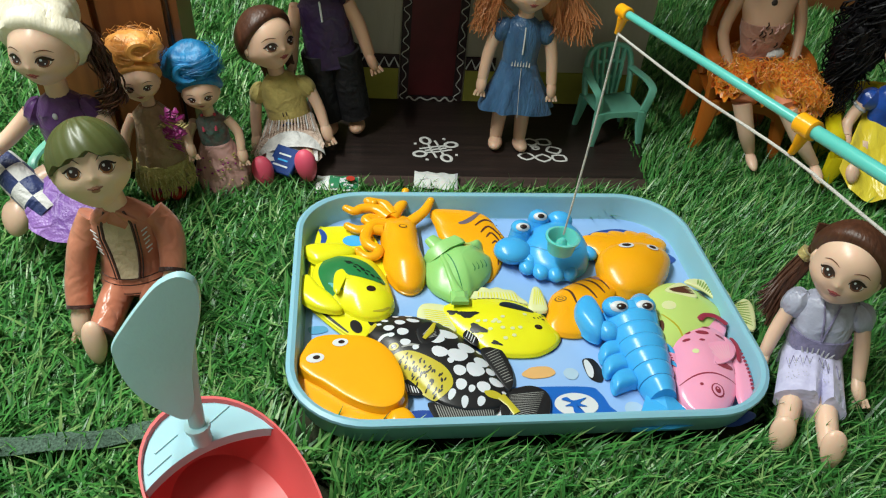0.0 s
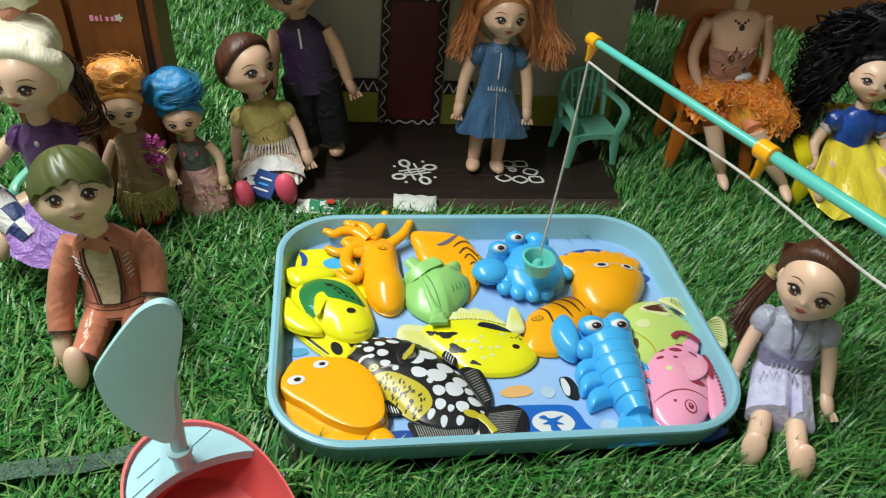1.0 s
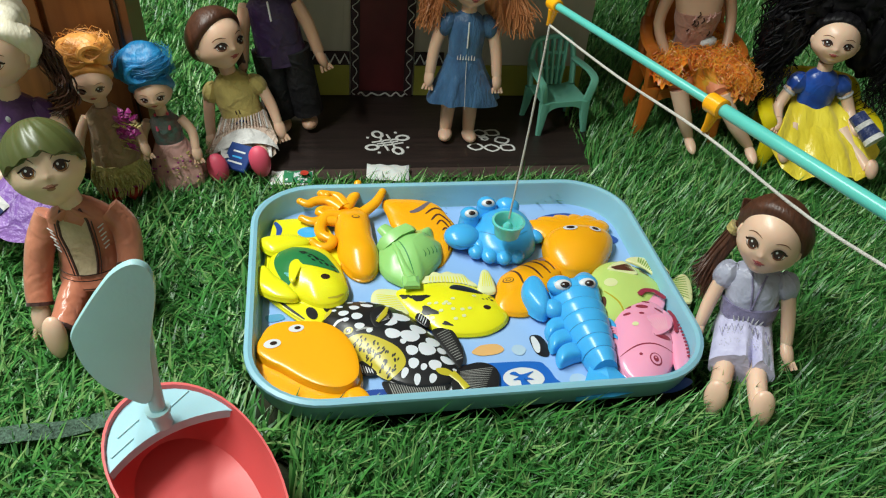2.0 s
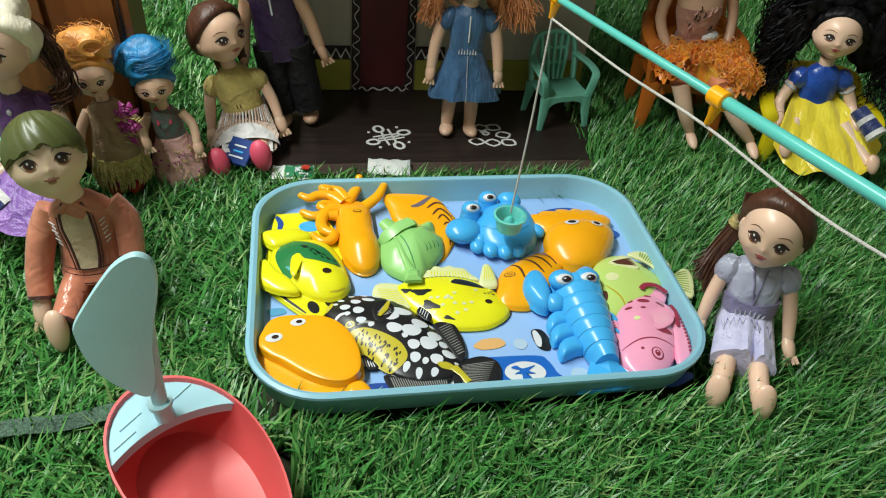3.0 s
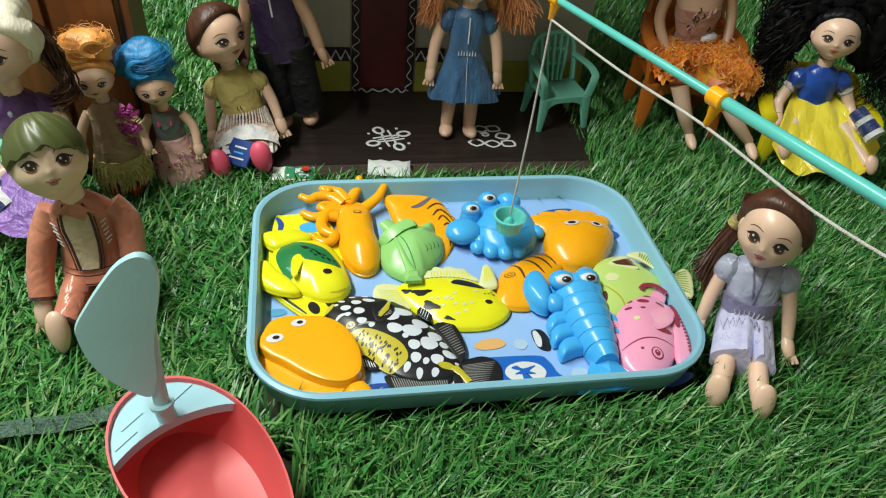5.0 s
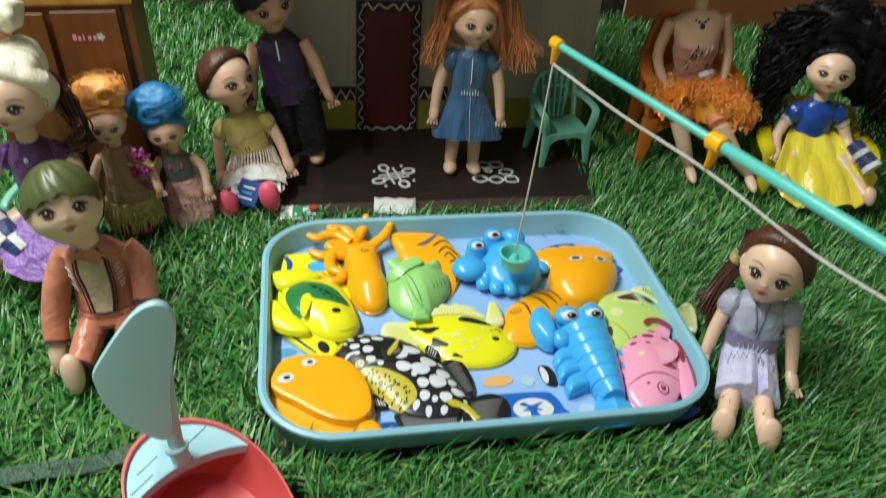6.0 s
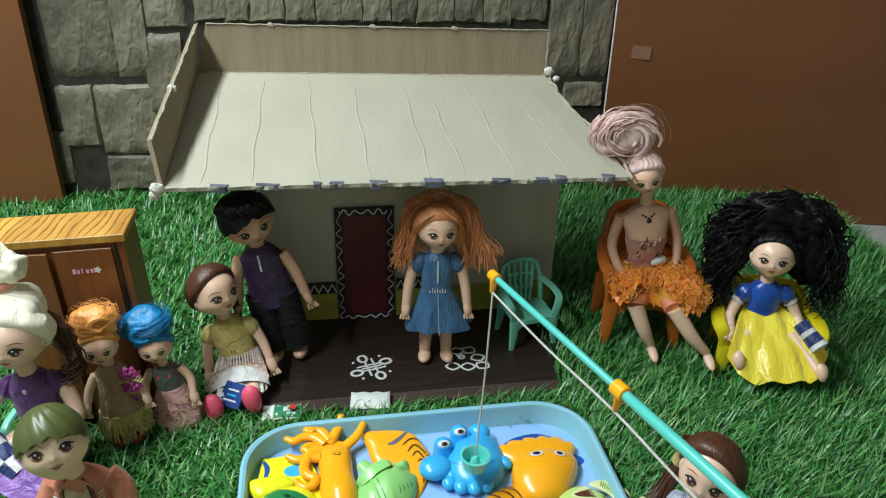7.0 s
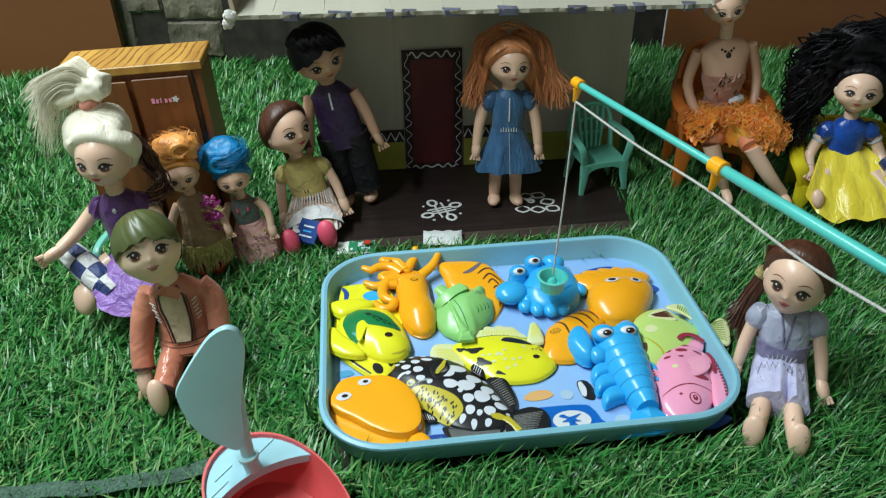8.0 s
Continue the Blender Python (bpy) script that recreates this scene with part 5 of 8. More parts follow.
def curly_doll():
    g = Geo()
    body(g, [(0, 0, 0.0, 0.018, 0.014), (0, 0, 0.014, 0.0125, 0.0105), (0, 0, 0.028, 0.0138, 0.0105), (0, 0, 0.037, 0.0148, 0.0100), (0, 0, 0.043, 0.010, 0.0075), (0, 0, 0.046, 0.0055, 0.0055)], M_ROYAL, wob=0.03)
    g.rings([[((0.016 + 0.022 * t) * math.cos(a) * (1 + 0.05 * t * math.sin(10 * a)) + 0.006 * t, -0.040 * t + (0.013 + 0.004 * t) * math.sin(a), 0.016 - 0.012 * t - 0.013 * t ** 3 + (0.006 + 0.007 * t) * math.sin(a) + 0.0020 * t * math.sin(10 * a) + 0.0030 * t * math.sin(4 * a + 1)) for a in [2 * math.pi * j / 80 for j in range(80)]] for t in (0, 0.2, 0.4, 0.6, 0.8, 1)], M_SUN)
    for sx in (-1, 1):
        g.ball((0.0160 * sx, 0, 0.033), (0.0078, 0.0078, 0.0088), M_ROYAL, (0, -25 * sx, 0), warp=lambda p: p * (1 + 0.06 * math.sin(6 * math.atan2(p.y, p.x))))
        g.ball((0.0210 * sx, -0.001, 0.026), (0.0062, 0.0062, 0.0025), M_SILVER_CUFF, (0, -35 * sx, 0))
        limb(g, [(0.0200 * sx, -0.001, 0.029), (0.0265 * sx, -0.006, 0.014), (0.0280 * sx, -0.018, 0.008)], [0.0048, 0.0044, 0.0036], SKIN)
        hand(g, (0.0285 * sx, -0.020, 0.007), (0.2 * sx, -0.8, -0.5), SKIN, 1.15)
    for x, y, z in ((-0.0240, -0.0410, -0.0105), (0.0380, -0.0470, -0.0150)):
        limb(g, [(x * 0.55, -0.018, 0.003), (x * 0.85, y * 0.75, z * 0.6), (x, y, z)], [0.0060, 0.0052, 0.0042], SKIN)
        g.ball((x * 1.02, y - 0.004, z + 0.003), (0.0048, 0.0038, 0.0080), SKIN, (-24, 0, 12), warp=lambda p: Vector((p.x * (1 + 0.15 * p.z), p.y, p.z)))
    g.tube([(0, 0, 0.044), (0, 0, 0.052)], 0.0055, SKIN, 12)
    head(g, (0.001, -0.002, 0.0715), 0.0184, SKIN, M_HAIR_BLACK, (-16, 5, -12), axis=(0.0, 0.76, 0.65), spread=92, puff=1.16, ridges=20, rough=0.03, taper=0.34)
    rnd = random.Random(12)
    curl = lambda p: p * (1 + 0.30 * noise.noise(p * 2.2 + Vector((7, 2, 5))) + 0.10 * noise.noise(p * 6))
    for c, r in (((-0.031, 0.014, 0.066), (0.016, 0.014, 0.028)), ((0.037, 0.014, 0.066), (0.020, 0.014, 0.030)), ((0.006, 0.018, 0.100), (0.032, 0.015, 0.021)), ((-0.018, 0.014, 0.090), (0.017, 0.013, 0.018)), ((0.025, 0.014, 0.096), (0.020, 0.013, 0.020))):
        g.ball(c, r, M_HAIR_BLACK, (0, 0, 0), 44, 32, curl)
    for k in range(420):
        side = rnd.choice((-1, 1))
        a, b, c, d = rnd.uniform(0, 1), rnd.uniform(-1, 1), rnd.uniform(-1, 1), rnd.random()
        side *= 0.84 if side < 0 else 1.06
        x0, z0 = side * 0.020 * a, 0.092 + 0.014 * (1 - a)
        x1, z1 = side * (0.024 + 0.018 * d), 0.093 + 0.020 * b
        x2, z2 = side * (0.032 + 0.025 * d), 0.062 + 0.024 * c
        x3, z3 = side * (0.034 + 0.022 * d), 0.030 + 0.030 * b
        pts = [(x0, 0.012, z0), (x1, 0.014 + 0.012 * c, z1), (x2, 0.012 + 0.015 * b, z2), (x3, 0.008 + 0.015 * c, z3)]
        path = spline(pts, 6, closed=False)
        ph, f = rnd.uniform(0, 6.28), rnd.uniform(0.8, 1.4)
        path = [p + Vector((0.0052 * math.sin(f * i + ph), 0.0045 * math.cos(f * i + ph), 0.0034 * math.sin(0.7 * i + ph))) for i, p in enumerate(path)]
        g.tube(path, [0.0003 + 0.0006 * d * math.sin(math.pi * min(1, 0.2 + i / len(path))) for i in range(len(path))], M_HAIR_BLACK, 4)
    for k in range(120):
        a, b, d = rnd.uniform(0, 3.14), rnd.uniform(-1, 1), rnd.random()
        path = [Vector((0.004 + (0.026 + 0.012 * d) * math.cos(a + 0.14 * i), 0.012 + 0.008 * b, 0.077 + (0.030 + 0.016 * d) * math.sin(a + 0.14 * i) + 0.002 * math.sin(1.2 * i + k))) for i in range(8)]
        g.tube(path, 0.0004, M_HAIR_BLACK, 4)
    for k in range(30):
        a = rnd.uniform(0.2, 2.9)
        r0 = rnd.uniform(0.045, 0.062)
        g.tube([(0.001 + r0 * 0.9 * math.cos(a + 0.12 * i) * (1 - 0.03 * i), 0.014 + 0.004 * math.sin(i), 0.074 + r0 * math.sin(a + 0.12 * i) * 0.90 + 0.002 * math.sin(i * 1.3)) for i in range(7)], 0.0005, M_HAIR_BLACK, 4)
    return solid("curly_haired_doll", g, pose(0.3415, 0.456, 0.033, 0, -4, -17) @ Matrix.Diagonal((0.97, 0.97, 0.92, 1)), "doll with wild black curls, blue top and yellow skirt", "doll")


for make in (boy, lavender_girl, mustard_girl, dark_boy, ginger_girl, blond_girl, small_orange, small_blue, fashion_doll, curly_doll):
    make()


# ---- toy sea creatures in the tray ----
class Puff:
    """A rounded plastic shape over a plan outline (mm, round its own centre), with a lip at the base."""

    def __init__(self, ctrl, height, power=2.2, lip=1.6, base=0.0, humps=()):
        self.ring = [p / 1000 for p in spline([(x, y, 0) for x, y in ctrl], 6)]
        self.h, self.p, self.lip, self.base = height / 1000, power, lip / 1000, base / 1000
        self.humps = [tuple(c / 1000 for c in h) for h in humps]
        self.ang = [math.atan2(p.y, p.x) for p in self.ring]
        self.rad = [p.length for p in self.ring]

    def edge(self, a):
        best = sorted(range(len(self.ang)), key=lambda i: abs((self.ang[i] - a + math.pi) % (2 * math.pi) - math.pi))[:2]
        d = [abs((self.ang[i] - a + math.pi) % (2 * math.pi) - math.pi) + 1e-6 for i in best]
        return (self.rad[best[0]] * d[1] + self.rad[best[1]] * d[0]) / (d[0] + d[1])

    def up(self, x, y):
        """Height of the skin over (x, y), metres."""
        s = min(0.999, math.hypot(x, y) / self.edge(math.atan2(y, x)))
        return self.base + self.lip + (self.h - self.lip) * (1 - s ** self.p) ** (1 / self.p) + self.extra(x, y) * (1 - s ** 6)

    def extra(self, x, y):
        """Humps (x, y, radius, height) on the back."""
        return sum(h * math.exp(-((x - a) ** 2 + (y - b) ** 2) / r ** 2) for a, b, r, h in self.humps)

    def geo(self, mat):
        g = Geo()
        rings = [[Vector((q.x * k, q.y * k, self.base + z)) for q in self.ring] for k, z in ((0.97, 0), (1.0, 0.0004), (1.0, self.lip * 0.8), (0.985, self.lip))]
        for s in (0.975, 0.95, 0.9, 0.82, 0.74, 0.66, 0.58, 0.5, 0.42, 0.34, 0.26, 0.18, 0.1, 0.02):
            z = self.base + self.lip + (self.h - self.lip) * (1 - s ** self.p) ** (1 / self.p)
            rings.append([Vector((q.x * s, q.y * s, z + self.extra(q.x * s, q.y * s) * (1 - s ** 6))) for q in self.ring])
        return g.rings(rings, mat)

    def decal(self, g, x, y, rx, ry, mat, turn=0.0, lift=0.25, n=14, shape=None):
        """A painted mark that follows the skin (mm)."""
        ct, st = math.cos(radians(turn)), math.sin(radians(turn))
        rings = []
        for s in (1.0, 0.7, 0.4, 0.08):
            ring = []
            for j in range(n):
                a = 2 * math.pi * j / n
                k = shape(a) if shape else 1.0
                u, w = s * rx * k * math.cos(a), s * ry * k * math.sin(a)
                px, py = (x + u * ct - w * st) / 1000, (y + u * st + w * ct) / 1000
                ring.append((px, py, self.up(px, py) + lift / 1000))
            rings.append(ring)
        g.rings(rings, mat, (False, True))

    def patch(self, g, ctrl, mat, centre, lift=0.3):
        """A painted area with a free outline (mm)."""
        ring = spline([(x, y, 0) for x, y in ctrl], 5)
        c = Vector((*centre, 0))
        rings = []
        for s in (1.0, 0.85, 0.7, 0.55, 0.4, 0.25, 0.05):
            row = [(c + (p - c) * s) / 1000 for p in ring]
            rings.append([(p.x, p.y, self.up(p.x, p.y) + lift / 1000) for p in row])
        g.rings(rings, mat, (False, True))

    def streak(self, g, pts, w, mat, lift=0.2):
        """A painted line along the skin (mm)."""
        path = spline([(x, y, 0) for x, y in pts], 4, closed=False)
        left, right = [], []
        for i, p in enumerate(path):
            d = (path[min(i + 1, len(path) - 1)] - path[max(i - 1, 0)]).normalized()
            k = w * (0.35 + 0.65 * math.sin(math.pi * (i + 0.5) / len(path)))
            for side, row in ((1, left), (-1, right)):
                q = Vector((p.x - d.y * k * side, p.y + d.x * k * side, 0)) / 1000
                row.append((q.x, q.y, self.up(q.x, q.y) + lift / 1000))
        g.rings([left, right], mat, closed=False)


def creature(name, label, x, y, z=4.6, turn=(0, 0, 0), flat=0.8):
    """An empty at the base of a tray toy; flat squeezes its height."""
    return thing(name, pose(x / 1000, (y - 1.5) / 1000, z / 1000, *turn) @ Matrix.Diagonal((1, 1, flat, 1)), label, "toy fish", group="fishing toys in the tray")


def eye(puff, root, x, y, r=3.4, white=True):
    g = Geo()
    puff.decal(g, x, y, r, r * 0.85, M_WHITE if white else M_EYE_DARK, lift=0.3)
    ob = part("eye", g, root)
    if white:
        g = Geo()
        puff.decal(g, x + 0.5, y, r * 0.55, r * 0.42, M_EYE_DARK, lift=0.5)
        part("pupil", g, ob)


def fin(root, ctrl, height, mat, name="fin", base=1.5, ribs=None, rib_mat=None, centre=None, label="", thin=0.42):
    c = centre or (sum(p[0] for p in ctrl) / len(ctrl), sum(p[1] for p in ctrl) / len(ctrl))
    pf = Puff([(x - c[0], y - c[1]) for x, y in ctrl], height, 3, min(1.0, height * 0.5))
    ob = part(name, pf.geo(mat), root, label, pose(c[0] / 1000, c[1] / 1000, base / 1000))
    if ribs:
        g = Geo()
        for a, b in ribs:
            a, b = (a[0] - c[0], a[1] - c[1]), (b[0] - c[0], b[1] - c[1])
            pf.streak(g, [a, ((a[0] + b[0]) / 2, (a[1] + b[1]) / 2), b], thin, rib_mat)
        part("ribs", g, ob)
    return ob


def between(p, q, t):
    return (p[0] + (q[0] - p[0]) * t, p[1] + (q[1] - p[1]) * t)


def fan_ribs(a0, a1, b0, b1, n):
    """n ribs from the line a0-a1 to the line b0-b1."""
    return [(between(a0, a1, (i + 0.5) / n), between(b0, b1, (i + 0.5) / n)) for i in range(n)]


M_STRIPE = plastic("brown_stripe_paint", (0.10, 0.035, 0.02), 0.35)
M_MUSTARD = plastic("mustard_paint", (0.52, 0.44, 0.03), 0.3)
M_CREAM = plastic("cream_fin_plastic", (0.70, 0.72, 0.38), 0.35)


def lobe(root, x, y, z, rx, ry, rz, mat, name, turn=0.0, tilt=0.0, crease=False):
    """A rounded moulded lobe (mm), with a shallow crease across it where asked."""
    g = Geo()
    bulge = (lambda p: Vector((p.x, p.y, p.z)) * (1 - 0.10 * math.exp(-((p.y - 0.15) / 0.13) ** 2))) if crease else None
    g.ball((x / 1000, y / 1000, z / 1000), (rx / 1000, ry / 1000, rz / 1000), mat, (tilt, 0, turn), 18, 14, warp=bulge)
    return part(name, g, root)


def flounder():
    root = creature("flounder_toy", "flat orange plastic flounder toy in the fishing tray", -42.5, 251)
    low = Puff([(-28, 5), (-27, 15), (-23, 24), (-16, 28), (-5, 28), (5, 27), (14, 23), (20, 16), (25, 6), (27, -4), (27, -15), (22, -25), (15, -27), (4, -27), (-2, -23.5), (-9, -24), (-14, -18.5), (-20, -16), (-25, -6)], 6, 5, 3)
    part("body", low.geo(M_ORANGE), root)
    top = Puff([(-26, 7), (-24, 16), (-20, 24), (-13, 27), (-4, 27), (6, 26), (14, 22), (20, 15), (24, 6), (26, -4), (25, -15), (18, -21), (8, -20), (-3, -14), (-14, -5), (-21, 0)], 12.5, 6, 8.0, base=0.4)
    part("back", top.geo(M_ORANGE), root)
    fin(root, [(17, -21), (21, -18), (26, -18), (30, -23), (31, -29), (25, -30), (17, -28)], 9.5, M_ORANGE, "tail", 0)
    for x, y, r in ((-17.5, 9.5, 4.0), (-5.5, 20, 3.6)):
        g = Geo()
        top.decal(g, x, y, r * 1.12, r * 0.80, M_WHITE, turn=12, lift=0.3)
        ob = part("eye", g, root, "white painted eye")
        g = Geo()
        top.decal(g, x + 0.6, y + 0.2, r * 0.46, r * 0.34, M_EYE_DARK, turn=12, lift=0.5)
        part("pupil", g, ob)


def yellow_fish():
    flat = creature("butterfly_fish_toy", "flat yellow plastic fish toy lying under another", -46, 333)
    pf = Puff([(-17, 43), (-13, 45), (-2, 46), (9, 45), (17, 36), (24, 8), (21, -24), (15, -44), (10, -53), (3, -51), (-10, -38), (-20, -24), (-22, -8), (-20, 15)], 5, 4, 2)
    part("body", pf.geo(M_YELLOW), flat)
    g = Geo()
    pf.decal(g, 5, 29, 7, 5.5, M_BLUE)
    pf.streak(g, [(-16, 41), (-13, 33), (-14, 24)], 1.8, M_NAVY)
    pf.decal(g, 6, -44, 3, 5, M_BLACK, turn=20)
    pf.decal(g, 14, -38, 2, 5, M_BLACK)
    pf.streak(g, [(-19, -24), (-9, -36), (2, -48)], 0.8, M_BLACK)
    part("markings", g, flat, "blue and black painted spots")
    root = creature("green_backed_fish_toy", "lemon yellow plastic fish toy with a green back", -40, 318, 7, flat=0.72)
    pf = Puff([(-22, 22), (-13, 29), (1, 29), (11, 22), (17, 9), (20, -4), (21, -14), (17, -22), (11, -25), (3, -25), (-5, -20), (-14, -12), (-22, 0), (-25, 12)], 14, 1.9, 2,
              humps=((-3, 6, 14, 2.5), (12, -14, 9, 2.2), (17, -17, 4, 1.2), (0, -16, 5, 1.0)))
    part("body", pf.geo(M_YELLOW), root)
    fin(root, [(-31, 30), (-28, 34), (-18, 35.5), (-6, 35), (0, 28), (-12, 21), (-22, 19), (-28, 24)], 8, M_YELLOW, "tail", 4)
    fin(root, [(-32, -8), (-31, 5), (-27, 9), (-20, -1), (-12, -10), (-7, -20), (-14, -21), (-24, -17)], 8, M_YELLOW, "tail", 3)
    g = Geo()
    pf.patch(g, [(-21, 9), (-19, 18), (-14, 23), (-3, 20), (7, 13), (12, 6), (16, -2), (8, -2), (-1, 0), (-11, 2), (-10, -6), (-13, -10), (-18, -2)], M_DARKGREEN, (-7, 9))
    rnd = random.Random(77)
    for k in range(18):
        t = k / 17
        pf.decal(g, -6 + 19 * t + rnd.uniform(-2, 1), 17 - 17 * t + rnd.uniform(-5.0, 0.5), 1.5, 0.6, M_BLACK, turn=rnd.uniform(-50, -20), lift=0.5, n=8)
    teal = plastic("teal_paint", (0.10, 0.42, 0.42), 0.3)
    for k in range(3):
        pf.streak(g, [(-15 + 1.4 * k, -2 - 2 * k), (-12 + 1.4 * k, -4 - 2 * k), (-10 + 1.4 * k, -3 - 2.4 * k)], 0.7, teal, 0.5)
    part("markings", g, root, "dark green painted back with black dashes")
    fin(root, [(-12, 2), (-9, 7), (-4, 9), (1, 7), (3, 2), (-1, -2), (-7, -3), (-9, -12), (-12, -10)], 3.2, M_YELLOW, "side_fin", 13.0, centre=(-5, 1))
    eye(pf, root, 8, -9, 2.6, False)
    g = Geo()
    pf.streak(g, [(9, -22), (14, -21), (18, -18)], 0.5, M_MUSTARD)
    part("mouth", g, root)


def squid():
    root = creature("squid_toy", "orange plastic squid toy with curled arms", -12, 352.5)
    pf = Puff([(-11, 33), (-3, 36), (4, 34), (9, 26), (10, 13), (10.5, 0), (12.5, -12), (12, -24), (8, -33), (2, -36), (-5, -32), (-10, -23), (-12.5, -14), (-13, 4), (-13, 22)], 15, 2.3, 2, humps=((2, -20, 11, 4.0), (-2, 14, 9, 1.5), (-3, 30, 6, -2.5)))
    part("body", pf.geo(M_ORANGE), root)
    g = Geo()
    pf.decal(g, 0, 13, 2.6, 1.8, M_STRIPE)
    pf.decal(g, 0, 13, 1.9, 1.2, M_ORANGE, lift=0.4)
    part("eye", g, root)
    for pts in ([(-6, 29, 8), (-1, 38, 10), (2, 44, 12), (3.5, 50, 16)], [(5, 25, 8), (11, 30, 10), (15, 34, 12), (19, 41, 15)],
                [(-8, 29, 9), (-16, 36, 11), (-24, 36, 11), (-29, 33, 11), (-34, 35, 12)], [(-5, 31, 9), (-10, 40, 11), (-15, 43, 13), (-21, 41, 14), (-17, 39, 14)],
                [(-9, 23, 8), (-17, 22, 9), (-22, 12, 8), (-21, 2, 9), (-15, -3, 9), (-17, -9, 9), (-23, -9, 9), (-27, -4, 9)], [(-12, 18, 7), (-20, 18, 8), (-27, 17, 8), (-33, 20, 9)],
                [(-14, 27, 7), (-19, 28, 9), (-22, 25, 10), (-18, 22, 10)]):
        g = Geo()
        limb(g, [(x / 1000, y / 1000, z / 1000) for x, y, z in pts], [0.0042, 0.0037, 0.0033, 0.0024], M_ORANGE, 12)
        tip = pts[-1]
        g.ball((tip[0] / 1000, tip[1] / 1000, tip[2] / 1000), 0.0026, M_ORANGE, nu=10, nv=8)
        part("arm", g, root)


def striped_ray():
    root = creature("angelfish_toy", "orange plastic angelfish toy with dark painted stripes", 31, 364, 6, (8, 0, 0), 0.7)
    pf = Puff([(-24, 26), (-9, 27), (4, 25), (12, 20), (17, 10), (22, -3), (18, -14), (12, -28), (6, -36), (0, -32), (-11, -12), (-19, 0), (-22, 13)], 9, 2.6, 2)
    part("body", pf.geo(M_ORANGE), root)
    g = Geo()
    for a, b, c, w in (((2, 9), (9, 15), (17, 13), 0.8), ((5, 3), (11, 9), (19, -1), 0.8), ((8, -1), (12, 3), (18, -8), 0.7), ((11, -6), (14, -4), (16, -14), 0.7), ((11, -13), (14, -13), (13, -22), 0.7)):
        pf.streak(g, [a, b, c], w, M_STRIPE)
    part("markings", g, root, "dark brown stripes")
    g = Geo()
    pf.streak(g, [(7, 23), (1, 16), (-4, 12), (-8, 11)], 1.7, plastic("grey_violet_paint", (0.16, 0.13, 0.16), 0.35))
    part("fin_mark", g, root, "grey violet painted stroke")
    g = Geo()
    pf.decal(g, 18, 1, 1.5, 2.4, M_STRIPE, turn=20)
    pf.decal(g, 18, 1, 0.9, 1.6, M_ORANGE, turn=20, lift=0.4)
    part("eye", g, root)


def puffer():
    root = creature("pufferfish_toy", "apple green plastic pufferfish toy with a tail knob", 20, 336.5, 5, flat=0.74)
    pf = Puff([(-21, -6), (-20, 3), (-16, 11), (-9, 22), (-1, 25), (8, 24), (16, 24), (17, 14), (20, 9), (18.5, -3), (13, -12), (7, -18), (3, -25), (-5, -27), (-13, -22), (-18, -16)], 17, 1.55, 4,
              humps=((13.5, 19, 4.5, 5.0), (14, 2, 6, 1.4), (5, -10, 7, 1.5), (-14, -8, 6, 1.6), (0, 2, 12, 3.2), (8, 8, 4, 1.4), (-6, -20, 4, 1.2)))
    part("body", pf.geo(M_GREEN), root)
    g = Geo()
    g.tube([(-0.010, 0.010, 0.013), (-0.0135, 0.0145, 0.0145), (-0.0165, 0.0185, 0.0150)], [0.0058, 0.0050, 0.0040], M_GREEN, 12, 0.7)
    part("tail", g, root)
    g = Geo()
    rows = []
    for t in (0.0, 0.12, 0.5, 0.88, 1.0):
        x, y = -0.0195 + 0.0215 * t, 0.0050 + 0.0120 * t
        z = pf.up(x, y)
        k = 1.0 if 0.05 < t < 0.95 else 0.72
        rows.append([(x - 0.0016 * k, y + 0.0016 * k, z - 0.002), (x - 0.0016 * k, y + 0.0014 * k, z + 0.0072 * k), (x + 0.0010, y - 0.0016, z + 0.0080 * k), (x + 0.0030 * k, y - 0.0050 * k, z + 0.0068 * k), (x + 0.0028 * k, y - 0.0046 * k, z + 0.0045 * k), (x + 0.0010 * k, y - 0.0010 * k, z - 0.002)])
    g.rings(rows, M_GREEN)
    part("dorsal_fin", g, root)
    g = Geo()
    path = [(-0.0105, 0.003), (-0.009, -0.006), (-0.007, -0.014), (-0.005, -0.021)]
    g.tube([(x, y, pf.up(x, y) - 0.0006) for x, y in path] + [(-0.0035, -0.029, 0.012)], [0.0014, 0.0018, 0.0020, 0.0026, 0.0036], M_GREEN, 10)
    g.box((-0.0085, -0.0350, 0.0075), (0.0010, -0.0262, 0.0150), M_GREEN, 0.0022)
    part("side_fin", g, root)
    g = Geo()
    pf.streak(g, [(-8, 3), (-4, -9), (-1, -22)], 0.35, M_DARKGREEN, 0.15)
    for k in range(4):
        pf.streak(g, [(6 + 2.6 * k, -6 + 2.2 * k), (7.4 + 2.6 * k, -8 + 2.2 * k), (7.0 + 2.6 * k, -10 + 2.2 * k)], 0.3, M_DARKGREEN, 0.15)
    pf.streak(g, [(1, 16), (8, 12), (13, 12)], 0.3, M_DARKGREEN, 0.15)
    part("seam", g, root)


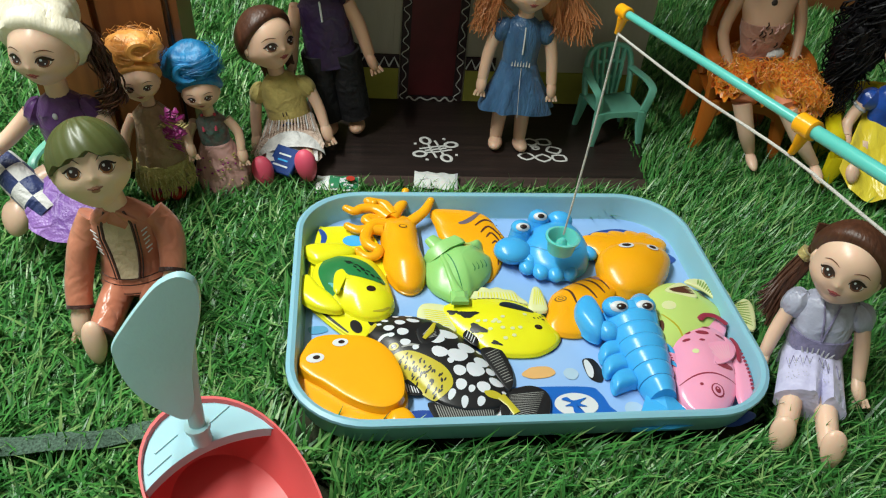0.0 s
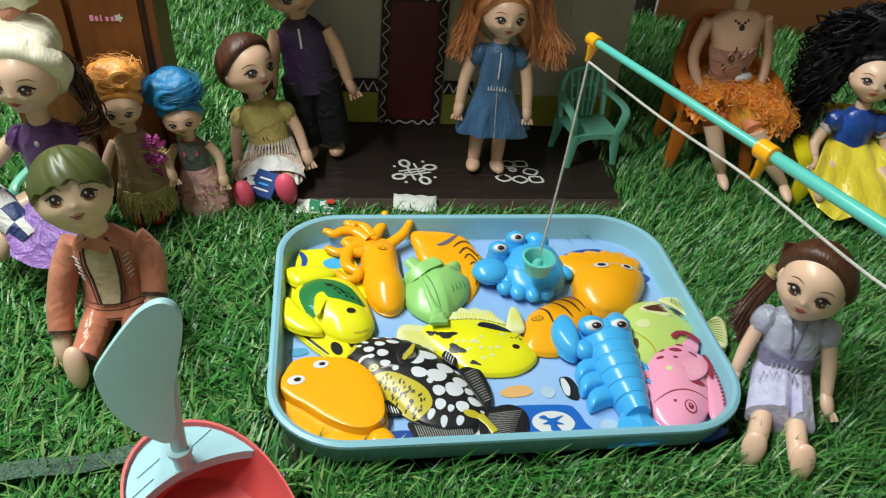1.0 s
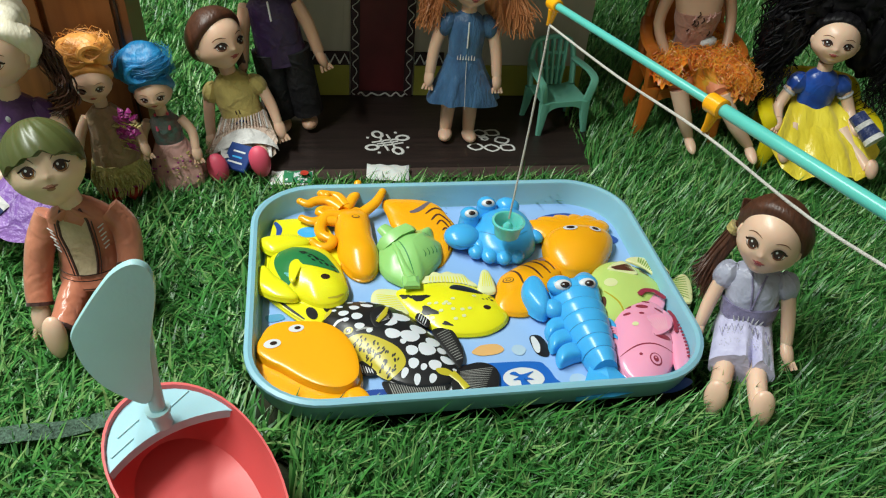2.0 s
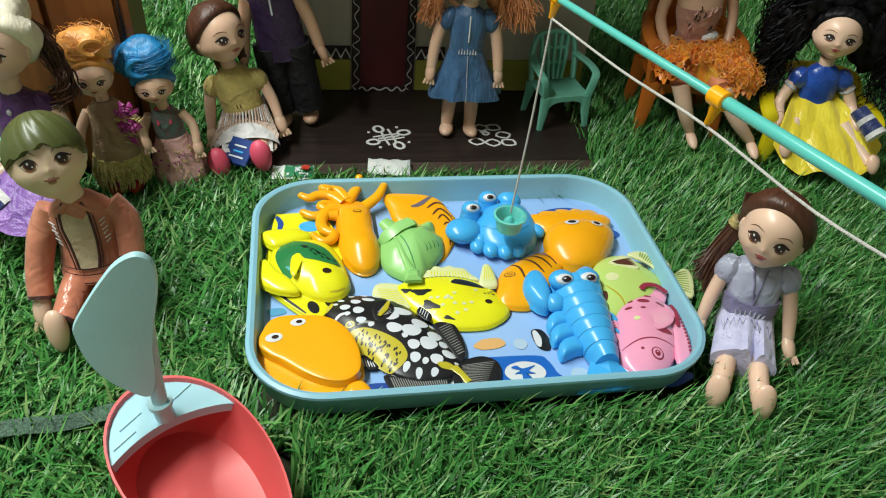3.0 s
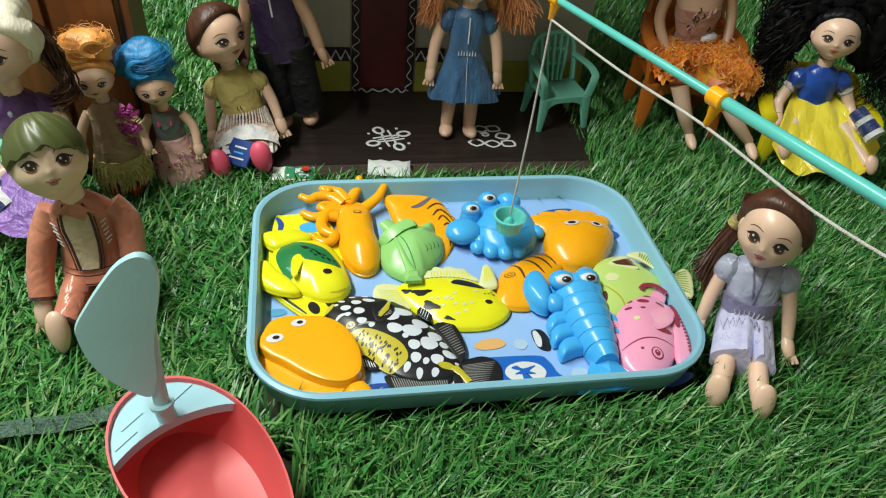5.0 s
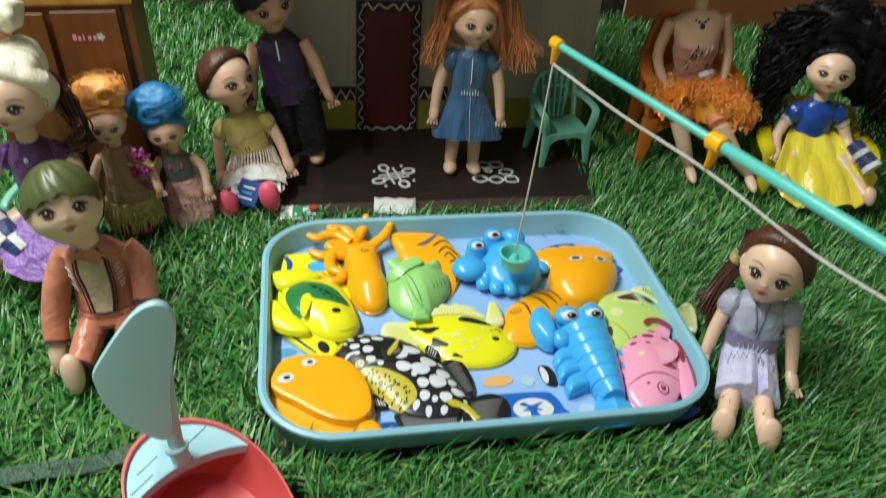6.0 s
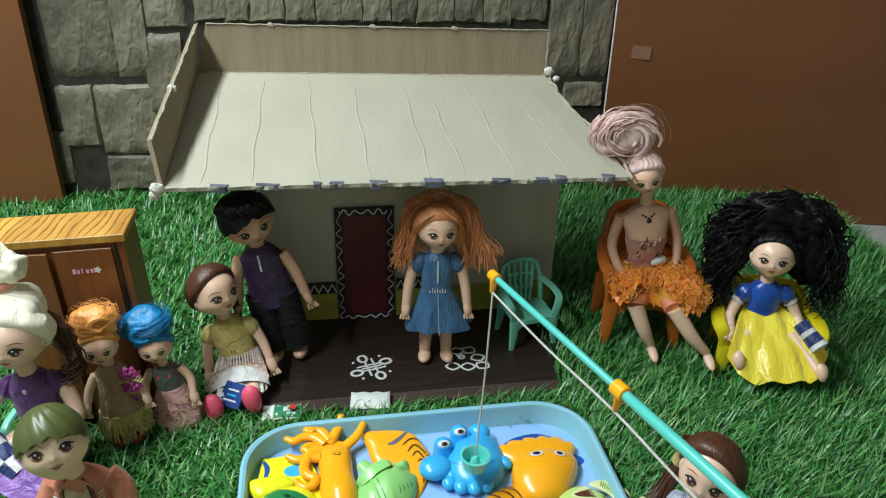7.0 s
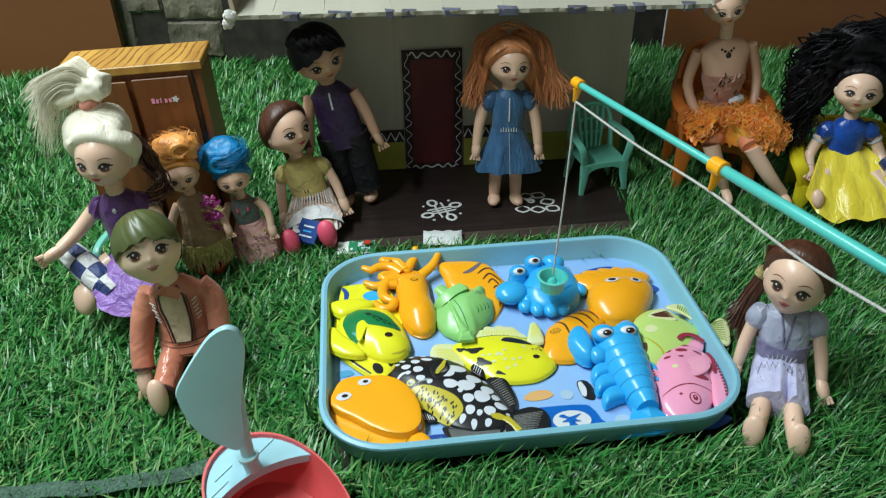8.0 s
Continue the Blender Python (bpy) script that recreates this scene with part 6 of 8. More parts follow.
def crab():
    root = creature("crab_toy", "sky blue plastic crab toy with bulging eyes", 80, 353, flat=0.88)
    pf = Puff([(-20, -3), (-15, 12), (-6, 23), (6, 27), (16, 24), (21, 13), (22, -2), (17, -15), (8, -22), (-4, -24), (-14, -19), (-19, -12)], 17, 2.1, 3, humps=((-2, 2, 12, 1.5), (8, 10, 8, 1.0)))
    part("shell", pf.geo(M_BLUE), root)
    g = Geo()
    pf.streak(g, [(-17, -3), (-8, -11), (4, -13), (14, -6)], 0.35, plastic("blue_crease", (0.02, 0.25, 0.50), 0.35))
    part("crease", g, root)
    claw = lobe(root, -27, -4, 8.5, 11.5, 10.5, 7.5, M_BLUE, "claw", 12)
    g = Geo()
    g.tube(spline([(-0.0372, -0.0075, 0.0085), (-0.030, -0.0145, 0.0092), (-0.021, -0.0145, 0.0095)], 5, False), 0.0004, plastic("claw_seam_blue", (0.02, 0.22, 0.45), 0.4), 5)
    part("seam", g, claw)
    lobe(root, 8.5, 26, 9.5, 8.0, 6.5, 6.5, M_BLUE, "claw", -20)
    for x, y, rx, ry in ((-19.5, -16.5, 5.6, 6.2), (-12, -20.5, 5.8, 6.8), (-3.5, -22.5, 5.8, 6.8), (5, -22, 5.4, 6.2)):
        lobe(root, x, y + 1.5, 5.0, rx * 0.92, ry * 1.05, 4.8, M_BLUE, "leg", -8, 0, True)
    for x, y, rx, ry, a in ((20.5, -3, 4.4, 6.2, 35), (-17, -11, 4.6, 5.0, 0)):
        lobe(root, x, y, 6.0, rx, ry, 4.6, M_BLUE, "leg", a)
    for x, y in ((-19.5, 12.5), (-6.5, 23.5)):
        g = Geo()
        g.tube([(x / 1000, y / 1000 - 0.001, 0.003), (x / 1000, y / 1000, 0.0125)], [0.0075, 0.0062], M_BLUE, 16)
        g.ball((x / 1000, y / 1000, 0.0135), (0.0064, 0.0060, 0.0058), M_BLUE)
        stalk = part("eye_stalk", g, root)
        g = Geo()
        g.ball((x / 1000 + 0.0002, y / 1000 - 0.0030, 0.0170), (0.0044, 0.0022, 0.0030), M_WHITE, (-50, 0, 0))
        g.ball((x / 1000 + 0.0002, y / 1000 - 0.0042, 0.0186), (0.0022, 0.0010, 0.0015), M_EYE_DARK, (-50, 0, 0))
        part("eye", g, stalk, "white eye with black pupil")


def octopus():
    root = creature("octopus_toy", "orange plastic octopus toy with a frilled edge", 126, 342, flat=0.72)
    pf = Puff([(-20, 6), (-15, 11), (-4, 14.5), (7, 15), (17, 12.5), (23, 9), (25, 2), (21, -8), (12, -20), (2, -27), (-9, -29), (-18, -24), (-23, -14), (-22.5, -2)], 20, 2.3, 3, humps=((0, -10, 12, 2.0),))
    part("head", pf.geo(M_ORANGE), root)
    fin(root, [(-29, 17), (-29.5, 22), (-26, 26), (-21.5, 25.5), (-18, 29.5), (-12, 29.5), (-9.5, 28.6), (-6, 31.5), (0, 31), (2.5, 29.8), (6, 32), (11, 30.8), (13.5, 28.8), (17, 30.2), (21.5, 27.5), (23, 24.5), (27, 23), (28.5, 18), (25, 12), (21, 2), (0, -4), (-18, 2), (-23, 11)], 11.5, M_ORANGE, "skirt", 0.4, centre=(-1, 14))
    for x, y, r in ((-4.5, 4.5, 4.0), (11.5, 3.0, 3.4)):
        g = Geo()
        pf.decal(g, x, y, r * 1.15, r * 0.85, M_WHITE, lift=0.7)
        ob = part("eye", g, root, "white painted eye")
        g = Geo()
        pf.decal(g, x, y, r * 0.66, r * 0.50, M_EYE_DARK, lift=0.9, turn=-10)
        part("pupil", g, ob)


def spotted_fish():
    root = creature("spotted_fish_toy", "lemon yellow plastic fish toy with black patches", 40, 291, flat=0.60)
    pf = Puff([(-34, 13), (-28, 18), (-14, 22), (0, 22), (12, 18), (21, 11), (26, 2), (29, -6), (29, -11), (24, -17), (15, -22), (5, -23), (-4, -22), (-14, -17), (-25, -6), (-32, 5)], 11, 2.0, 2,
              humps=((0, 2, 14, 2.5), (20, -9, 7, 1.6), (-10, -8, 8, 0.8), (26, -11, 3, 0.8)))
    part("body", pf.geo(M_YELLOW), root)
    top = [(-17, 21), (-15, 26), (-12, 26.5), (-9, 30), (-5, 28.5), (0, 30), (4, 28), (9, 27), (12, 22), (16, 16), (6, 17), (-5, 18)]
    fin(root, top, 4, M_CREAM, "dorsal_fin", 3, fan_ribs((-13, 21), (11, 17), (-12, 25), (10, 24), 13), M_YELLOW, thin=0.3)
    fin(root, [(-26, 14), (-42, 18), (-47, 10), (-44, -2), (-30, -6), (-24, 2)], 4, M_CREAM, "tail", 1, fan_ribs((-30, 10), (-29, -2), (-44, 13), (-42, 0), 8), M_YELLOW, thin=0.3)
    fin(root, [(15, 9), (17, 19), (20, 27), (23, 28), (25, 23), (25, 8)], 5, M_CREAM, "side_fin", 6, fan_ribs((17, 12), (24, 11), (20, 25), (24, 23), 5), M_YELLOW, thin=0.25)
    g = Geo()
    pf.patch(g, [(-2, 10.5), (1, 14.5), (7, 13.5), (14, 10), (17, 6.5), (10, 6.5), (3, 8)], M_BLACK, (6, 10))
    part("patch", g, root, "long black painted patch")
    g = Geo()
    star = lambda c: (lambda a: 1 + 0.28 * math.sin(3 * a + c))
    for x, y, a, b, t, c in ((-20, 5, 5.5, 2.4, -10, 0), (-16, -6, 5.0, 2.6, -35, 1), (-28, 8, 3.0, 1.6, -20, 0), (-7, -16, 3.0, 1.0, -24, 2)):
        pf.decal(g, x, y, a, b, M_BLACK, turn=t, shape=star(c))
    rnd = random.Random(12)
    for k in range(15):
        t = k / 14
        pf.decal(g, -22 + 36 * t, 16.5 + 3.6 * math.sin(math.pi * (0.1 + 0.72 * t)) - 4 * t * t, 1.2, 0.55, M_BLACK, turn=rnd.uniform(-30, 10), n=8)
    for k in range(9):
        pf.decal(g, rnd.uniform(16, 22), rnd.uniform(1, 9), 0.8, 0.5, M_BLACK, turn=-40, n=7)
    part("markings", g, root, "black painted patches and dashes")
    g = Geo()
    for k in range(14):
        pf.decal(g, rnd.uniform(-16, 12), rnd.uniform(-14, 4), 1.3, 1.0, M_CREAM, n=8)
    part("pale_flecks", g, root, "cream painted flecks")
    eye(pf, root, 17, -6, 2.2, False)


def clownfish():
    root = creature("clownfish_toy", "orange plastic clownfish toy with dark stripes", 86, 306.5, flat=0.62)
    pf = Puff([(-22, -11), (-18, 3), (-12, 11), (4, 21), (18, 26), (23, 21), (24, 11), (15, -4), (3, -17), (-4, -24), (-14, -24), (-22, -20)], 12, 2.2, 2, humps=((-14, -12, 8, 1.5),))
    part("body", pf.geo(M_ORANGE), root)
    g = Geo()
    for a, b, c in (((-9, 12), (-5, 6), (-4, -4)), ((-1, 17), (5, 10), (9, 1)), ((4, 20), (11, 14), (15, 6)), ((9, 22), (16, 17), (19, 10))):
        pf.streak(g, [a, b, c], 0.8, M_STRIPE)
    part("markings", g, root, "dark painted stripes")
    g = Geo()
    pf.decal(g, 13, 20, 2.6, 2.0, plastic("mauve_paint", (0.42, 0.24, 0.24), 0.35), turn=-40)
    part("patch", g, root, "mauve painted patch")
    g = Geo()
    pf.decal(g, -12, 1, 3.4, 2.6, M_STRIPE)
    pf.decal(g, -12, 1, 2.8, 2.1, M_ORANGE, lift=0.4)
    pf.decal(g, -12, 1, 1.6, 1.2, M_STRIPE, lift=0.5)
    pf.decal(g, -12, 1, 1.1, 0.8, M_ORANGE, lift=0.6)
    part("eye", g, root)


M_OLIVE_RIB = plastic("olive_rib_paint", (0.24, 0.36, 0.07), 0.35)


def lime_fish():
    root = creature("lime_fish_toy", "lime green plastic fish toy with a ribbed tail", 143, 299.5, 7.5, flat=0.62)
    pf = Puff([(-21, 1), (-16, 13), (-6, 21), (4, 22.5), (12, 17), (18, 9), (22, -1), (18, -11), (7, -21), (-10, -29), (-21, -29), (-25, -19)], 12, 2.2, 2, humps=((-6, 0, 12, 1.5),))
    part("body", pf.geo(M_LIME), root)
    fin(root, [(22, 0), (29, 1), (39, 7), (42, 2), (39, -10), (34, -19), (27, -14), (21, -7)], 3.4, M_CREAM, "tail", 5, fan_ribs((25, 0), (24, -8), (40, 5), (34, -17), 9), M_OLIVE_RIB, thin=0.5)
    fin(root, [(8, 21), (14, 24), (22, 22), (28, 18), (31, 13), (31, 6), (25, -1), (21, 5), (17, 13)], 3.4, M_CREAM, "dorsal_fin", 6, fan_ribs((14, 18), (23, 4), (16, 23), (31, 8), 12), M_OLIVE_RIB, thin=0.5)
    g = Geo()
    for x, y, a in ((27, 15, -40), (28.5, 8, -70)):
        g.ball((x / 1000, y / 1000, 0.0098), (0.0028, 0.0014, 0.0004), M_STRIPE, (0, 0, a), 10, 6)
    part("fin_mark", g, root, "brown painted dashes")
    fin(root, [(-8, 11), (2, 17), (7, 14), (9, 8), (8, 4), (-2, 7)], 2.4, M_CREAM, "side_fin", 11.0, fan_ribs((-6, 11), (-4, 9), (6, 14), (8, 6), 6), M_STRIPE, thin=0.55)
    g = Geo()
    pf.decal(g, 12, 17, 4.2, 1.0, M_STRIPE, turn=-20)
    pf.decal(g, 15, 8, 3.4, 1.0, M_STRIPE, turn=-35)
    pf.decal(g, 22, 3, 1.8, 4.2, M_STRIPE, turn=30)
    pf.decal(g, -19, -17, 1.8, 5.0, M_STRIPE, turn=-20)
    pf.streak(g, [(-16, -8), (-10, -18), (-9, -26)], 0.6, M_MUSTARD)
    pf.decal(g, -10, -2, 4.0, 3.6, M_CREAM, lift=0.2)
    part("markings", g, root, "brown painted dashes")


def pink_fish():
    root = creature("pink_fish_toy", "pink plastic fish toy with maroon painted marks", 141, 256, 7, flat=0.66)
    pf = Puff([(-12, 19), (-4, 28), (6, 33), (14, 32), (19, 25), (19, 13), (17, 0), (13, -12), (6, -23), (-2, -30), (-11, -33), (-18, -29), (-22, -20), (-21, -9), (-17, 4)], 13, 2.0, 2, humps=((-4, 6, 12, 2.6), (-4, -18, 9, 1.6)))
    part("body", pf.geo(M_PINK), root)
    marks = plastic("maroon_paint", (0.30, 0.03, 0.06), 0.35)
    fin(root, [(2, 29), (7, 36), (12, 39.5), (18, 40), (22, 35), (22, 28), (16, 20), (9, 24)], 4, M_PINK, "tail", 4)
    g = Geo()
    g.tube(spline([(0.0055, 0.030, 0.0122), (0.010, 0.0335, 0.0122), (0.016, 0.0325, 0.0120), (0.0205, 0.0265, 0.0112)], 6, False), [0.0006] + [0.0017] * 17 + [0.0006], marks, 8, 0.3)
    part("tail_mark", g, root, "maroon painted crescent")
    fin(root, [(-13, 17), (-11, 24), (-7, 30), (0, 33), (6, 31), (-1, 24), (-8, 17)], 4.5, M_PINK, "side_fin", 3, fan_ribs((-10, 20), (0, 27), (-10, 26), (-2, 31), 7), marks, thin=0.7)
    fin(root, [(-25, 5), (-21, 10), (-14, 11), (-14, 0), (-18, -7), (-24, -5)], 5, M_PINK, "side_fin", 2, fan_ribs((-17, 8), (-17, -2), (-22, 8), (-24, 0), 5), marks, thin=0.6)
    fin(root, [(16, 20), (20, 16), (22, 10), (21.5, 3), (21, -4), (20, -11), (18, -18), (14, -24), (8, -27), (8, -20), (12, -5)], 6, M_PINK, "dorsal_fin", 4)
    g = Geo()
    for k in range(11):
        t = k / 10
        x, y = 20.3 - 3.8 * t * t, 8 - 26 * t
        g.ball((x / 1000, y / 1000, 0.0102), (0.0010, 0.0008, 0.0003), marks, (0, 0, 20), 8, 5)
    g.tube(spline([(0.0185, 0.017, 0.0106), (0.0195, 0.010, 0.0110), (0.0160, -0.001, 0.0116)], 6, False), [0.0005] + [0.0012] * 11 + [0.0004], marks, 8, 0.3)
    part("fin_mark", g, root, "maroon painted dots")
    fin(root, [(-1, -3), (0, 8), (6, 12), (15, 12), (15, 3), (7, -3)], 2.0, M_PINK, "gill_fin", 12.6, fan_ribs((5, -2), (11, 0), (0, 8), (14, 10), 9), plastic("pale_pink_rib", (0.86, 0.45, 0.55), 0.25), thin=0.35)
    g = Geo()
    for x, y, a, b, t in ((4, 21, 3.6, 1.9, -10), (-4, 22, 2.2, 1.5, 10), (13, 18, 2.6, 1.0, -40), (-7, 15, 2.2, 1.2, 10), (8, 26, 2.8, 0.9, -20), (1, 26, 1.3, 0.8, 0), (1, 14, 1.6, 1.0, 0), (-6, 5, 1.8, 1.6, 0)):
        pf.decal(g, x, y, a, b, marks if x != -6 else M_CREAM, turn=t)
    pf.decal(g, 6.5, -4, 5.0, 2.0, marks, turn=-15)
    pf.streak(g, [(-20, -14), (-10, -10), (0, -10), (10, -14)], 0.45, marks)
    pf.streak(g, [(15, 16), (15.5, 4), (12, -8)], 0.9, marks)
    pf.decal(g, -10, -16, 0.9, 0.9, marks, n=8)
    part("markings", g, root, "maroon painted marks and dots")
    g = Geo()
    pf.decal(g, -3, -20, 3.4, 3.8, marks, lift=0.3)
    pf.decal(g, -3, -20, 2.7, 3.1, M_PINK, lift=0.45)
    pf.decal(g, -3, -20, 1.5, 1.8, marks, lift=0.6)
    pf.decal(g, -3, -19.4, 0.5, 0.5, M_PINK, lift=0.75, n=8)
    part("eye", g, root)


def lobster():
    root = creature("lobster_toy", "sky blue plastic lobster toy with a jointed shell", 109, 268, flat=0.86)
    wide = lambda t: 0.0152 - 0.0010 * t - 0.0072 * t ** 2.2
    tall = lambda t: 0.0165 - 0.005 * t * t
    y_at = lambda t: 0.030 - 0.062 * t
    bend = lambda t: 0.0005 + 0.0012 * t
    for k in range(7):
        g = Geo()
        rings = []
        for i in range(6):
            t = (k + i / 5) / 7
            f = (0.955, 1.035, 1.05, 1.04, 1.015, 0.985)[i]
            if k == 0:
                f *= (0.60, 0.86, 0.96, 1.0, 1.0, 1.0)[i]
            rings.append([(bend(t) + f * wide(t) * math.cos(a), y_at(t) - 0.0012 * (i == 5), max(0.0008, 0.004 + f * tall(t) * math.sin(a))) for a in [math.pi * (-0.12 + 1.24 * j / 22) for j in range(23)]])
        g.rings(rings, M_BLUE)
        part("shell_ring", g, root)
    M_SEAM = plastic("deep_blue_seam", (0.012, 0.17, 0.40), 0.4)
    for k in range(1, 7):
        t = k / 7
        g = Geo()
        g.tube([(bend(t) + 0.972 * wide(t) * math.cos(a), y_at(t) - 0.0010, max(0.0012, 0.004 + 0.972 * tall(t) * math.sin(a))) for a in [math.pi * j / 16 for j in range(17)]], 0.0005, M_SEAM, 5)
        part("seam", g, root)
    fin(root, [(-31, 24), (-28, 34), (-22, 40), (-17, 37), (-15, 25), (-16, 14), (-20, 8), (-25, 10), (-29, 16)], 14, M_BLUE, "claw", 2, centre=(-22, 24))
    fin(root, [(0, 28), (4, 37), (10, 40), (15, 35), (15, 20), (11, 6), (6, 14)], 15, M_BLUE, "claw", 3, centre=(8, 24))
    lobe(root, -15, 12, 9, 6.0, 6.5, 6.0, M_BLUE, "arm", 30)
    for x, y in ((-14, 2), (-14.5, -8), (-13, -18.5)):
        fin(root, [(x + 5, y + 6), (x - 2, y + 5.5), (x - 7, y + 1.5), (x - 8.5, y - 4.5), (x - 7.5, y - 8), (x - 3, y - 6.5), (x + 2, y - 4.5), (x + 6, y - 3)], 9, M_BLUE, "leg", 0.4, centre=(x - 1, y))
    for x, y in ((14, 2), (12.5, -9)):
        fin(root, [(x - 4, y + 6), (x + 2, y + 4), (x + 5, y - 2), (x + 4.5, y - 7), (x, y - 5.5), (x - 4, y - 4)], 8, M_BLUE, "leg", 0.4)
    for x, y in ((-8.5, 24.5), (6, 25)):
        g = Geo()
        g.ball((x / 1000, y / 1000, 0.0160), (0.0080, 0.0068, 0.0064), M_BLUE)
        stalk = part("eye_stalk", g, root)
        g = Geo()
        g.ball((x / 1000, y / 1000 - 0.0030, 0.0196), (0.0052, 0.0026, 0.0036), M_WHITE, (-50, 0, 0))
        g.ball((x / 1000 + 0.0006, y / 1000 - 0.0045, 0.0215), (0.0028, 0.0011, 0.0019), M_EYE_DARK, (-50, 0, 0))
        g.ball((x / 1000 - 0.0004, y / 1000 - 0.0049, 0.0224), (0.0007, 0.0005, 0.0005), M_WHITE, (-50, 0, 0), 8, 5)
        part("eye", g, stalk, "white eye with black pupil")
    g = Geo()
    ridge = [(0.002, -0.028, 0.010), (0.001, -0.040, 0.0085), (0.000, -0.0515, 0.0065)]
    left = [(-0.006, -0.030, 0.006), (-0.0115, -0.040, 0.0055), (-0.0185, -0.0490, 0.0045)]
    right = [(0.008, -0.034, 0.006), (0.0125, -0.041, 0.0055), (0.0175, -0.0475, 0.0045)]
    g.rings([[left[i], ridge[i], right[i], (right[i][0], right[i][1], 0.0008), (left[i][0], left[i][1], 0.0008)] for i in range(3)], M_BLUE)
    part("tail_fan", g, root, smooth=False)


def triggerfish():
    root = creature("triggerfish_toy", "black plastic triggerfish toy with white spots and yellow patch", 2, 266, 5, flat=0.62)
    pf = Puff([(-37, 21), (-34, 27), (-26, 32), (-15, 33), (-3, 30), (9, 22), (16, 13), (23, 3), (27, -6), (30, -15), (33, -23), (31, -29), (23, -33), (10, -33), (-1, -29), (-10, -21), (-18, -10), (-26, 0), (-33, 11)], 12, 1.75, 1.6, humps=((-22, 12, 8, 1.2), (6, 2, 16, 1.2)))
    part("body", pf.geo(M_BLACK), root)
    M_RIB = material("pale_rib_paint", (0.34, 0.34, 0.32), 0.5)
    fin(root, [(22, 5), (28, 8), (33, 6), (36, -3), (36.5, -14), (33, -22), (28, -12)], 1.8, M_BLACK, "dorsal_fin", 3.4, fan_ribs((24, 3), (32, -18), (31, 7), (36, -16), 13), M_RIB, thin=0.22)
    fin(root, [(-7, -27), (-5, -37), (-1, -43), (6, -43), (14, -40), (23, -36), (26, -31), (10, -33)], 1.6, M_BLACK, "belly_fin", 1.0, fan_ribs((-5, -29), (24, -33), (-2, -41), (24, -36), 24), M_RIB, thin=0.24)
    fin(root, [(29, -24), (34, -20.5), (44, -18), (51, -21), (53, -27), (50, -38), (44, -45), (36, -46), (29, -44), (27, -34)], 1.6, M_BLACK, "tail", 2.0, fan_ribs((33, -24), (31, -38), (51, -22), (40, -45), 17), M_RIB, thin=0.18)
    fin(root, [(-11, 15), (-8, 20), (-4, 22), (0, 19), (1, 14), (-3, 7), (-9, 6)], 1.8, M_BLACK, "side_fin", 11.2, fan_ribs((-8, 12), (-6, 9), (-2, 20), (0, 11), 9), M_RIB, thin=0.2)
    fin(root, [(14, 15), (17, 21), (20, 20), (22, 13), (20, 8)], 2.0, M_BLACK, "spine_fin", 4.0, fan_ribs((15, 15), (19, 9), (17, 20), (21, 14), 4), M_WHITE, thin=0.25)
    fin(root, [(-22, -16), (-18, -22), (-11, -23), (-9, -19), (-14, -12)], 1.6, M_BLACK, "front_fin", 1.4, fan_ribs((-20, -14), (-12, -19), (-19, -21), (-11, -22), 6), M_WHITE, thin=0.3)
    g = Geo()
    M_SPOT = plastic("pale_spot_paint", (0.66, 0.69, 0.74), 0.35)
    rnd = random.Random(21)
    spots = [(-27, 27, 2.6, 1.2), (-21, 30.5, 2.2, 1.0), (-14, 31, 2.6, 1.2), (-7, 29.5, 3.0, 1.2), (0, 26.5, 2.6, 1.2), (6, 23, 2.8, 1.3), (-25, 20, 3.4, 2.8), (-19, 24.5, 3.4, 2.4), (-12, 26, 4.2, 2.0), (-3, 21, 3.4, 2.8),
             (-18, 16, 3.6, 3.4), (-24, 14, 2.0, 1.8), (5, 14, 7.0, 4.2), (-1, 10, 5.2, 4.4), (-17, 8, 3.2, 2.4), (-12, 4, 2.0, 1.8), (14, 4, 5.4, 4.2), (0, 0, 5.2, 4.0), (9, -2, 6.2, 5.0), (5, -6, 2.0, 2.0), (21, -5, 4.6, 4.0),
             (9, -12, 3.8, 3.6), (17, -11, 5.6, 5.2), (25, -11, 3.0, 3.0), (9, -20, 3.2, 3.6), (14, -22.5, 1.9, 2.4), (20, -21.5, 4.0, 3.6), (27, -18, 4.6, 3.2), (4, -25, 2.0, 3.4), (10, -29, 2.0, 3.4), (18, -29, 2.2, 3.0), (30, -24, 1.4, 1.0), (21, 3, 2.2, 1.6), (-30, 24, 1.6, 1.2)]
    for x, y, a, b in spots:
        h = Geo()
        pf.decal(h, x, y, a * 0.86, b * 0.88, M_SPOT, turn=rnd.uniform(-30, -5), shape=lambda t: 1 + 0.05 * math.sin(3 * t))
        part("spot", h, root)
    pf.streak(g, [(-31, 11), (-28, 14), (-23, 14.5)], 1.0, M_WHITE)
    pf.streak(g, [(-19, 5), (-15, 6), (-10, 5)], 0.8, M_RIB)
    part("face_stripe", g, root, "pale painted stripes")
    g = Geo()
    pf.patch(g, [(-26.5, -1), (-20, 2.5), (-12, 1), (0, -8), (4.5, -15), (4.5, -21), (-1, -26), (-6, -26), (-16, -16), (-22, -8)], M_MUSTARD, (-9, -11))
    for k in range(64):
        t, w = rnd.random(), rnd.uniform(-0.8, 0.8)
        x, y = -20 + 20 * t + 4.6 * w, -2 - 20 * t + 5.4 * w
        pf.decal(g, x, y, 1.15, 0.5, M_BLACK, turn=rnd.uniform(40, 85), lift=0.5, n=6)
    pf.decal(g, -34, 22, 1.8, 4.6, M_MUSTARD, turn=-35)
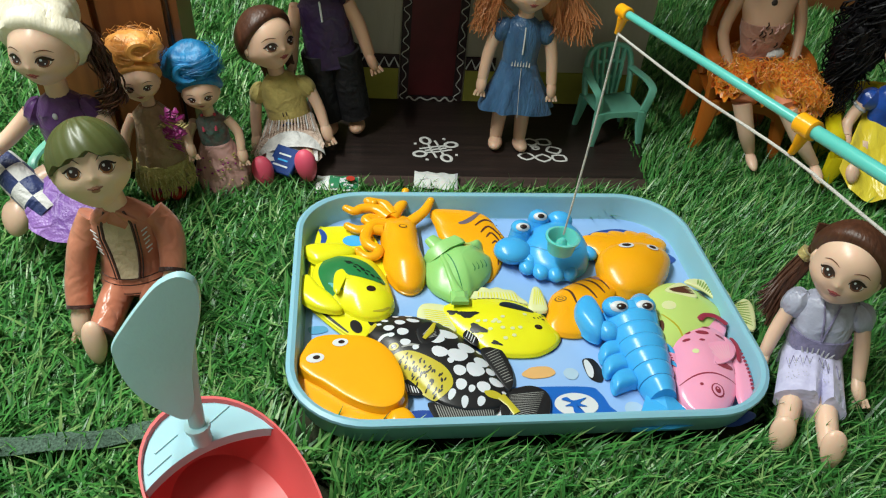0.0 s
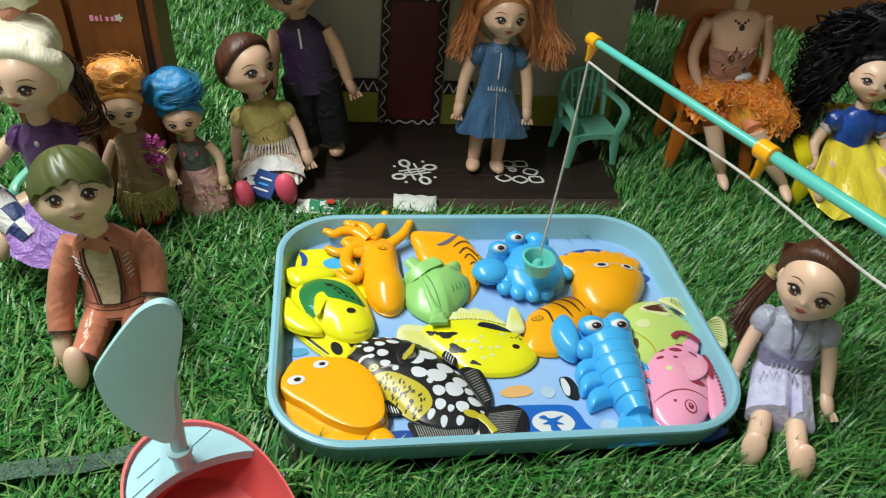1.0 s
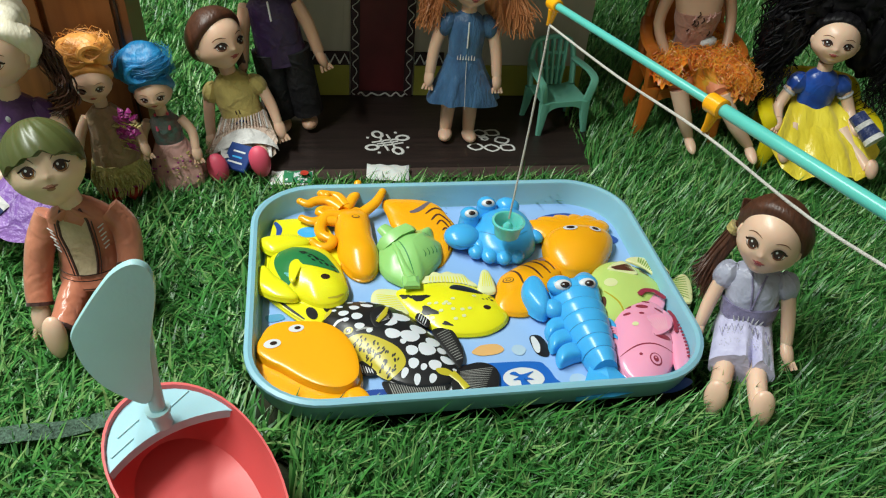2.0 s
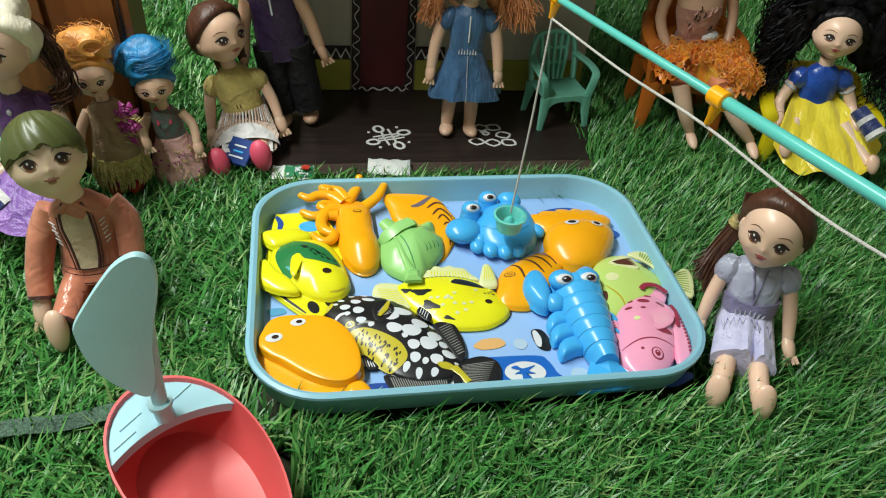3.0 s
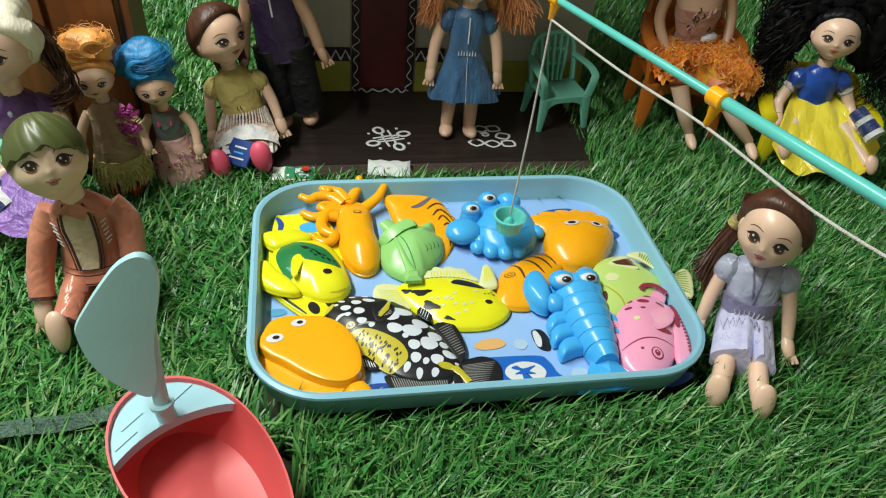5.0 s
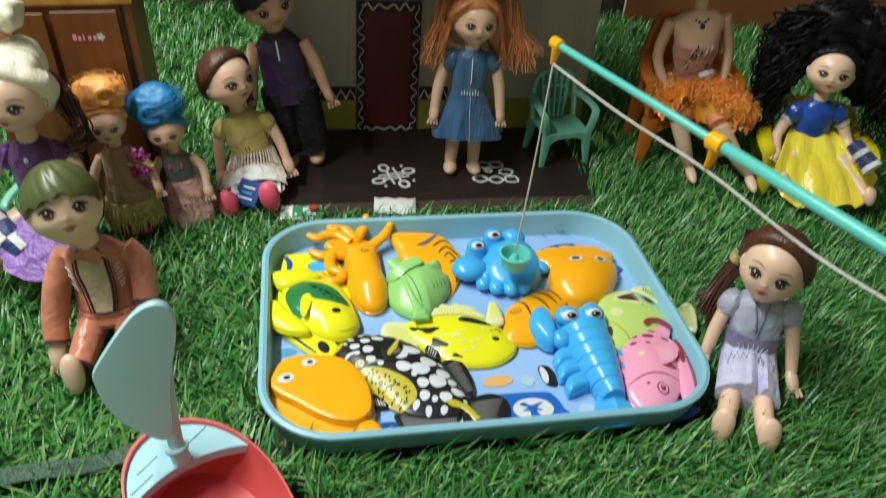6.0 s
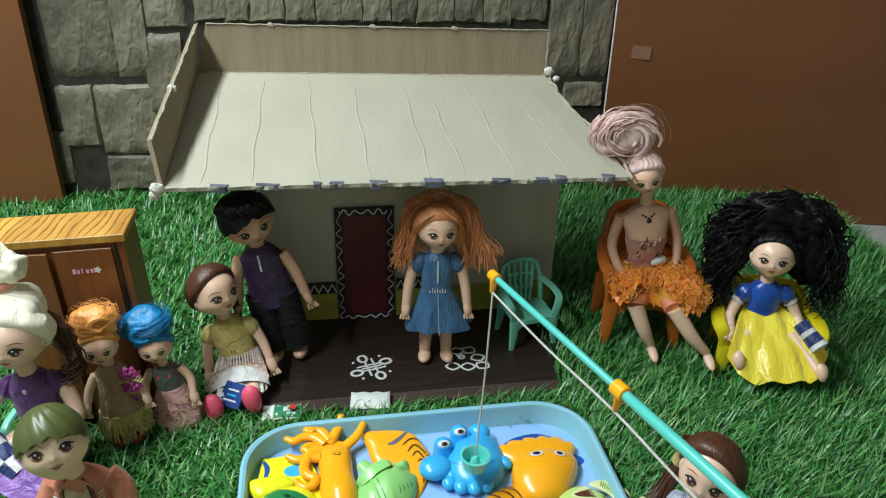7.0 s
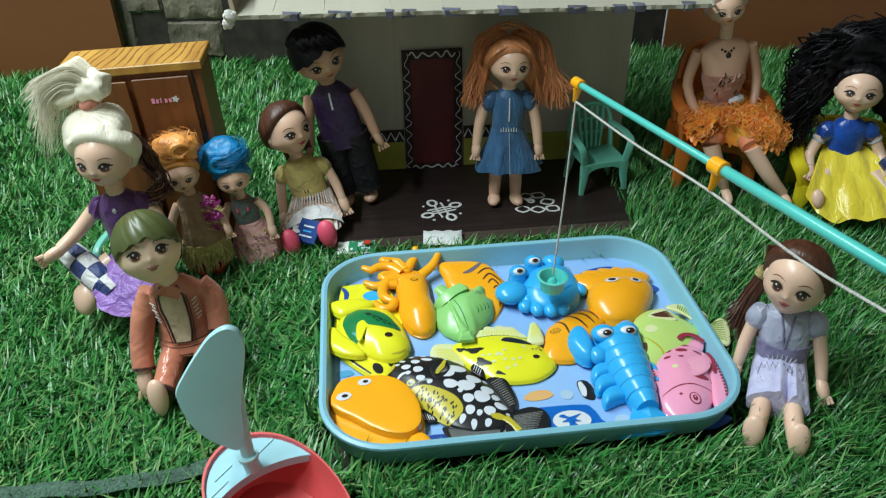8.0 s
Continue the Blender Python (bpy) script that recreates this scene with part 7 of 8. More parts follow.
    part("patch", g, root, "mustard yellow painted patch with dark dashes")
    g = Geo()
    g.tube([(-0.0075, 0.0085, 0.0142), (-0.0035, 0.0140, 0.0146), (-0.0010, 0.0200, 0.0138)], [0.0010, 0.0016, 0.0008], M_MUSTARD, 8, 0.3)
    part("fin_mark", g, root, "mustard painted stroke")
    g = Geo()
    pf.patch(g, [(20, -24), (25, -23.5), (29, -26), (28, -28), (22, -27)], M_MUSTARD, (25, -25.6), 0.4)
    g.tube([(0.028, -0.0262, 0.0062), (0.032, -0.031, 0.0046), (0.0345, -0.036, 0.0042)], [0.0022, 0.0016, 0.0020], M_MUSTARD, 8, 0.3)
    part("tail_mark", g, root, "mustard painted mark at the tail root")
    g = Geo()
    pf.decal(g, -23, 6, 2.6, 2.2, M_MUSTARD, lift=0.4)
    pf.decal(g, -23, 6, 1.5, 1.3, M_EYE_DARK, lift=0.6)
    pf.decal(g, -23.3, 6.3, 0.5, 0.5, M_WHITE, lift=0.75, n=8)
    part("eye", g, root)


for make in (flounder, yellow_fish, squid, striped_ray, puffer, crab, octopus, spotted_fish, clownfish, lime_fish, pink_fish, lobster, triggerfish):
    make()


# ---- prints on the tray sheet ----
def flat_print(name, ctrl, mat, x, y, lift=0.0, label=""):
    """A flat printed shape on the tray's sheet (mm, world plan)."""
    g = Geo()
    g.fan([p / 1000 for p in spline([(a, b, 0) for a, b in ctrl], 5)], mat, (0, 0, 0))
    inv = TRAY.matrix_basis.inverted()
    return part(name, g, TRAY, label, inv @ pose(x / 1000, y / 1000, 0.0044 + lift))


M_BROWN_PRINT = plastic("brown_print", (0.16, 0.10, 0.08), 0.4)
M_ORANGE_PRINT = plastic("pale_orange_print", (0.72, 0.42, 0.16), 0.4)
M_BUBBLE = plastic("bubble_print", (0.42, 0.58, 0.72), 0.3)
flat_print("whale_print", [(-24, 3), (-13, 7), (-3, 2), (10, -4), (30, -7), (56, -5), (72, 3), (64, -10), (40, -14), (14, -11), (-6, -9), (-17, -9), (-12, -3)], M_NAVY, -1, 281)
flat_print("whale_print", [(-20, -4), (-8, 6), (10, 9), (24, 2), (26, -6), (10, -2), (-6, -4)], M_NAVY, 121, 371)
flat_print("whale_print", [(-6, 4), (2, 5), (6, -1), (-1, -5)], M_NAVY, 152, 350)
flat_print("whale_print", [(-14, -2), (-2, 3), (12, 5), (16, 1), (2, -5)], M_NAVY, 142, 225)
flat_print("fish_print", [(-9, 0), (-7, 3), (-4, 1), (2, 4), (8, 2), (9, -1), (4, -4), (-3, -3), (-7, -3)], M_BROWN_PRINT, 24, 261)
flat_print("fish_print", [(-9, -1), (-6, 2), (-2, 4), (6, 4), (9, 0), (5, -3), (-3, -4), (-7, -3)], M_ORANGE_PRINT, 53, 257)
flat_print("fish_print", [(-12, 2), (-9, 0), (-12, -3), (-7, -3), (-2, -5), (6, -4), (10, 0), (6, 4), (-2, 5), (-7, 3)], M_ORANGE_PRINT, -3, 252)
for k in (-6, 1, 7):
    flat_print("fish_stripe", [(k - 0.8, 4), (k + 0.8, 4), (k + 0.8, -4), (k - 0.8, -4)], M_WHITE, -3, 252, 0.0003)
flat_print("fish_print", [(-9, 0), (-10, 3), (-5, 4), (4, 3), (9, 0), (4, -3), (-5, -4), (-10, -3)], M_NAVY, -4, 230)
flat_print("fish_print", [(-6, 6), (4, 6), (7, -1), (0, -6), (-6, -3)], M_ORANGE_PRINT, 9, 299)
flat_print("fish_print", [(-4, 7), (2, 8), (5, 0), (3, -8), (-3, -5)], M_BLACK, 82, 258)
flat_print("fish_stripe", [(-1.5, 5), (0.8, 6), (2.4, 0), (0.8, -6), (-1.5, -4)], M_WHITE, 80, 259, 0.0003)
flat_print("fish_print", [(-5, 2), (3, 3), (5, -1), (-3, -3)], plastic("teal_print", (0.08, 0.32, 0.55), 0.4), -60, 289)
for x, y, r in ((70, 256, 4), (9, 262, 3), (97, 232, 5), (-18, 262, 3), (2, 240, 3)):
    flat_print("bubble_print", [(r * math.cos(a), r * math.sin(a)) for a in (0, 1, 2, 3, 4, 5)], M_BUBBLE, x, y)
M_BANNER = plastic("banner_blue_print", (0.010, 0.13, 0.52), 0.35)
flat_print("banner_print", [(-38, -7), (-37.6, 2), (-34, 8), (-26, 11.6), (0, 12.4), (30, 12), (36, 8), (38.6, 0), (39, -7), (0, -7.4)], M_BANNER, 46, 235, 0.0001)
flat_print("banner_disc", [(11 * math.cos(a), 7.4 * math.sin(a)) for a in (0, 0.8, 1.6, 2.4, 3.2, 4, 4.8, 5.6)], M_WHITE, 68, 235.5, 0.0004)
flat_print("banner_mark", [(-7, 3), (-4, 4.4), (-1, 2.2), (6, 4), (2, 0.6), (5, -1.6), (0, -1.8), (3, -5.6), (-2, -5.4), (-2.4, -1.6), (-6, -1.2), (-2.6, 1)], M_BANNER, 68, 235.5, 0.0008)
for k, (w, h) in enumerate(((1.9, 2.2), (1.9, 2.2), (1.7, 3.0), (0.6, 2.6), (0.6, 3.2), (0.6, 3.2), (1.7, 2.2), (2.6, 3.0))):
    x = (17.5, 22.6, 27.8, 31.8, 34.6, 37.2, 41.2, 48.4)[k]
    flat_print("banner_bar", [(-w, h), (w, h), (w, -h), (-w, -h)], M_WHITE, x, 231.2, 0.0004)


# ---- fishing rod ----
def rod():
    tip, way = Vector((0.0825, 0.333, 0.166)), Vector((0.031, -0.113, 0.006)).normalized()
    root = thing("fishing_rod", pose(*tip), "toy fishing rod in aqua plastic with orange line guides", "fishing rod")
    at = lambda d, z=0.0: way * d + Vector((0, 0, z))
    for d0, d1, r in ((0.0, 0.122, 0.0018), (0.118, 0.236, 0.0025), (0.232, 0.360, 0.0031)):
        g = Geo()
        g.tube([at(d0), at(d0 + 0.001), at(d1 - 0.001), at(d1)], [r * 0.8, r, r, r * 0.8], M_AQUA, 20)
        part("rod_section", g, root)
    for d, r, k in ((0.0, 0.0031, 0.85), (0.120, 0.0038, 0.9), (0.234, 0.0044, 1.0)):
        g = Geo()
        g.tube([at(d - 0.0045 * k), at(d - 0.004 * k), at(d + 0.004 * k), at(d + 0.0045 * k)], [r * 0.85, r, r, r * 0.85], M_ORANGE, 20)
        g.tube([at(d, -0.003 * k), at(d - 0.001, -0.009 * k), at(d - 0.002, -0.013 * k)], [0.0032 * k, 0.0022 * k, 0.0017 * k], M_ORANGE, 10, 0.7)
        part("line_guide", g, root)
    string = material("white_twine", (0.62, 0.60, 0.56), 0.9, bump=1.0, bump_scale=1500)
    g = Geo()
    cup = Vector((0.0760, 0.330, 0.0340)) - tip
    g.tube(spline([at(-0.001, -0.010), at(-0.001, -0.010).lerp(cup, 0.5) + Vector((0.0006, 0, 0)), cup + Vector((0, 0, 0.004))], 6, False), 0.0006, string, 8)
    g.tube(spline([at(-0.001, -0.011), at(0.06, -0.0135), at(0.118, -0.013), at(0.176, -0.017), at(0.232, -0.015), at(0.30, -0.020), at(0.36, -0.012)], 5, False), 0.0006, string, 8)
    part("line", g, root, "white twisted cotton line")
    g = Geo()
    prof = [(0.0012, 0.0035), (0.0060, 0.0), (0.0074, 0.0006), (0.0086, 0.0085), (0.0098, 0.0090), (0.0100, 0.0105), (0.0086, 0.0108), (0.0078, 0.0098), (0.0068, 0.0022), (0.0034, 0.0016), (0.0030, 0.0070), (0.0012, 0.0090)]
    g.rings([[(cup.x + r * math.cos(a), cup.y + r * math.sin(a), cup.z - 0.008 + z) for a in [2 * math.pi * j / 28 for j in range(28)]] for r, z in prof], M_CUP)
    part("magnet_cup", g, root, "aqua magnet cup")


rod()


# ---- sailing boat toy ----
def boat():
    root = thing("boat_toy", pose(-0.0855, 0.1715, 0.0, 0, 0, -7), "coral red toy boat with a pale blue deck and sail", "toy boat")
    # hull: a pear-shaped bowl, its stern towards the mast
    g = Geo()
    m = Matrix.Rotation(radians(-50), 4, "Z")
    def egg(k, z, wide=0.0295, long=0.0565):
        pts = []
        for j in range(44):
            a = 2 * math.pi * j / 44
            u, w = math.cos(a), math.sin(a)
            pts.append(m @ Vector((k * long * u, k * wide * w * (1.0 - 0.16 * u), z)))
        return pts
    g.rings([egg(k, z) for k, z in ((0.55, -0.004), (0.80, 0.0), (0.92, 0.012), (0.985, 0.026), (1.0, 0.029), (0.995, 0.0312), (0.965, 0.0312), (0.955, 0.029), (0.90, 0.016), (0.76, 0.006), (0.4, 0.004))], M_HULL)
    part("hull", g, root)
    g = Geo()
    top, arc = egg(0.955, 0.0), []
    dk = [p for p in top if (m.inverted() @ p).x < -0.020]
    dk.sort(key=lambda p: math.atan2((m.inverted() @ p).y, -(m.inverted() @ p).x))
    inner = []
    for i in range(len(dk)):
        y = (m.inverted() @ dk[0]).y + ((m.inverted() @ dk[-1]).y - (m.inverted() @ dk[0]).y) * i / (len(dk) - 1)
        inner.append(m @ Vector((-0.021 - 0.010 * (1 - (y / 0.031) ** 2), y, 0)))
    g.rings([[p + Vector((0, 0, z)) for p in row] for row, z in ((dk, 0.024), (dk, 0.0290), (inner, 0.0290), (inner, 0.024), (dk, 0.024))], M_DECK, closed=False)
    deck = part("deck", g, root, "pale blue deck plate", smooth=False)
    for u, w in ((-0.040, -0.012), (-0.032, -0.018), (-0.042, 0.012)):
        g = Geo()
        c = m @ Vector((u, w, 0.0292))
        d = m @ Vector((0.002, -0.0055, 0))
        g.tube([c - d, c + d], 0.0005, M_SAIL, 6)
        part("plank_line", g, deck)
    g = Geo()
    base = Vector((-0.021, 0.0265, 0.029))
    g.tube([base, base + Vector((-0.001, 0, 0.008))], [0.0042, 0.0040], M_SAIL, 16)
    g.tube([base + Vector((-0.001, 0, 0.008)), base + Vector((-0.0012, 0, 0.010))], [0.0052, 0.0052], M_SAIL, 16)
    g.tube([base + Vector((-0.001, 0, 0.010)), base + Vector((-0.0014, 0.0005, 0.026)), base + Vector((-0.0004, 0.001, 0.044)), base + Vector((0.0022, 0.0015, 0.062))], [0.0034, 0.0034, 0.0032, 0.0014], M_SAIL, 14, 0.8)
    part("mast", g, root, "pale blue mast")
    g = Geo()
    ctrl = [(-0.003, 0.010), (-0.0115, 0.0145), (-0.019, 0.021), (-0.0240, 0.030), (-0.0262, 0.041), (-0.0255, 0.049), (-0.0190, 0.0610), (-0.0110, 0.0735), (-0.0040, 0.0825), (0.0030, 0.0865), (0.0080, 0.0840), (0.0095, 0.0770), (0.0082, 0.0660), (0.0050, 0.0520), (0.0025, 0.0370), (0.0012, 0.0200)]
    ring = spline([(x, 0, z) for x, z in ctrl], 4)
    c = sum(ring, Vector()) / len(ring)
    rows = []
    for k, d in ((0.97, -0.0016), (1.0, 0.0), (0.97, 0.0016)):
        rows.append([c + (p - c) * k + Vector((0, d + 6.0 * (p.x - 0.002) ** 2, 0)) for p in ring])
    inn = [[c + (p - c) * k + Vector((0, d + 6.0 * ((c + (p - c) * k).x - 0.002) ** 2, 0)) for p in ring] for k, d in ((0.05, -0.0016), (0.4, -0.0016), (0.75, -0.0016))]
    out = [[c + (p - c) * k + Vector((0, d + 6.0 * ((c + (p - c) * k).x - 0.002) ** 2, 0)) for p in ring] for k, d in ((0.75, 0.0016), (0.4, 0.0016), (0.05, 0.0016))]
    g.rings(inn + rows + out, M_SAIL)
    part("sail", g, root, "curved pale blue sail", m=pose(*(base + Vector((-0.0010, -0.001, 0.005))), 0, 0, 10))


boat()


# ---- plastic chairs ----
def chair_mesh(mat, w, d, seat, high, label, m, arms=True, group="plastic chairs", panel=False):
    root = thing("plastic_chair", m, label, "chair", group)
    g = Geo()
    rows = []
    for i in range(7):
        t = i / 6
        y = -d + 2 * d * t
        rows.append([(w * u, y, seat - 0.0015 * (1 - u * u) + 0.002 * (1 - t) * 0 - 0.002 * max(0, 0.2 - t)) for u in (-1, -0.6, -0.2, 0.2, 0.6, 1)])
    top = rows
    bot = [[(x, y, z - 0.0022) for x, y, z in r] for r in rows]
    ringset = [top[i] + bot[i][::-1] for i in range(7)]
    g.rings(ringset, mat)
    part("seat", g, root)
    for sx in (-1, 1):
        for sy in (-1, 1):
            g = Geo()
            x, y = w * 0.9 * sx, d * 0.9 * sy
            g.tube([(x, y, seat - 0.001), (x * 1.06, y * 1.06, seat * 0.5), (x * 1.16, y * 1.16, 0)], [w * 0.26, w * 0.20, w * 0.13], mat, 8, 0.7)
            part("leg", g, root)
    g = Geo()
    rows = []
    for j in range(13):
        u = -1 + j / 6
        low = seat * (0.84 - 0.40 * u ** 4)
        rows.append([(w * 0.96 * u, -d - 0.0004, seat - 0.0004), (w * 0.96 * u, -d - 0.0006, low), (w * 0.96 * u, -d + 0.0016, low), (w * 0.96 * u, -d + 0.0016, seat - 0.0004)])
    g.rings(rows, mat)
    part("apron", g, root)
    back = d * 1.0
    for sx in (-1, 1):
        g = Geo()
        g.tube(spline([(w * 0.95 * sx, back * 0.85, seat), (w * 0.98 * sx, back * 1.15, (seat + high) / 2), (w * 0.75 * sx, back * 1.35, high * 0.95), (0, back * 1.42, high)], 4, False), w * 0.12, mat, 8, 1.4)
        part("back_post", g, root)
    if panel:
        g = Geo()
        rows = []
        for i in range(9):
            t = i / 8
            half = w * (0.95 - 0.25 * t * t) * (1 if t < 0.95 else 0.8)
            z, y = seat + (high - seat) * t, back * (0.92 + 0.48 * t)
            rows.append([(half * u, y - 0.006 * u * u * t, z) for u in (-1, -0.5, 0, 0.5, 1)] + [(half * u, y + 0.0016 - 0.006 * u * u * t, z) for u in (1, 0.5, 0, -0.5, -1)])
        g.rings(rows, mat)
        part("back_panel", g, root)
    for k in () if panel else (-0.55, -0.28, 0, 0.28, 0.55):
        g = Geo()
        g.tube([(w * k * 0.7, back * 0.92, seat), (w * k, back * 1.2, (seat + high) / 2), (w * k * 1.1, back * 1.38, high * (0.985 - 0.05 * abs(k)))], w * 0.092, mat, 6, 2.0)
        part("slat", g, root)
    for t in () if panel else (0.34, 0.66):
        g = Geo()
        z = seat + (high - seat) * t
        g.tube([(w * 0.62 * u, back * (0.95 + 0.42 * t) + 0.0004, z - 0.05 * w * u * u) for u in (-1, -0.5, 0, 0.5, 1)], w * 0.07, mat, 6, 1.4)
        part("cross_rail", g, root)
    if arms:
        arm = seat + (high - seat) * 0.48
        for sx in (-1, 1):
            g = Geo()
            g.tube(spline([(w * 0.98 * sx, back * 1.1, arm + 0.002), (w * 1.18 * sx, 0, arm + 0.001), (w * 1.20 * sx, -d * 0.75, arm - 0.001), (w * 1.10 * sx, -d * 0.98, arm - 0.006), (w * 0.98 * sx, -d * 0.92, seat)], 5, False), w * 0.18, mat, 8, 0.6)
            part("arm", g, root)
    return root


chair_mesh(M_CHAIR_GREEN, 0.019, 0.018, 0.030, 0.070, "mint green plastic armchair for dolls, empty", pose(0.1555, 0.509, 0.0015, 0, 0, 9) @ Matrix.Diagonal((1.0, 0.9, 0.92, 1)))
chair_mesh(M_CHAIR_GREEN, 0.019, 0.018, 0.036, 0.070, "mint green plastic armchair under the blond doll", pose(-0.203, 0.394, 0.0, 0, 0, -6) @ Matrix.Diagonal((0.82, 0.82, 0.86, 1)))
chair_mesh(M_CHAIR_ORANGE, 0.0295, 0.025, 0.044, 0.110, "translucent orange plastic chair under the fashion doll", pose(0.2545, 0.509, 0.0, 0, 0, -10), panel=True)
chair_mesh(M_CHAIR_YELLOW, 0.033, 0.021, 0.026, 0.062, "bright yellow plastic armchair under the curly doll", pose(0.3430, 0.4510, 0.0, 0, 0, -19))

# ---- stone blocks of the back board ----
STONES = [(-0.306, -0.233, 0.145, 0.262), (-0.233, -0.2, 0.144, 0.262), (-0.196, -0.156, 0.2, 0.262), (-0.204, -0.165, 0.103, 0.192), (-0.307, -0.271, 0.064, 0.134), (-0.267, -0.201, 0.054, 0.135), (-0.324, -0.308, 0.017, 0.08), (-0.266, -0.207, 0.011, 0.048), (0.293, 0.325, 0.142, 0.262), (0.278, 0.323, 0.108, 0.132), (0.254, 0.29, 0.141, 0.262), (-0.142, -0.111, 0.208, 0.262), (-0.108, -0.086, 0.207, 0.262), (-0.083, -0.049, 0.207, 0.262), (-0.044, -0.015, 0.207, 0.262), (-0.012, 0.038, 0.206, 0.262), (0.041, 0.069, 0.206, 0.262), (0.073, 0.098, 0.205, 0.262), (0.101, 0.14, 0.205, 0.262), (0.144, 0.173, 0.205, 0.262), (0.177, 0.206, 0.204, 0.262), (0.205, 0.247, 0.207, 0.262)]
rnd = random.Random(3)
for x0, x1, z0, z1 in STONES:
    g = Geo()
    w, h = (x1 - x0) / 2, (z1 - z0) / 2
    nu, nv = 12, 12
    rows = []
    ph = rnd.uniform(0, 9)
    for i in range(nv + 1):
        v = -1 + 2 * i / nv
        row = []
        for j in range(nu + 1):
            u = -1 + 2 * j / nu
            e = max(abs(u), abs(v))
            wob = 0.0045 * noise.noise(Vector((u * 2 + ph, v * 2, ph)))
            y = -0.0042 * (1 - e ** 12) + 0.0018 * noise.noise(Vector((u * 3, v * 3 + ph, 2 + ph)))
            row.append((u * (w + 0.0042) + wob * abs(v), y if e < 0.99 else 0.003, v * (h + 0.0042) + wob * abs(u)))
        rows.append(row)
    g.rings(rows, M_STONE, closed=False)
    part("stone", g, board, m=pose((x0 + x1) / 2, 0, (z0 + z1) / 2))


# ---- dollhouse details ----
front = [o for o in house.children if o.name.startswith("front_wall")][0]
door = [o for o in house.children if o.name.startswith("door")][0]
M_BORDER = material("dark_plum_border", (0.025, 0.008, 0.012), 0.7, scale=60)
for lo, hi in (((-0.0055, 0.5542, 0.001), (0.0015, 0.5555, 0.1115)), ((0.0380, 0.5542, 0.001), (0.0450, 0.5555, 0.1115)), ((0.0015, 0.5542, 0.1035), (0.0380, 0.5555, 0.1115)), ((0.0015, 0.5542, 0.001), (0.0380, 0.5555, 0.006))):
    g = Geo()
    g.box(lo, hi, M_BORDER)
    part("door_border", g, door, "dark border with a white painted squiggle", smooth=False)


def squiggle(a, b, amp, waves):
    """A painted wavy chalk line from a to b on the front wall."""
    a, b = Vector(a), Vector(b)
    d = (b - a).normalized()
    n = Vector((-d.z, 0, d.x))
    g = Geo()
    steps = waves * 8
    g.tube([a + (b - a) * i / steps + n * amp * (math.sin(2 * math.pi * waves * i / steps) + 0.35 * math.sin(7.3 * i)) for i in range(steps + 1)], 0.0007, M_CHALK, 5, 0.5)
    part("squiggle", g, door, "white painted wavy line")


squiggle((-0.0020, 0.5539, 0.003), (-0.0020, 0.5539, 0.109), 0.0021, 9)
squiggle((0.0415, 0.5539, 0.003), (0.0415, 0.5539, 0.109), 0.0021, 9)
squiggle((0.0005, 0.5539, 0.1075), (0.0390, 0.5539, 0.1075), 0.0021, 4)
squiggle((0.0005, 0.5539, 0.0035), (0.0390, 0.5539, 0.0035), 0.0014, 4)
for x0, x1 in ((-0.076, -0.0065), (0.0465, 0.1895)):
    g = Geo()
    g.box((x0, 0.5553, 0.002), (x1, 0.5570, 0.029), M_OLIVE)
    part("olive_band", g, front, "olive paper band at the foot of the wall", smooth=False)
    x1 = min(x1, 0.070)
    g = Geo()
    g.box((x0, 0.5547, 0.029), (x1, 0.5565, 0.040), M_BORDER)
    band = part("zigzag_band", g, front, "dark zigzag band", smooth=False)
    n = round((x1 - x0) / 0.008)
    for k in range(n):
        c = x0 + (x1 - x0) * (k + 0.5) / n
        g = Geo()
        g.tube([(c - 0.004, 0.5541, 0.0305), (c, 0.5541, 0.0385), (c + 0.004, 0.5541, 0.0305)], 0.0008, M_CHALK, 5, 0.5)
        part("zigzag", g, band)
for x in (-0.012, 0.062, 0.140):
    g = Geo()
    g.tube([(x, 0.5570, 0.048), (x + 0.001, 0.5569, 0.095), (x, 0.5570, 0.146)], 0.0004, M_PAPER_WALL, 5, 0.6)
    part("crease", g, front)
M_INK = material("blue_black_print", (0.045, 0.045, 0.07), 0.7, second=(0.15, 0.15, 0.20), scale=90)
roof = [o for o in house.children if o.name.startswith("roof")][0]
rnd = random.Random(31)
A, B, D = Vector(RF[0]), Vector(RF[1]), Vector(RF[3])
for k in range(12):
    t0 = (k + 0.35 + rnd.uniform(-0.3, 0.3)) / 12.3
    t1 = t0 + rnd.uniform(0.018, 0.044)
    w = rnd.uniform(0.002, 0.006)
    e0, e1 = A.lerp(B, t0), A.lerp(B, t1)
    inn = (D - A).normalized()
    up = Vector((0, 0, 0.0008))
    g = Geo()
    jit = lambda: Vector((rnd.uniform(-0.0015, 0.0015), rnd.uniform(-0.001, 0.001), 0))
    quad = [e0 + up - inn * 0.0015 + jit(), e1 + up - inn * 0.0015 + jit(), e1 + up + inn * w * 0.5 + jit(), e0 + up + inn * w + jit()]
    if k in (0, 7):
        continue
    g.rings([[p - Vector((0, 0, 0.0046)) for p in quad], quad], M_INK)
    part("printed_edge", g, roof, "torn edge with dark blue print", smooth=False)
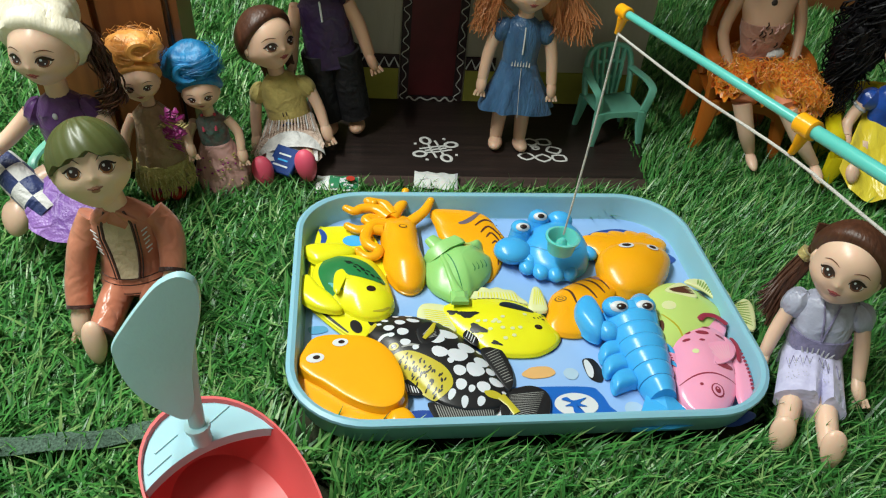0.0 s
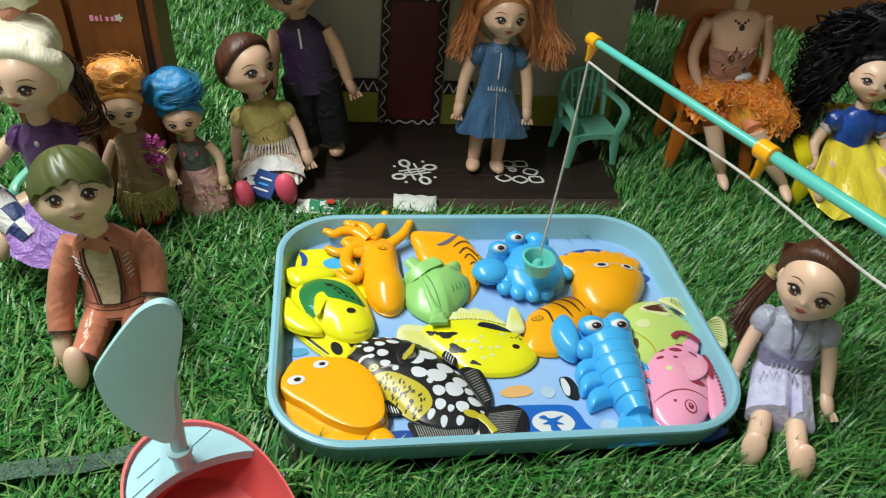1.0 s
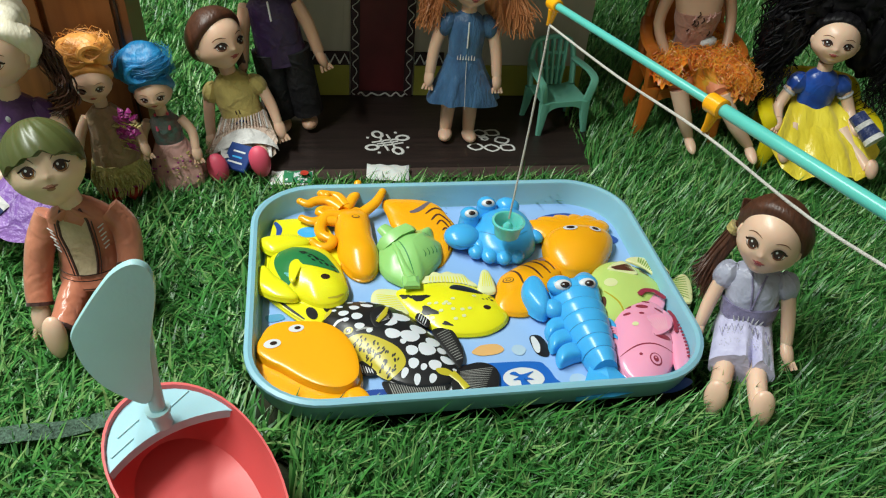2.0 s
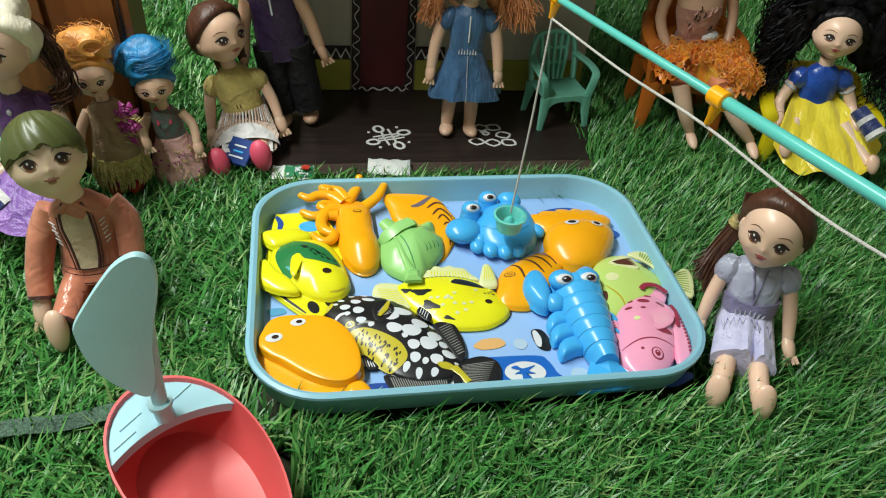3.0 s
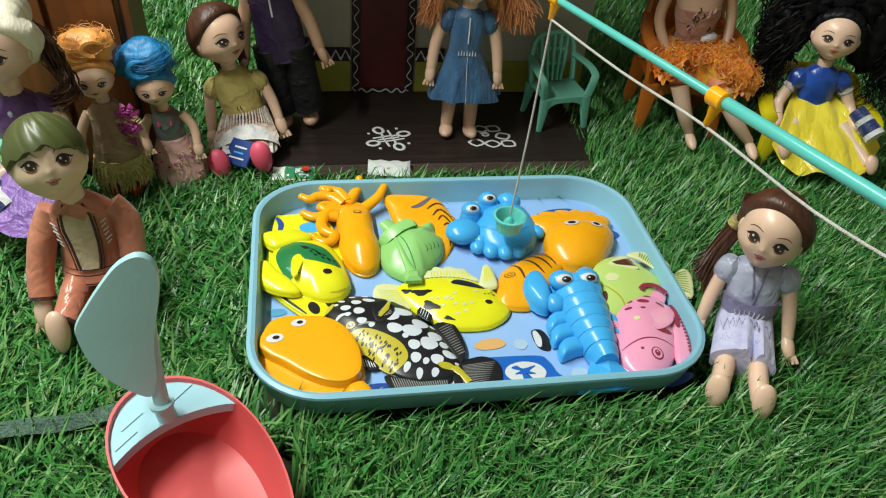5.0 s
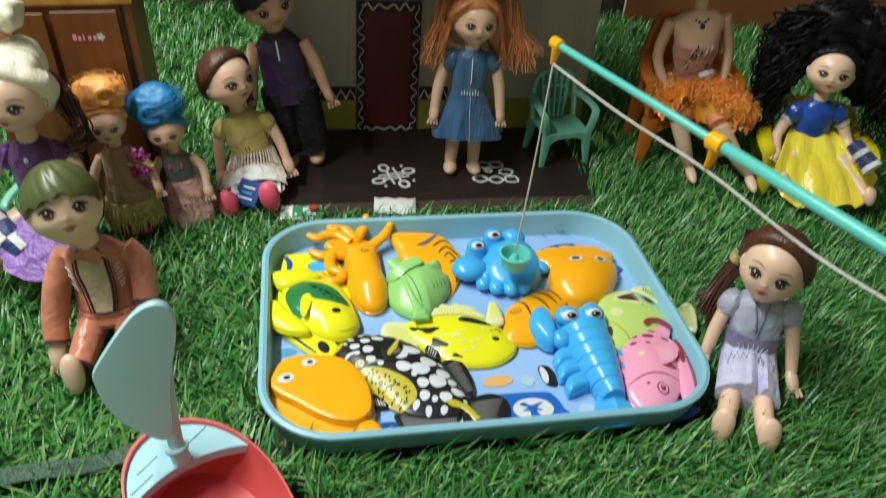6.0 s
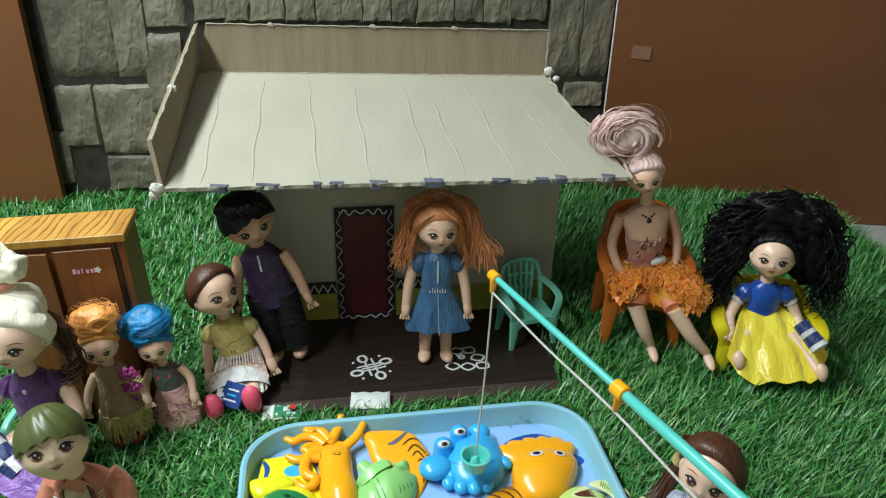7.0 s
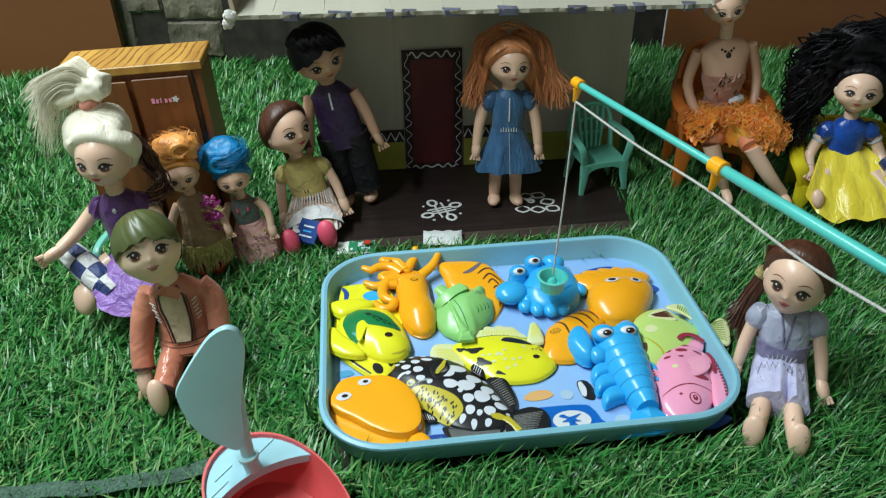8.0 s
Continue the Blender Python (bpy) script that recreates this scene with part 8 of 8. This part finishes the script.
for k in range(26):
    t = (k + rnd.random()) / 26
    e = A.lerp(B, t)
    g = Geo()
    w = rnd.uniform(0.004, 0.009)
    dx = (B - A).normalized() * w
    g.rings([[e - dx + Vector((0, 0, z)), e + Vector((0, -rnd.uniform(0.001, 0.003), z + 0.0004)), e + dx + Vector((0, 0, z)), e + Vector((0, 0.003, z))] for z in (-0.0026, 0.0002)], M_CARD)
    part("torn_fringe", g, roof, smooth=False)
for c, r in (((-0.1235, 0.468, 0.172), 0.006), ((-0.1265, 0.471, 0.166), 0.005), ((0.206, 0.672, 0.192), 0.006), ((0.212, 0.664, 0.187), 0.004), ((-0.122, 0.56, 0.215), 0.004)):
    g = Geo()
    ph = rnd.uniform(0, 9)
    g.ball(c, (r, r * 0.7, r * 0.9), material("torn_paper", (0.72, 0.70, 0.64), 0.9, bump=1.0), (20, 30, 10), 12, 8, warp=lambda p: p * (0.7 + 0.6 * abs(noise.noise(p * 1.7 + Vector((ph, 0, 0))))))
    part("torn_paper", g, roof, "torn white paper tuft")
flap = [o for o in house.children if o.name.startswith("back_flap")][0]
M_TORN = material("torn_card_edge", (0.42, 0.385, 0.31), 0.9, second=(0.30, 0.265, 0.20), scale=160, bump=1.0, bump_scale=600)


def torn_edge(p, q, parent, r, steps, ragged):
    """The frayed paper along a cut edge of card."""
    p, q = Vector(p), Vector(q)
    g = Geo()
    ph = rnd.uniform(0, 50)
    path = [p.lerp(q, i / steps) + Vector((ragged * noise.noise(Vector((0.31 * i, ph, 0))), ragged * noise.noise(Vector((0.31 * i, ph, 5))), 0.6 * ragged * noise.noise(Vector((0.47 * i, ph, 9))))) for i in range(steps + 1)]
    g.tube(path, [r * (0.55 + 0.9 * abs(noise.noise(Vector((0.83 * i, ph, 3))))) for i in range(steps + 1)], M_TORN, 6, 0.8)
    part("torn_edge", g, parent, "frayed pale edge of cut cardboard")


for k, t in enumerate((0.07, 0.17, 0.31, 0.42, 0.55, 0.63, 0.74, 0.86, 0.93)):
    # soft ridges of the board's flutes, from the eaves to the back
    p, q = A.lerp(B, t), D.lerp(Vector(RF[2]), t + 0.012 * math.sin(2.1 * k))
    g = Geo()
    g.tube([p.lerp(q, 0.03 + 0.9 * i / 8) + Vector((0.0012 * math.sin(1.7 * i + k), 0, 0.0002)) for i in range(9)], [0.0003, 0.0007, 0.0009, 0.0006, 0.0008, 0.0009, 0.0006, 0.0005, 0.0002], M_CARD, 6, 0.35)
    part("ridge", g, roof)
torn_edge(RF[1], RF[2], roof, 0.0017, 40, 0.006)
torn_edge(RF[3], RF[2], roof, 0.0014, 90, 0.0012)
torn_edge(RF[0], RF[3], roof, 0.0012, 60, 0.0010)
torn_edge((-0.109, 0.681, 0.239), (0.206, 0.681, 0.229), flap, 0.0011, 80, 0.0012)
torn_edge((0.206, 0.682, 0.229), RF[2], flap, 0.0011, 16, 0.0010)
torn_edge((-0.116, 0.681, 0.239), (-0.125, 0.480, 0.203), [o for o in house.children if o.name.startswith("side_flap")][0], 0.0011, 50, 0.0012)
for k in range(3):
    # torn notches hang over the flap's upper edge
    t = (0.18, 0.47, 0.71)[k]
    c = Vector((-0.109, 0.681, 0.239)).lerp(Vector((0.206, 0.681, 0.229)), t)
    g = Geo()
    g.ball(c, (0.0045, 0.0016, 0.0022), M_CARD, (0, 12, 0), 12, 8, warp=lambda p: p * (0.8 + 0.5 * noise.noise(p * 2 + Vector((t * 9, 0, 0)))))
    part("torn_notch", g, flap, "torn pale edge of the card")

# ---- floor drawings, packets, bags ----


def chalk_line(g, pts, w=0.00095):
    g.tube(pts, w, M_CHALK, 6, 0.3)


def looped_kolam(x, y, size, turn):
    """Four bars woven like a hash, each with a loop at its end, and a dot between the loops."""
    g = Geo()
    for k in range(4):
        c, q = math.cos(math.pi * k / 2), math.sin(math.pi * k / 2)
        at = lambda u, v: (size * (u * c - v * q), size * (u * q + v * c), 0)
        chalk_line(g, [at(-0.62, 0.17), at(0.0, 0.19), at(0.50, 0.16)])
        chalk_line(g, [at(0.72 + 0.25 * math.cos(t), 0.20 + 0.19 * math.sin(t)) for t in [2 * math.pi * j / 16 for j in range(17)]], 0.0012)
        chalk_line(g, [at(0.62, -0.56), at(0.72, -0.60)], 0.0012)
    chalk_line(g, [(-0.45 * size, 0, 0), (0.45 * size, 0, 0)])
    return solid("kolam_drawing", g, pose(x, y, 0.0019, 0, 0, turn), "white looped rangoli drawing on the dark floor sheet", "floor drawing")


def chain_kolam(x, y, turn):
    """A chain of small squares drawn as one line, with a hook inside."""
    g = Geo()
    cells = [(-7.2, 10.5), (2.9, 11.6), (9.4, 0.5), (12.3, -10.5), (0.0, -11.6), (-12.4, -10.5)]
    for i, (cx, cy) in enumerate(cells):
        nx, ny = cells[min(i + 1, 5)]
        px, py = cells[max(i - 1, 0)]
        a0 = math.atan2(ny - py, nx - px)
        chalk_line(g, [((cx + 6.0 * k * math.cos(a0 + t)) / 1000, (cy + 5.0 * k * math.sin(a0 + t)) / 1000, 0) for t, k in [(2 * math.pi * j / 16, 1.0 if j % 4 == 0 else 0.86) for j in range(17)]])
    chalk_line(g, [(0.001 * (-4.5 + (1.0 + 0.22 * j) * math.cos(0.7 * j)), 0.001 * (2.2 + (1.0 + 0.22 * j) * math.sin(0.7 * j)), 0) for j in range(14)])
    return solid("kolam_drawing", g, pose(x, y, 0.0019, 0, 0, turn), "white chain rangoli drawing beside the standing doll", "floor drawing")


looped_kolam(0.0185, 0.479, 0.0185, 14)
chain_kolam(0.0983, 0.4815, -4)

M_PACK = plastic("white_foil", (0.74, 0.76, 0.74), 0.3, bump=0.5, bump_scale=120)
M_PACK_GREEN = plastic("green_foil_print", (0.03, 0.22, 0.10), 0.3)


def packet(x, y, w, d, turn, label, marks):
    root = thing("packet", pose(x, y, 0.001, 4, 0, turn), label, "packet", "small packets")
    g = Geo()
    rows = []
    for i in range(9):
        v = -1 + 2 * i / 8
        rows.append([(w * u, d * v, 0.004 + 0.0025 * (1 - u * u) * (1 - v * v) + 0.0006 * math.sin(9 * u + 5 * v)) for u in [-1 + 2 * j / 10 for j in range(11)]])
    g.rings(rows + [[(a, b, 0.001) for a, b, c in r] for r in rows[::-1]], M_PACK, closed=False)
    part("foil", g, root)
    for name, x0, y0, a, b, mat in marks:
        g = Geo()
        up = lambda px, py: 0.0046 + 0.0025 * (1 - (px / w) ** 2) * (1 - (py / d) ** 2) + 0.0006 * math.sin(9 * px / w + 5 * py / d)
        rows = [[(x0 + a * (-1 + 2 * j / 6), y0 + b * (-1 + 2 * i / 3), up(x0 + a * (-1 + 2 * j / 6), y0 + b * (-1 + 2 * i / 3))) for j in range(7)] for i in range(4)]
        g.rings(rows, mat, closed=False)
        part(name, g, root)


M_RED_PRINT = plastic("red_print", (0.55, 0.05, 0.03), 0.35)
packet(-0.052, 0.4275, 0.0140, 0.0075, -3, "small green and white foil packet by the tray", [("green_panel", 0.004, 0.0, 0.0095, 0.0066, M_PACK_GREEN), ("white_panel", 0.006, 0.0, 0.0045, 0.0045, M_WHITE)])
packet(0.0146, 0.433, 0.0150, 0.0090, -6, "small white foil packet by the tray", [("seal", 0.0138, 0.0, 0.0009, 0.0084, M_SILVER_CUFF), ("crease", -0.0085, -0.002, 0.0028, 0.0003, M_SILVER_CUFF)])
g = Geo()
g.fan([(-0.0435 + 0.0030 * math.cos(a), 0.4275 + 0.0030 * math.sin(a), 0.0090) for a in [2 * math.pi * j / 14 for j in range(14)]], M_RED_PRINT)
dot = part("red_disc", g, [o for o in scene.objects if o.name == "packet"][0])
dot.matrix_parent_inverse = dot.parent.matrix_basis.inverted()

# blue packet in the lap of the mustard doll
root = thing("blue_packet", pose(-0.0875, 0.4405, 0.0135, 38, -4, -35), "small dark blue packet leaning on the seated doll", "packet", "small packets")
g = Geo()
g.box((-0.010, -0.0095, -0.0018), (0.010, 0.0095, 0.0018), plastic("packet_blue", (0.012, 0.045, 0.20), 0.3), 0.0006)
part("foil", g, root)
for k, (w, c) in enumerate(((0.006, M_WHITE), (0.004, M_BLUE), (0.005, M_WHITE))):
    g = Geo()
    g.box((-w, -0.005 + 0.004 * k, 0.0018), (w, -0.0038 + 0.004 * k, 0.0021), c)
    part("print_bar", g, root, smooth=False)
# white cloth under it
g = Geo()
g.rings([[(-0.017 + 0.034 * j / 8, -0.012 + 0.024 * i / 8, 0.002 * math.sin(1.3 * j + i) - 0.010 * (i / 8) ** 2) for j in range(9)] for i in range(9)], M_WHITE_CLOTH, closed=False)
solid("white_cloth", g, pose(-0.083, 0.4525, 0.0185, 30, -4, 1), "white cloth folded over the doll's lap", "cloth")


def checked_roll(p, q, r, name, label, bands):
    """A rolled packet with dark (n) and white (w) bands, wider towards its end."""
    p, q = Vector(p), Vector(q)
    root = thing(name, pose(*p), label, "packet", "small packets")
    for k, c in enumerate(bands):
        g = Geo()
        n = len(bands)
        a, b = (q - p) * (k / n), (q - p) * ((k + 1) / n)
        f = r * (0.84 + 0.16 * k / (n - 1))
        g.tube([a, a.lerp(b, 0.04), a.lerp(b, 0.96), b], [f * 0.97, f, f * 1.02, f * 0.99], M_NAVY_CLOTH if c == "n" else M_WHITE_CLOTH, 18)
        part("band", g, root)


checked_roll((0.349, 0.418, 0.058), (0.357, 0.399, 0.047), 0.0070, "striped_packet", "navy and white cone packet in the curly doll's lap", "nnwnnw")

# strap lying on the turf
g = Geo()
rows = []
for i in range(41):
    t = i / 40
    x, y = -0.30 + 0.187 * t, 0.2135 + 0.014 * t + 0.003 * math.sin(7 * t)
    rows.append([(x, y - 0.005, 0.004 + 0.001 * math.sin(30 * t)), (x, y, 0.0062), (x, y + 0.005, 0.004 + 0.001 * math.sin(30 * t)), (x, y, 0.0025)])
g.rings(rows, material("dark_green_webbing", (0.10, 0.19, 0.13), 0.85, second=(0.025, 0.05, 0.035), scale=900, bump=1.0, bump_scale=900))
solid("webbing_strap", g, pose(0, 0, 0), "dark green woven seam strip across the turf", "strap")

# ---- wardrobe details ----
for x0, x1, ang in ((-0.0905, -0.0500, -4), (-0.0470, -0.0085, 0)):
    g = Geo()
    g.box((0, -0.0028, 0.004), (x1 - x0, -0.0004, 0.146), M_WOOD, 0.0004)
    leaf = part("door", g, ward, "brown wood laminate door", pose(x0, 0, 0, 0, 0, ang), smooth=False)
    if ang == 0:
        for k, (w, h) in enumerate(((0.0022, 0.0036), (0.0018, 0.0026), (0.0009, 0.0036), (0.0018, 0.0026), (0.0018, 0.0026))):
            g = Geo()
            g.box((0.010 + 0.0030 * k, -0.0034, 0.128), (0.010 + 0.0030 * k + w, -0.0029, 0.128 + h), M_PINK)
            part("print_bar", g, leaf, "pale red print mark", smooth=False)
        g = Geo()
        g.fan([(0.0265 + 0.0022 * (1 + 0.3 * math.cos(5 * a)) * math.cos(a), -0.0032, 0.1300 + 0.0022 * (1 + 0.3 * math.cos(5 * a)) * math.sin(a)) for a in [2 * math.pi * j / 20 for j in range(20)]], M_WHITE)
        part("print_mark", g, leaf)
g = Geo()
g.box((-0.0066, -0.0012, 0.002), (-0.0052, 0.0002, 0.148), M_BLACK)
part("gap", g, ward, "dark gap beside the door", smooth=False)

# ---- board trim and tape ----
g = Geo()
g.tube([(0.3245, WY - 0.0300, 0.0), (0.3250, WY - 0.0300, 0.25), (0.3245, WY - 0.0300, 0.60)], 0.0012, M_WHITE_CLOTH, 6)
solid("trim", g, pose(0, 0, 0), "white paper edge of the stone print board", "trim", kind="structure")
g = Geo()
g.box((0, -0.0004, 0), (0.022, 0.0, 0.015), material("clear_tape", (0.30, 0.16, 0.10), 0.25, scale=50))
solid("tape", g, pose(0.345, WY - 0.0395, 0.168, 0, 4, -13), "strip of clear tape on the brown panel", "tape", smooth=False)
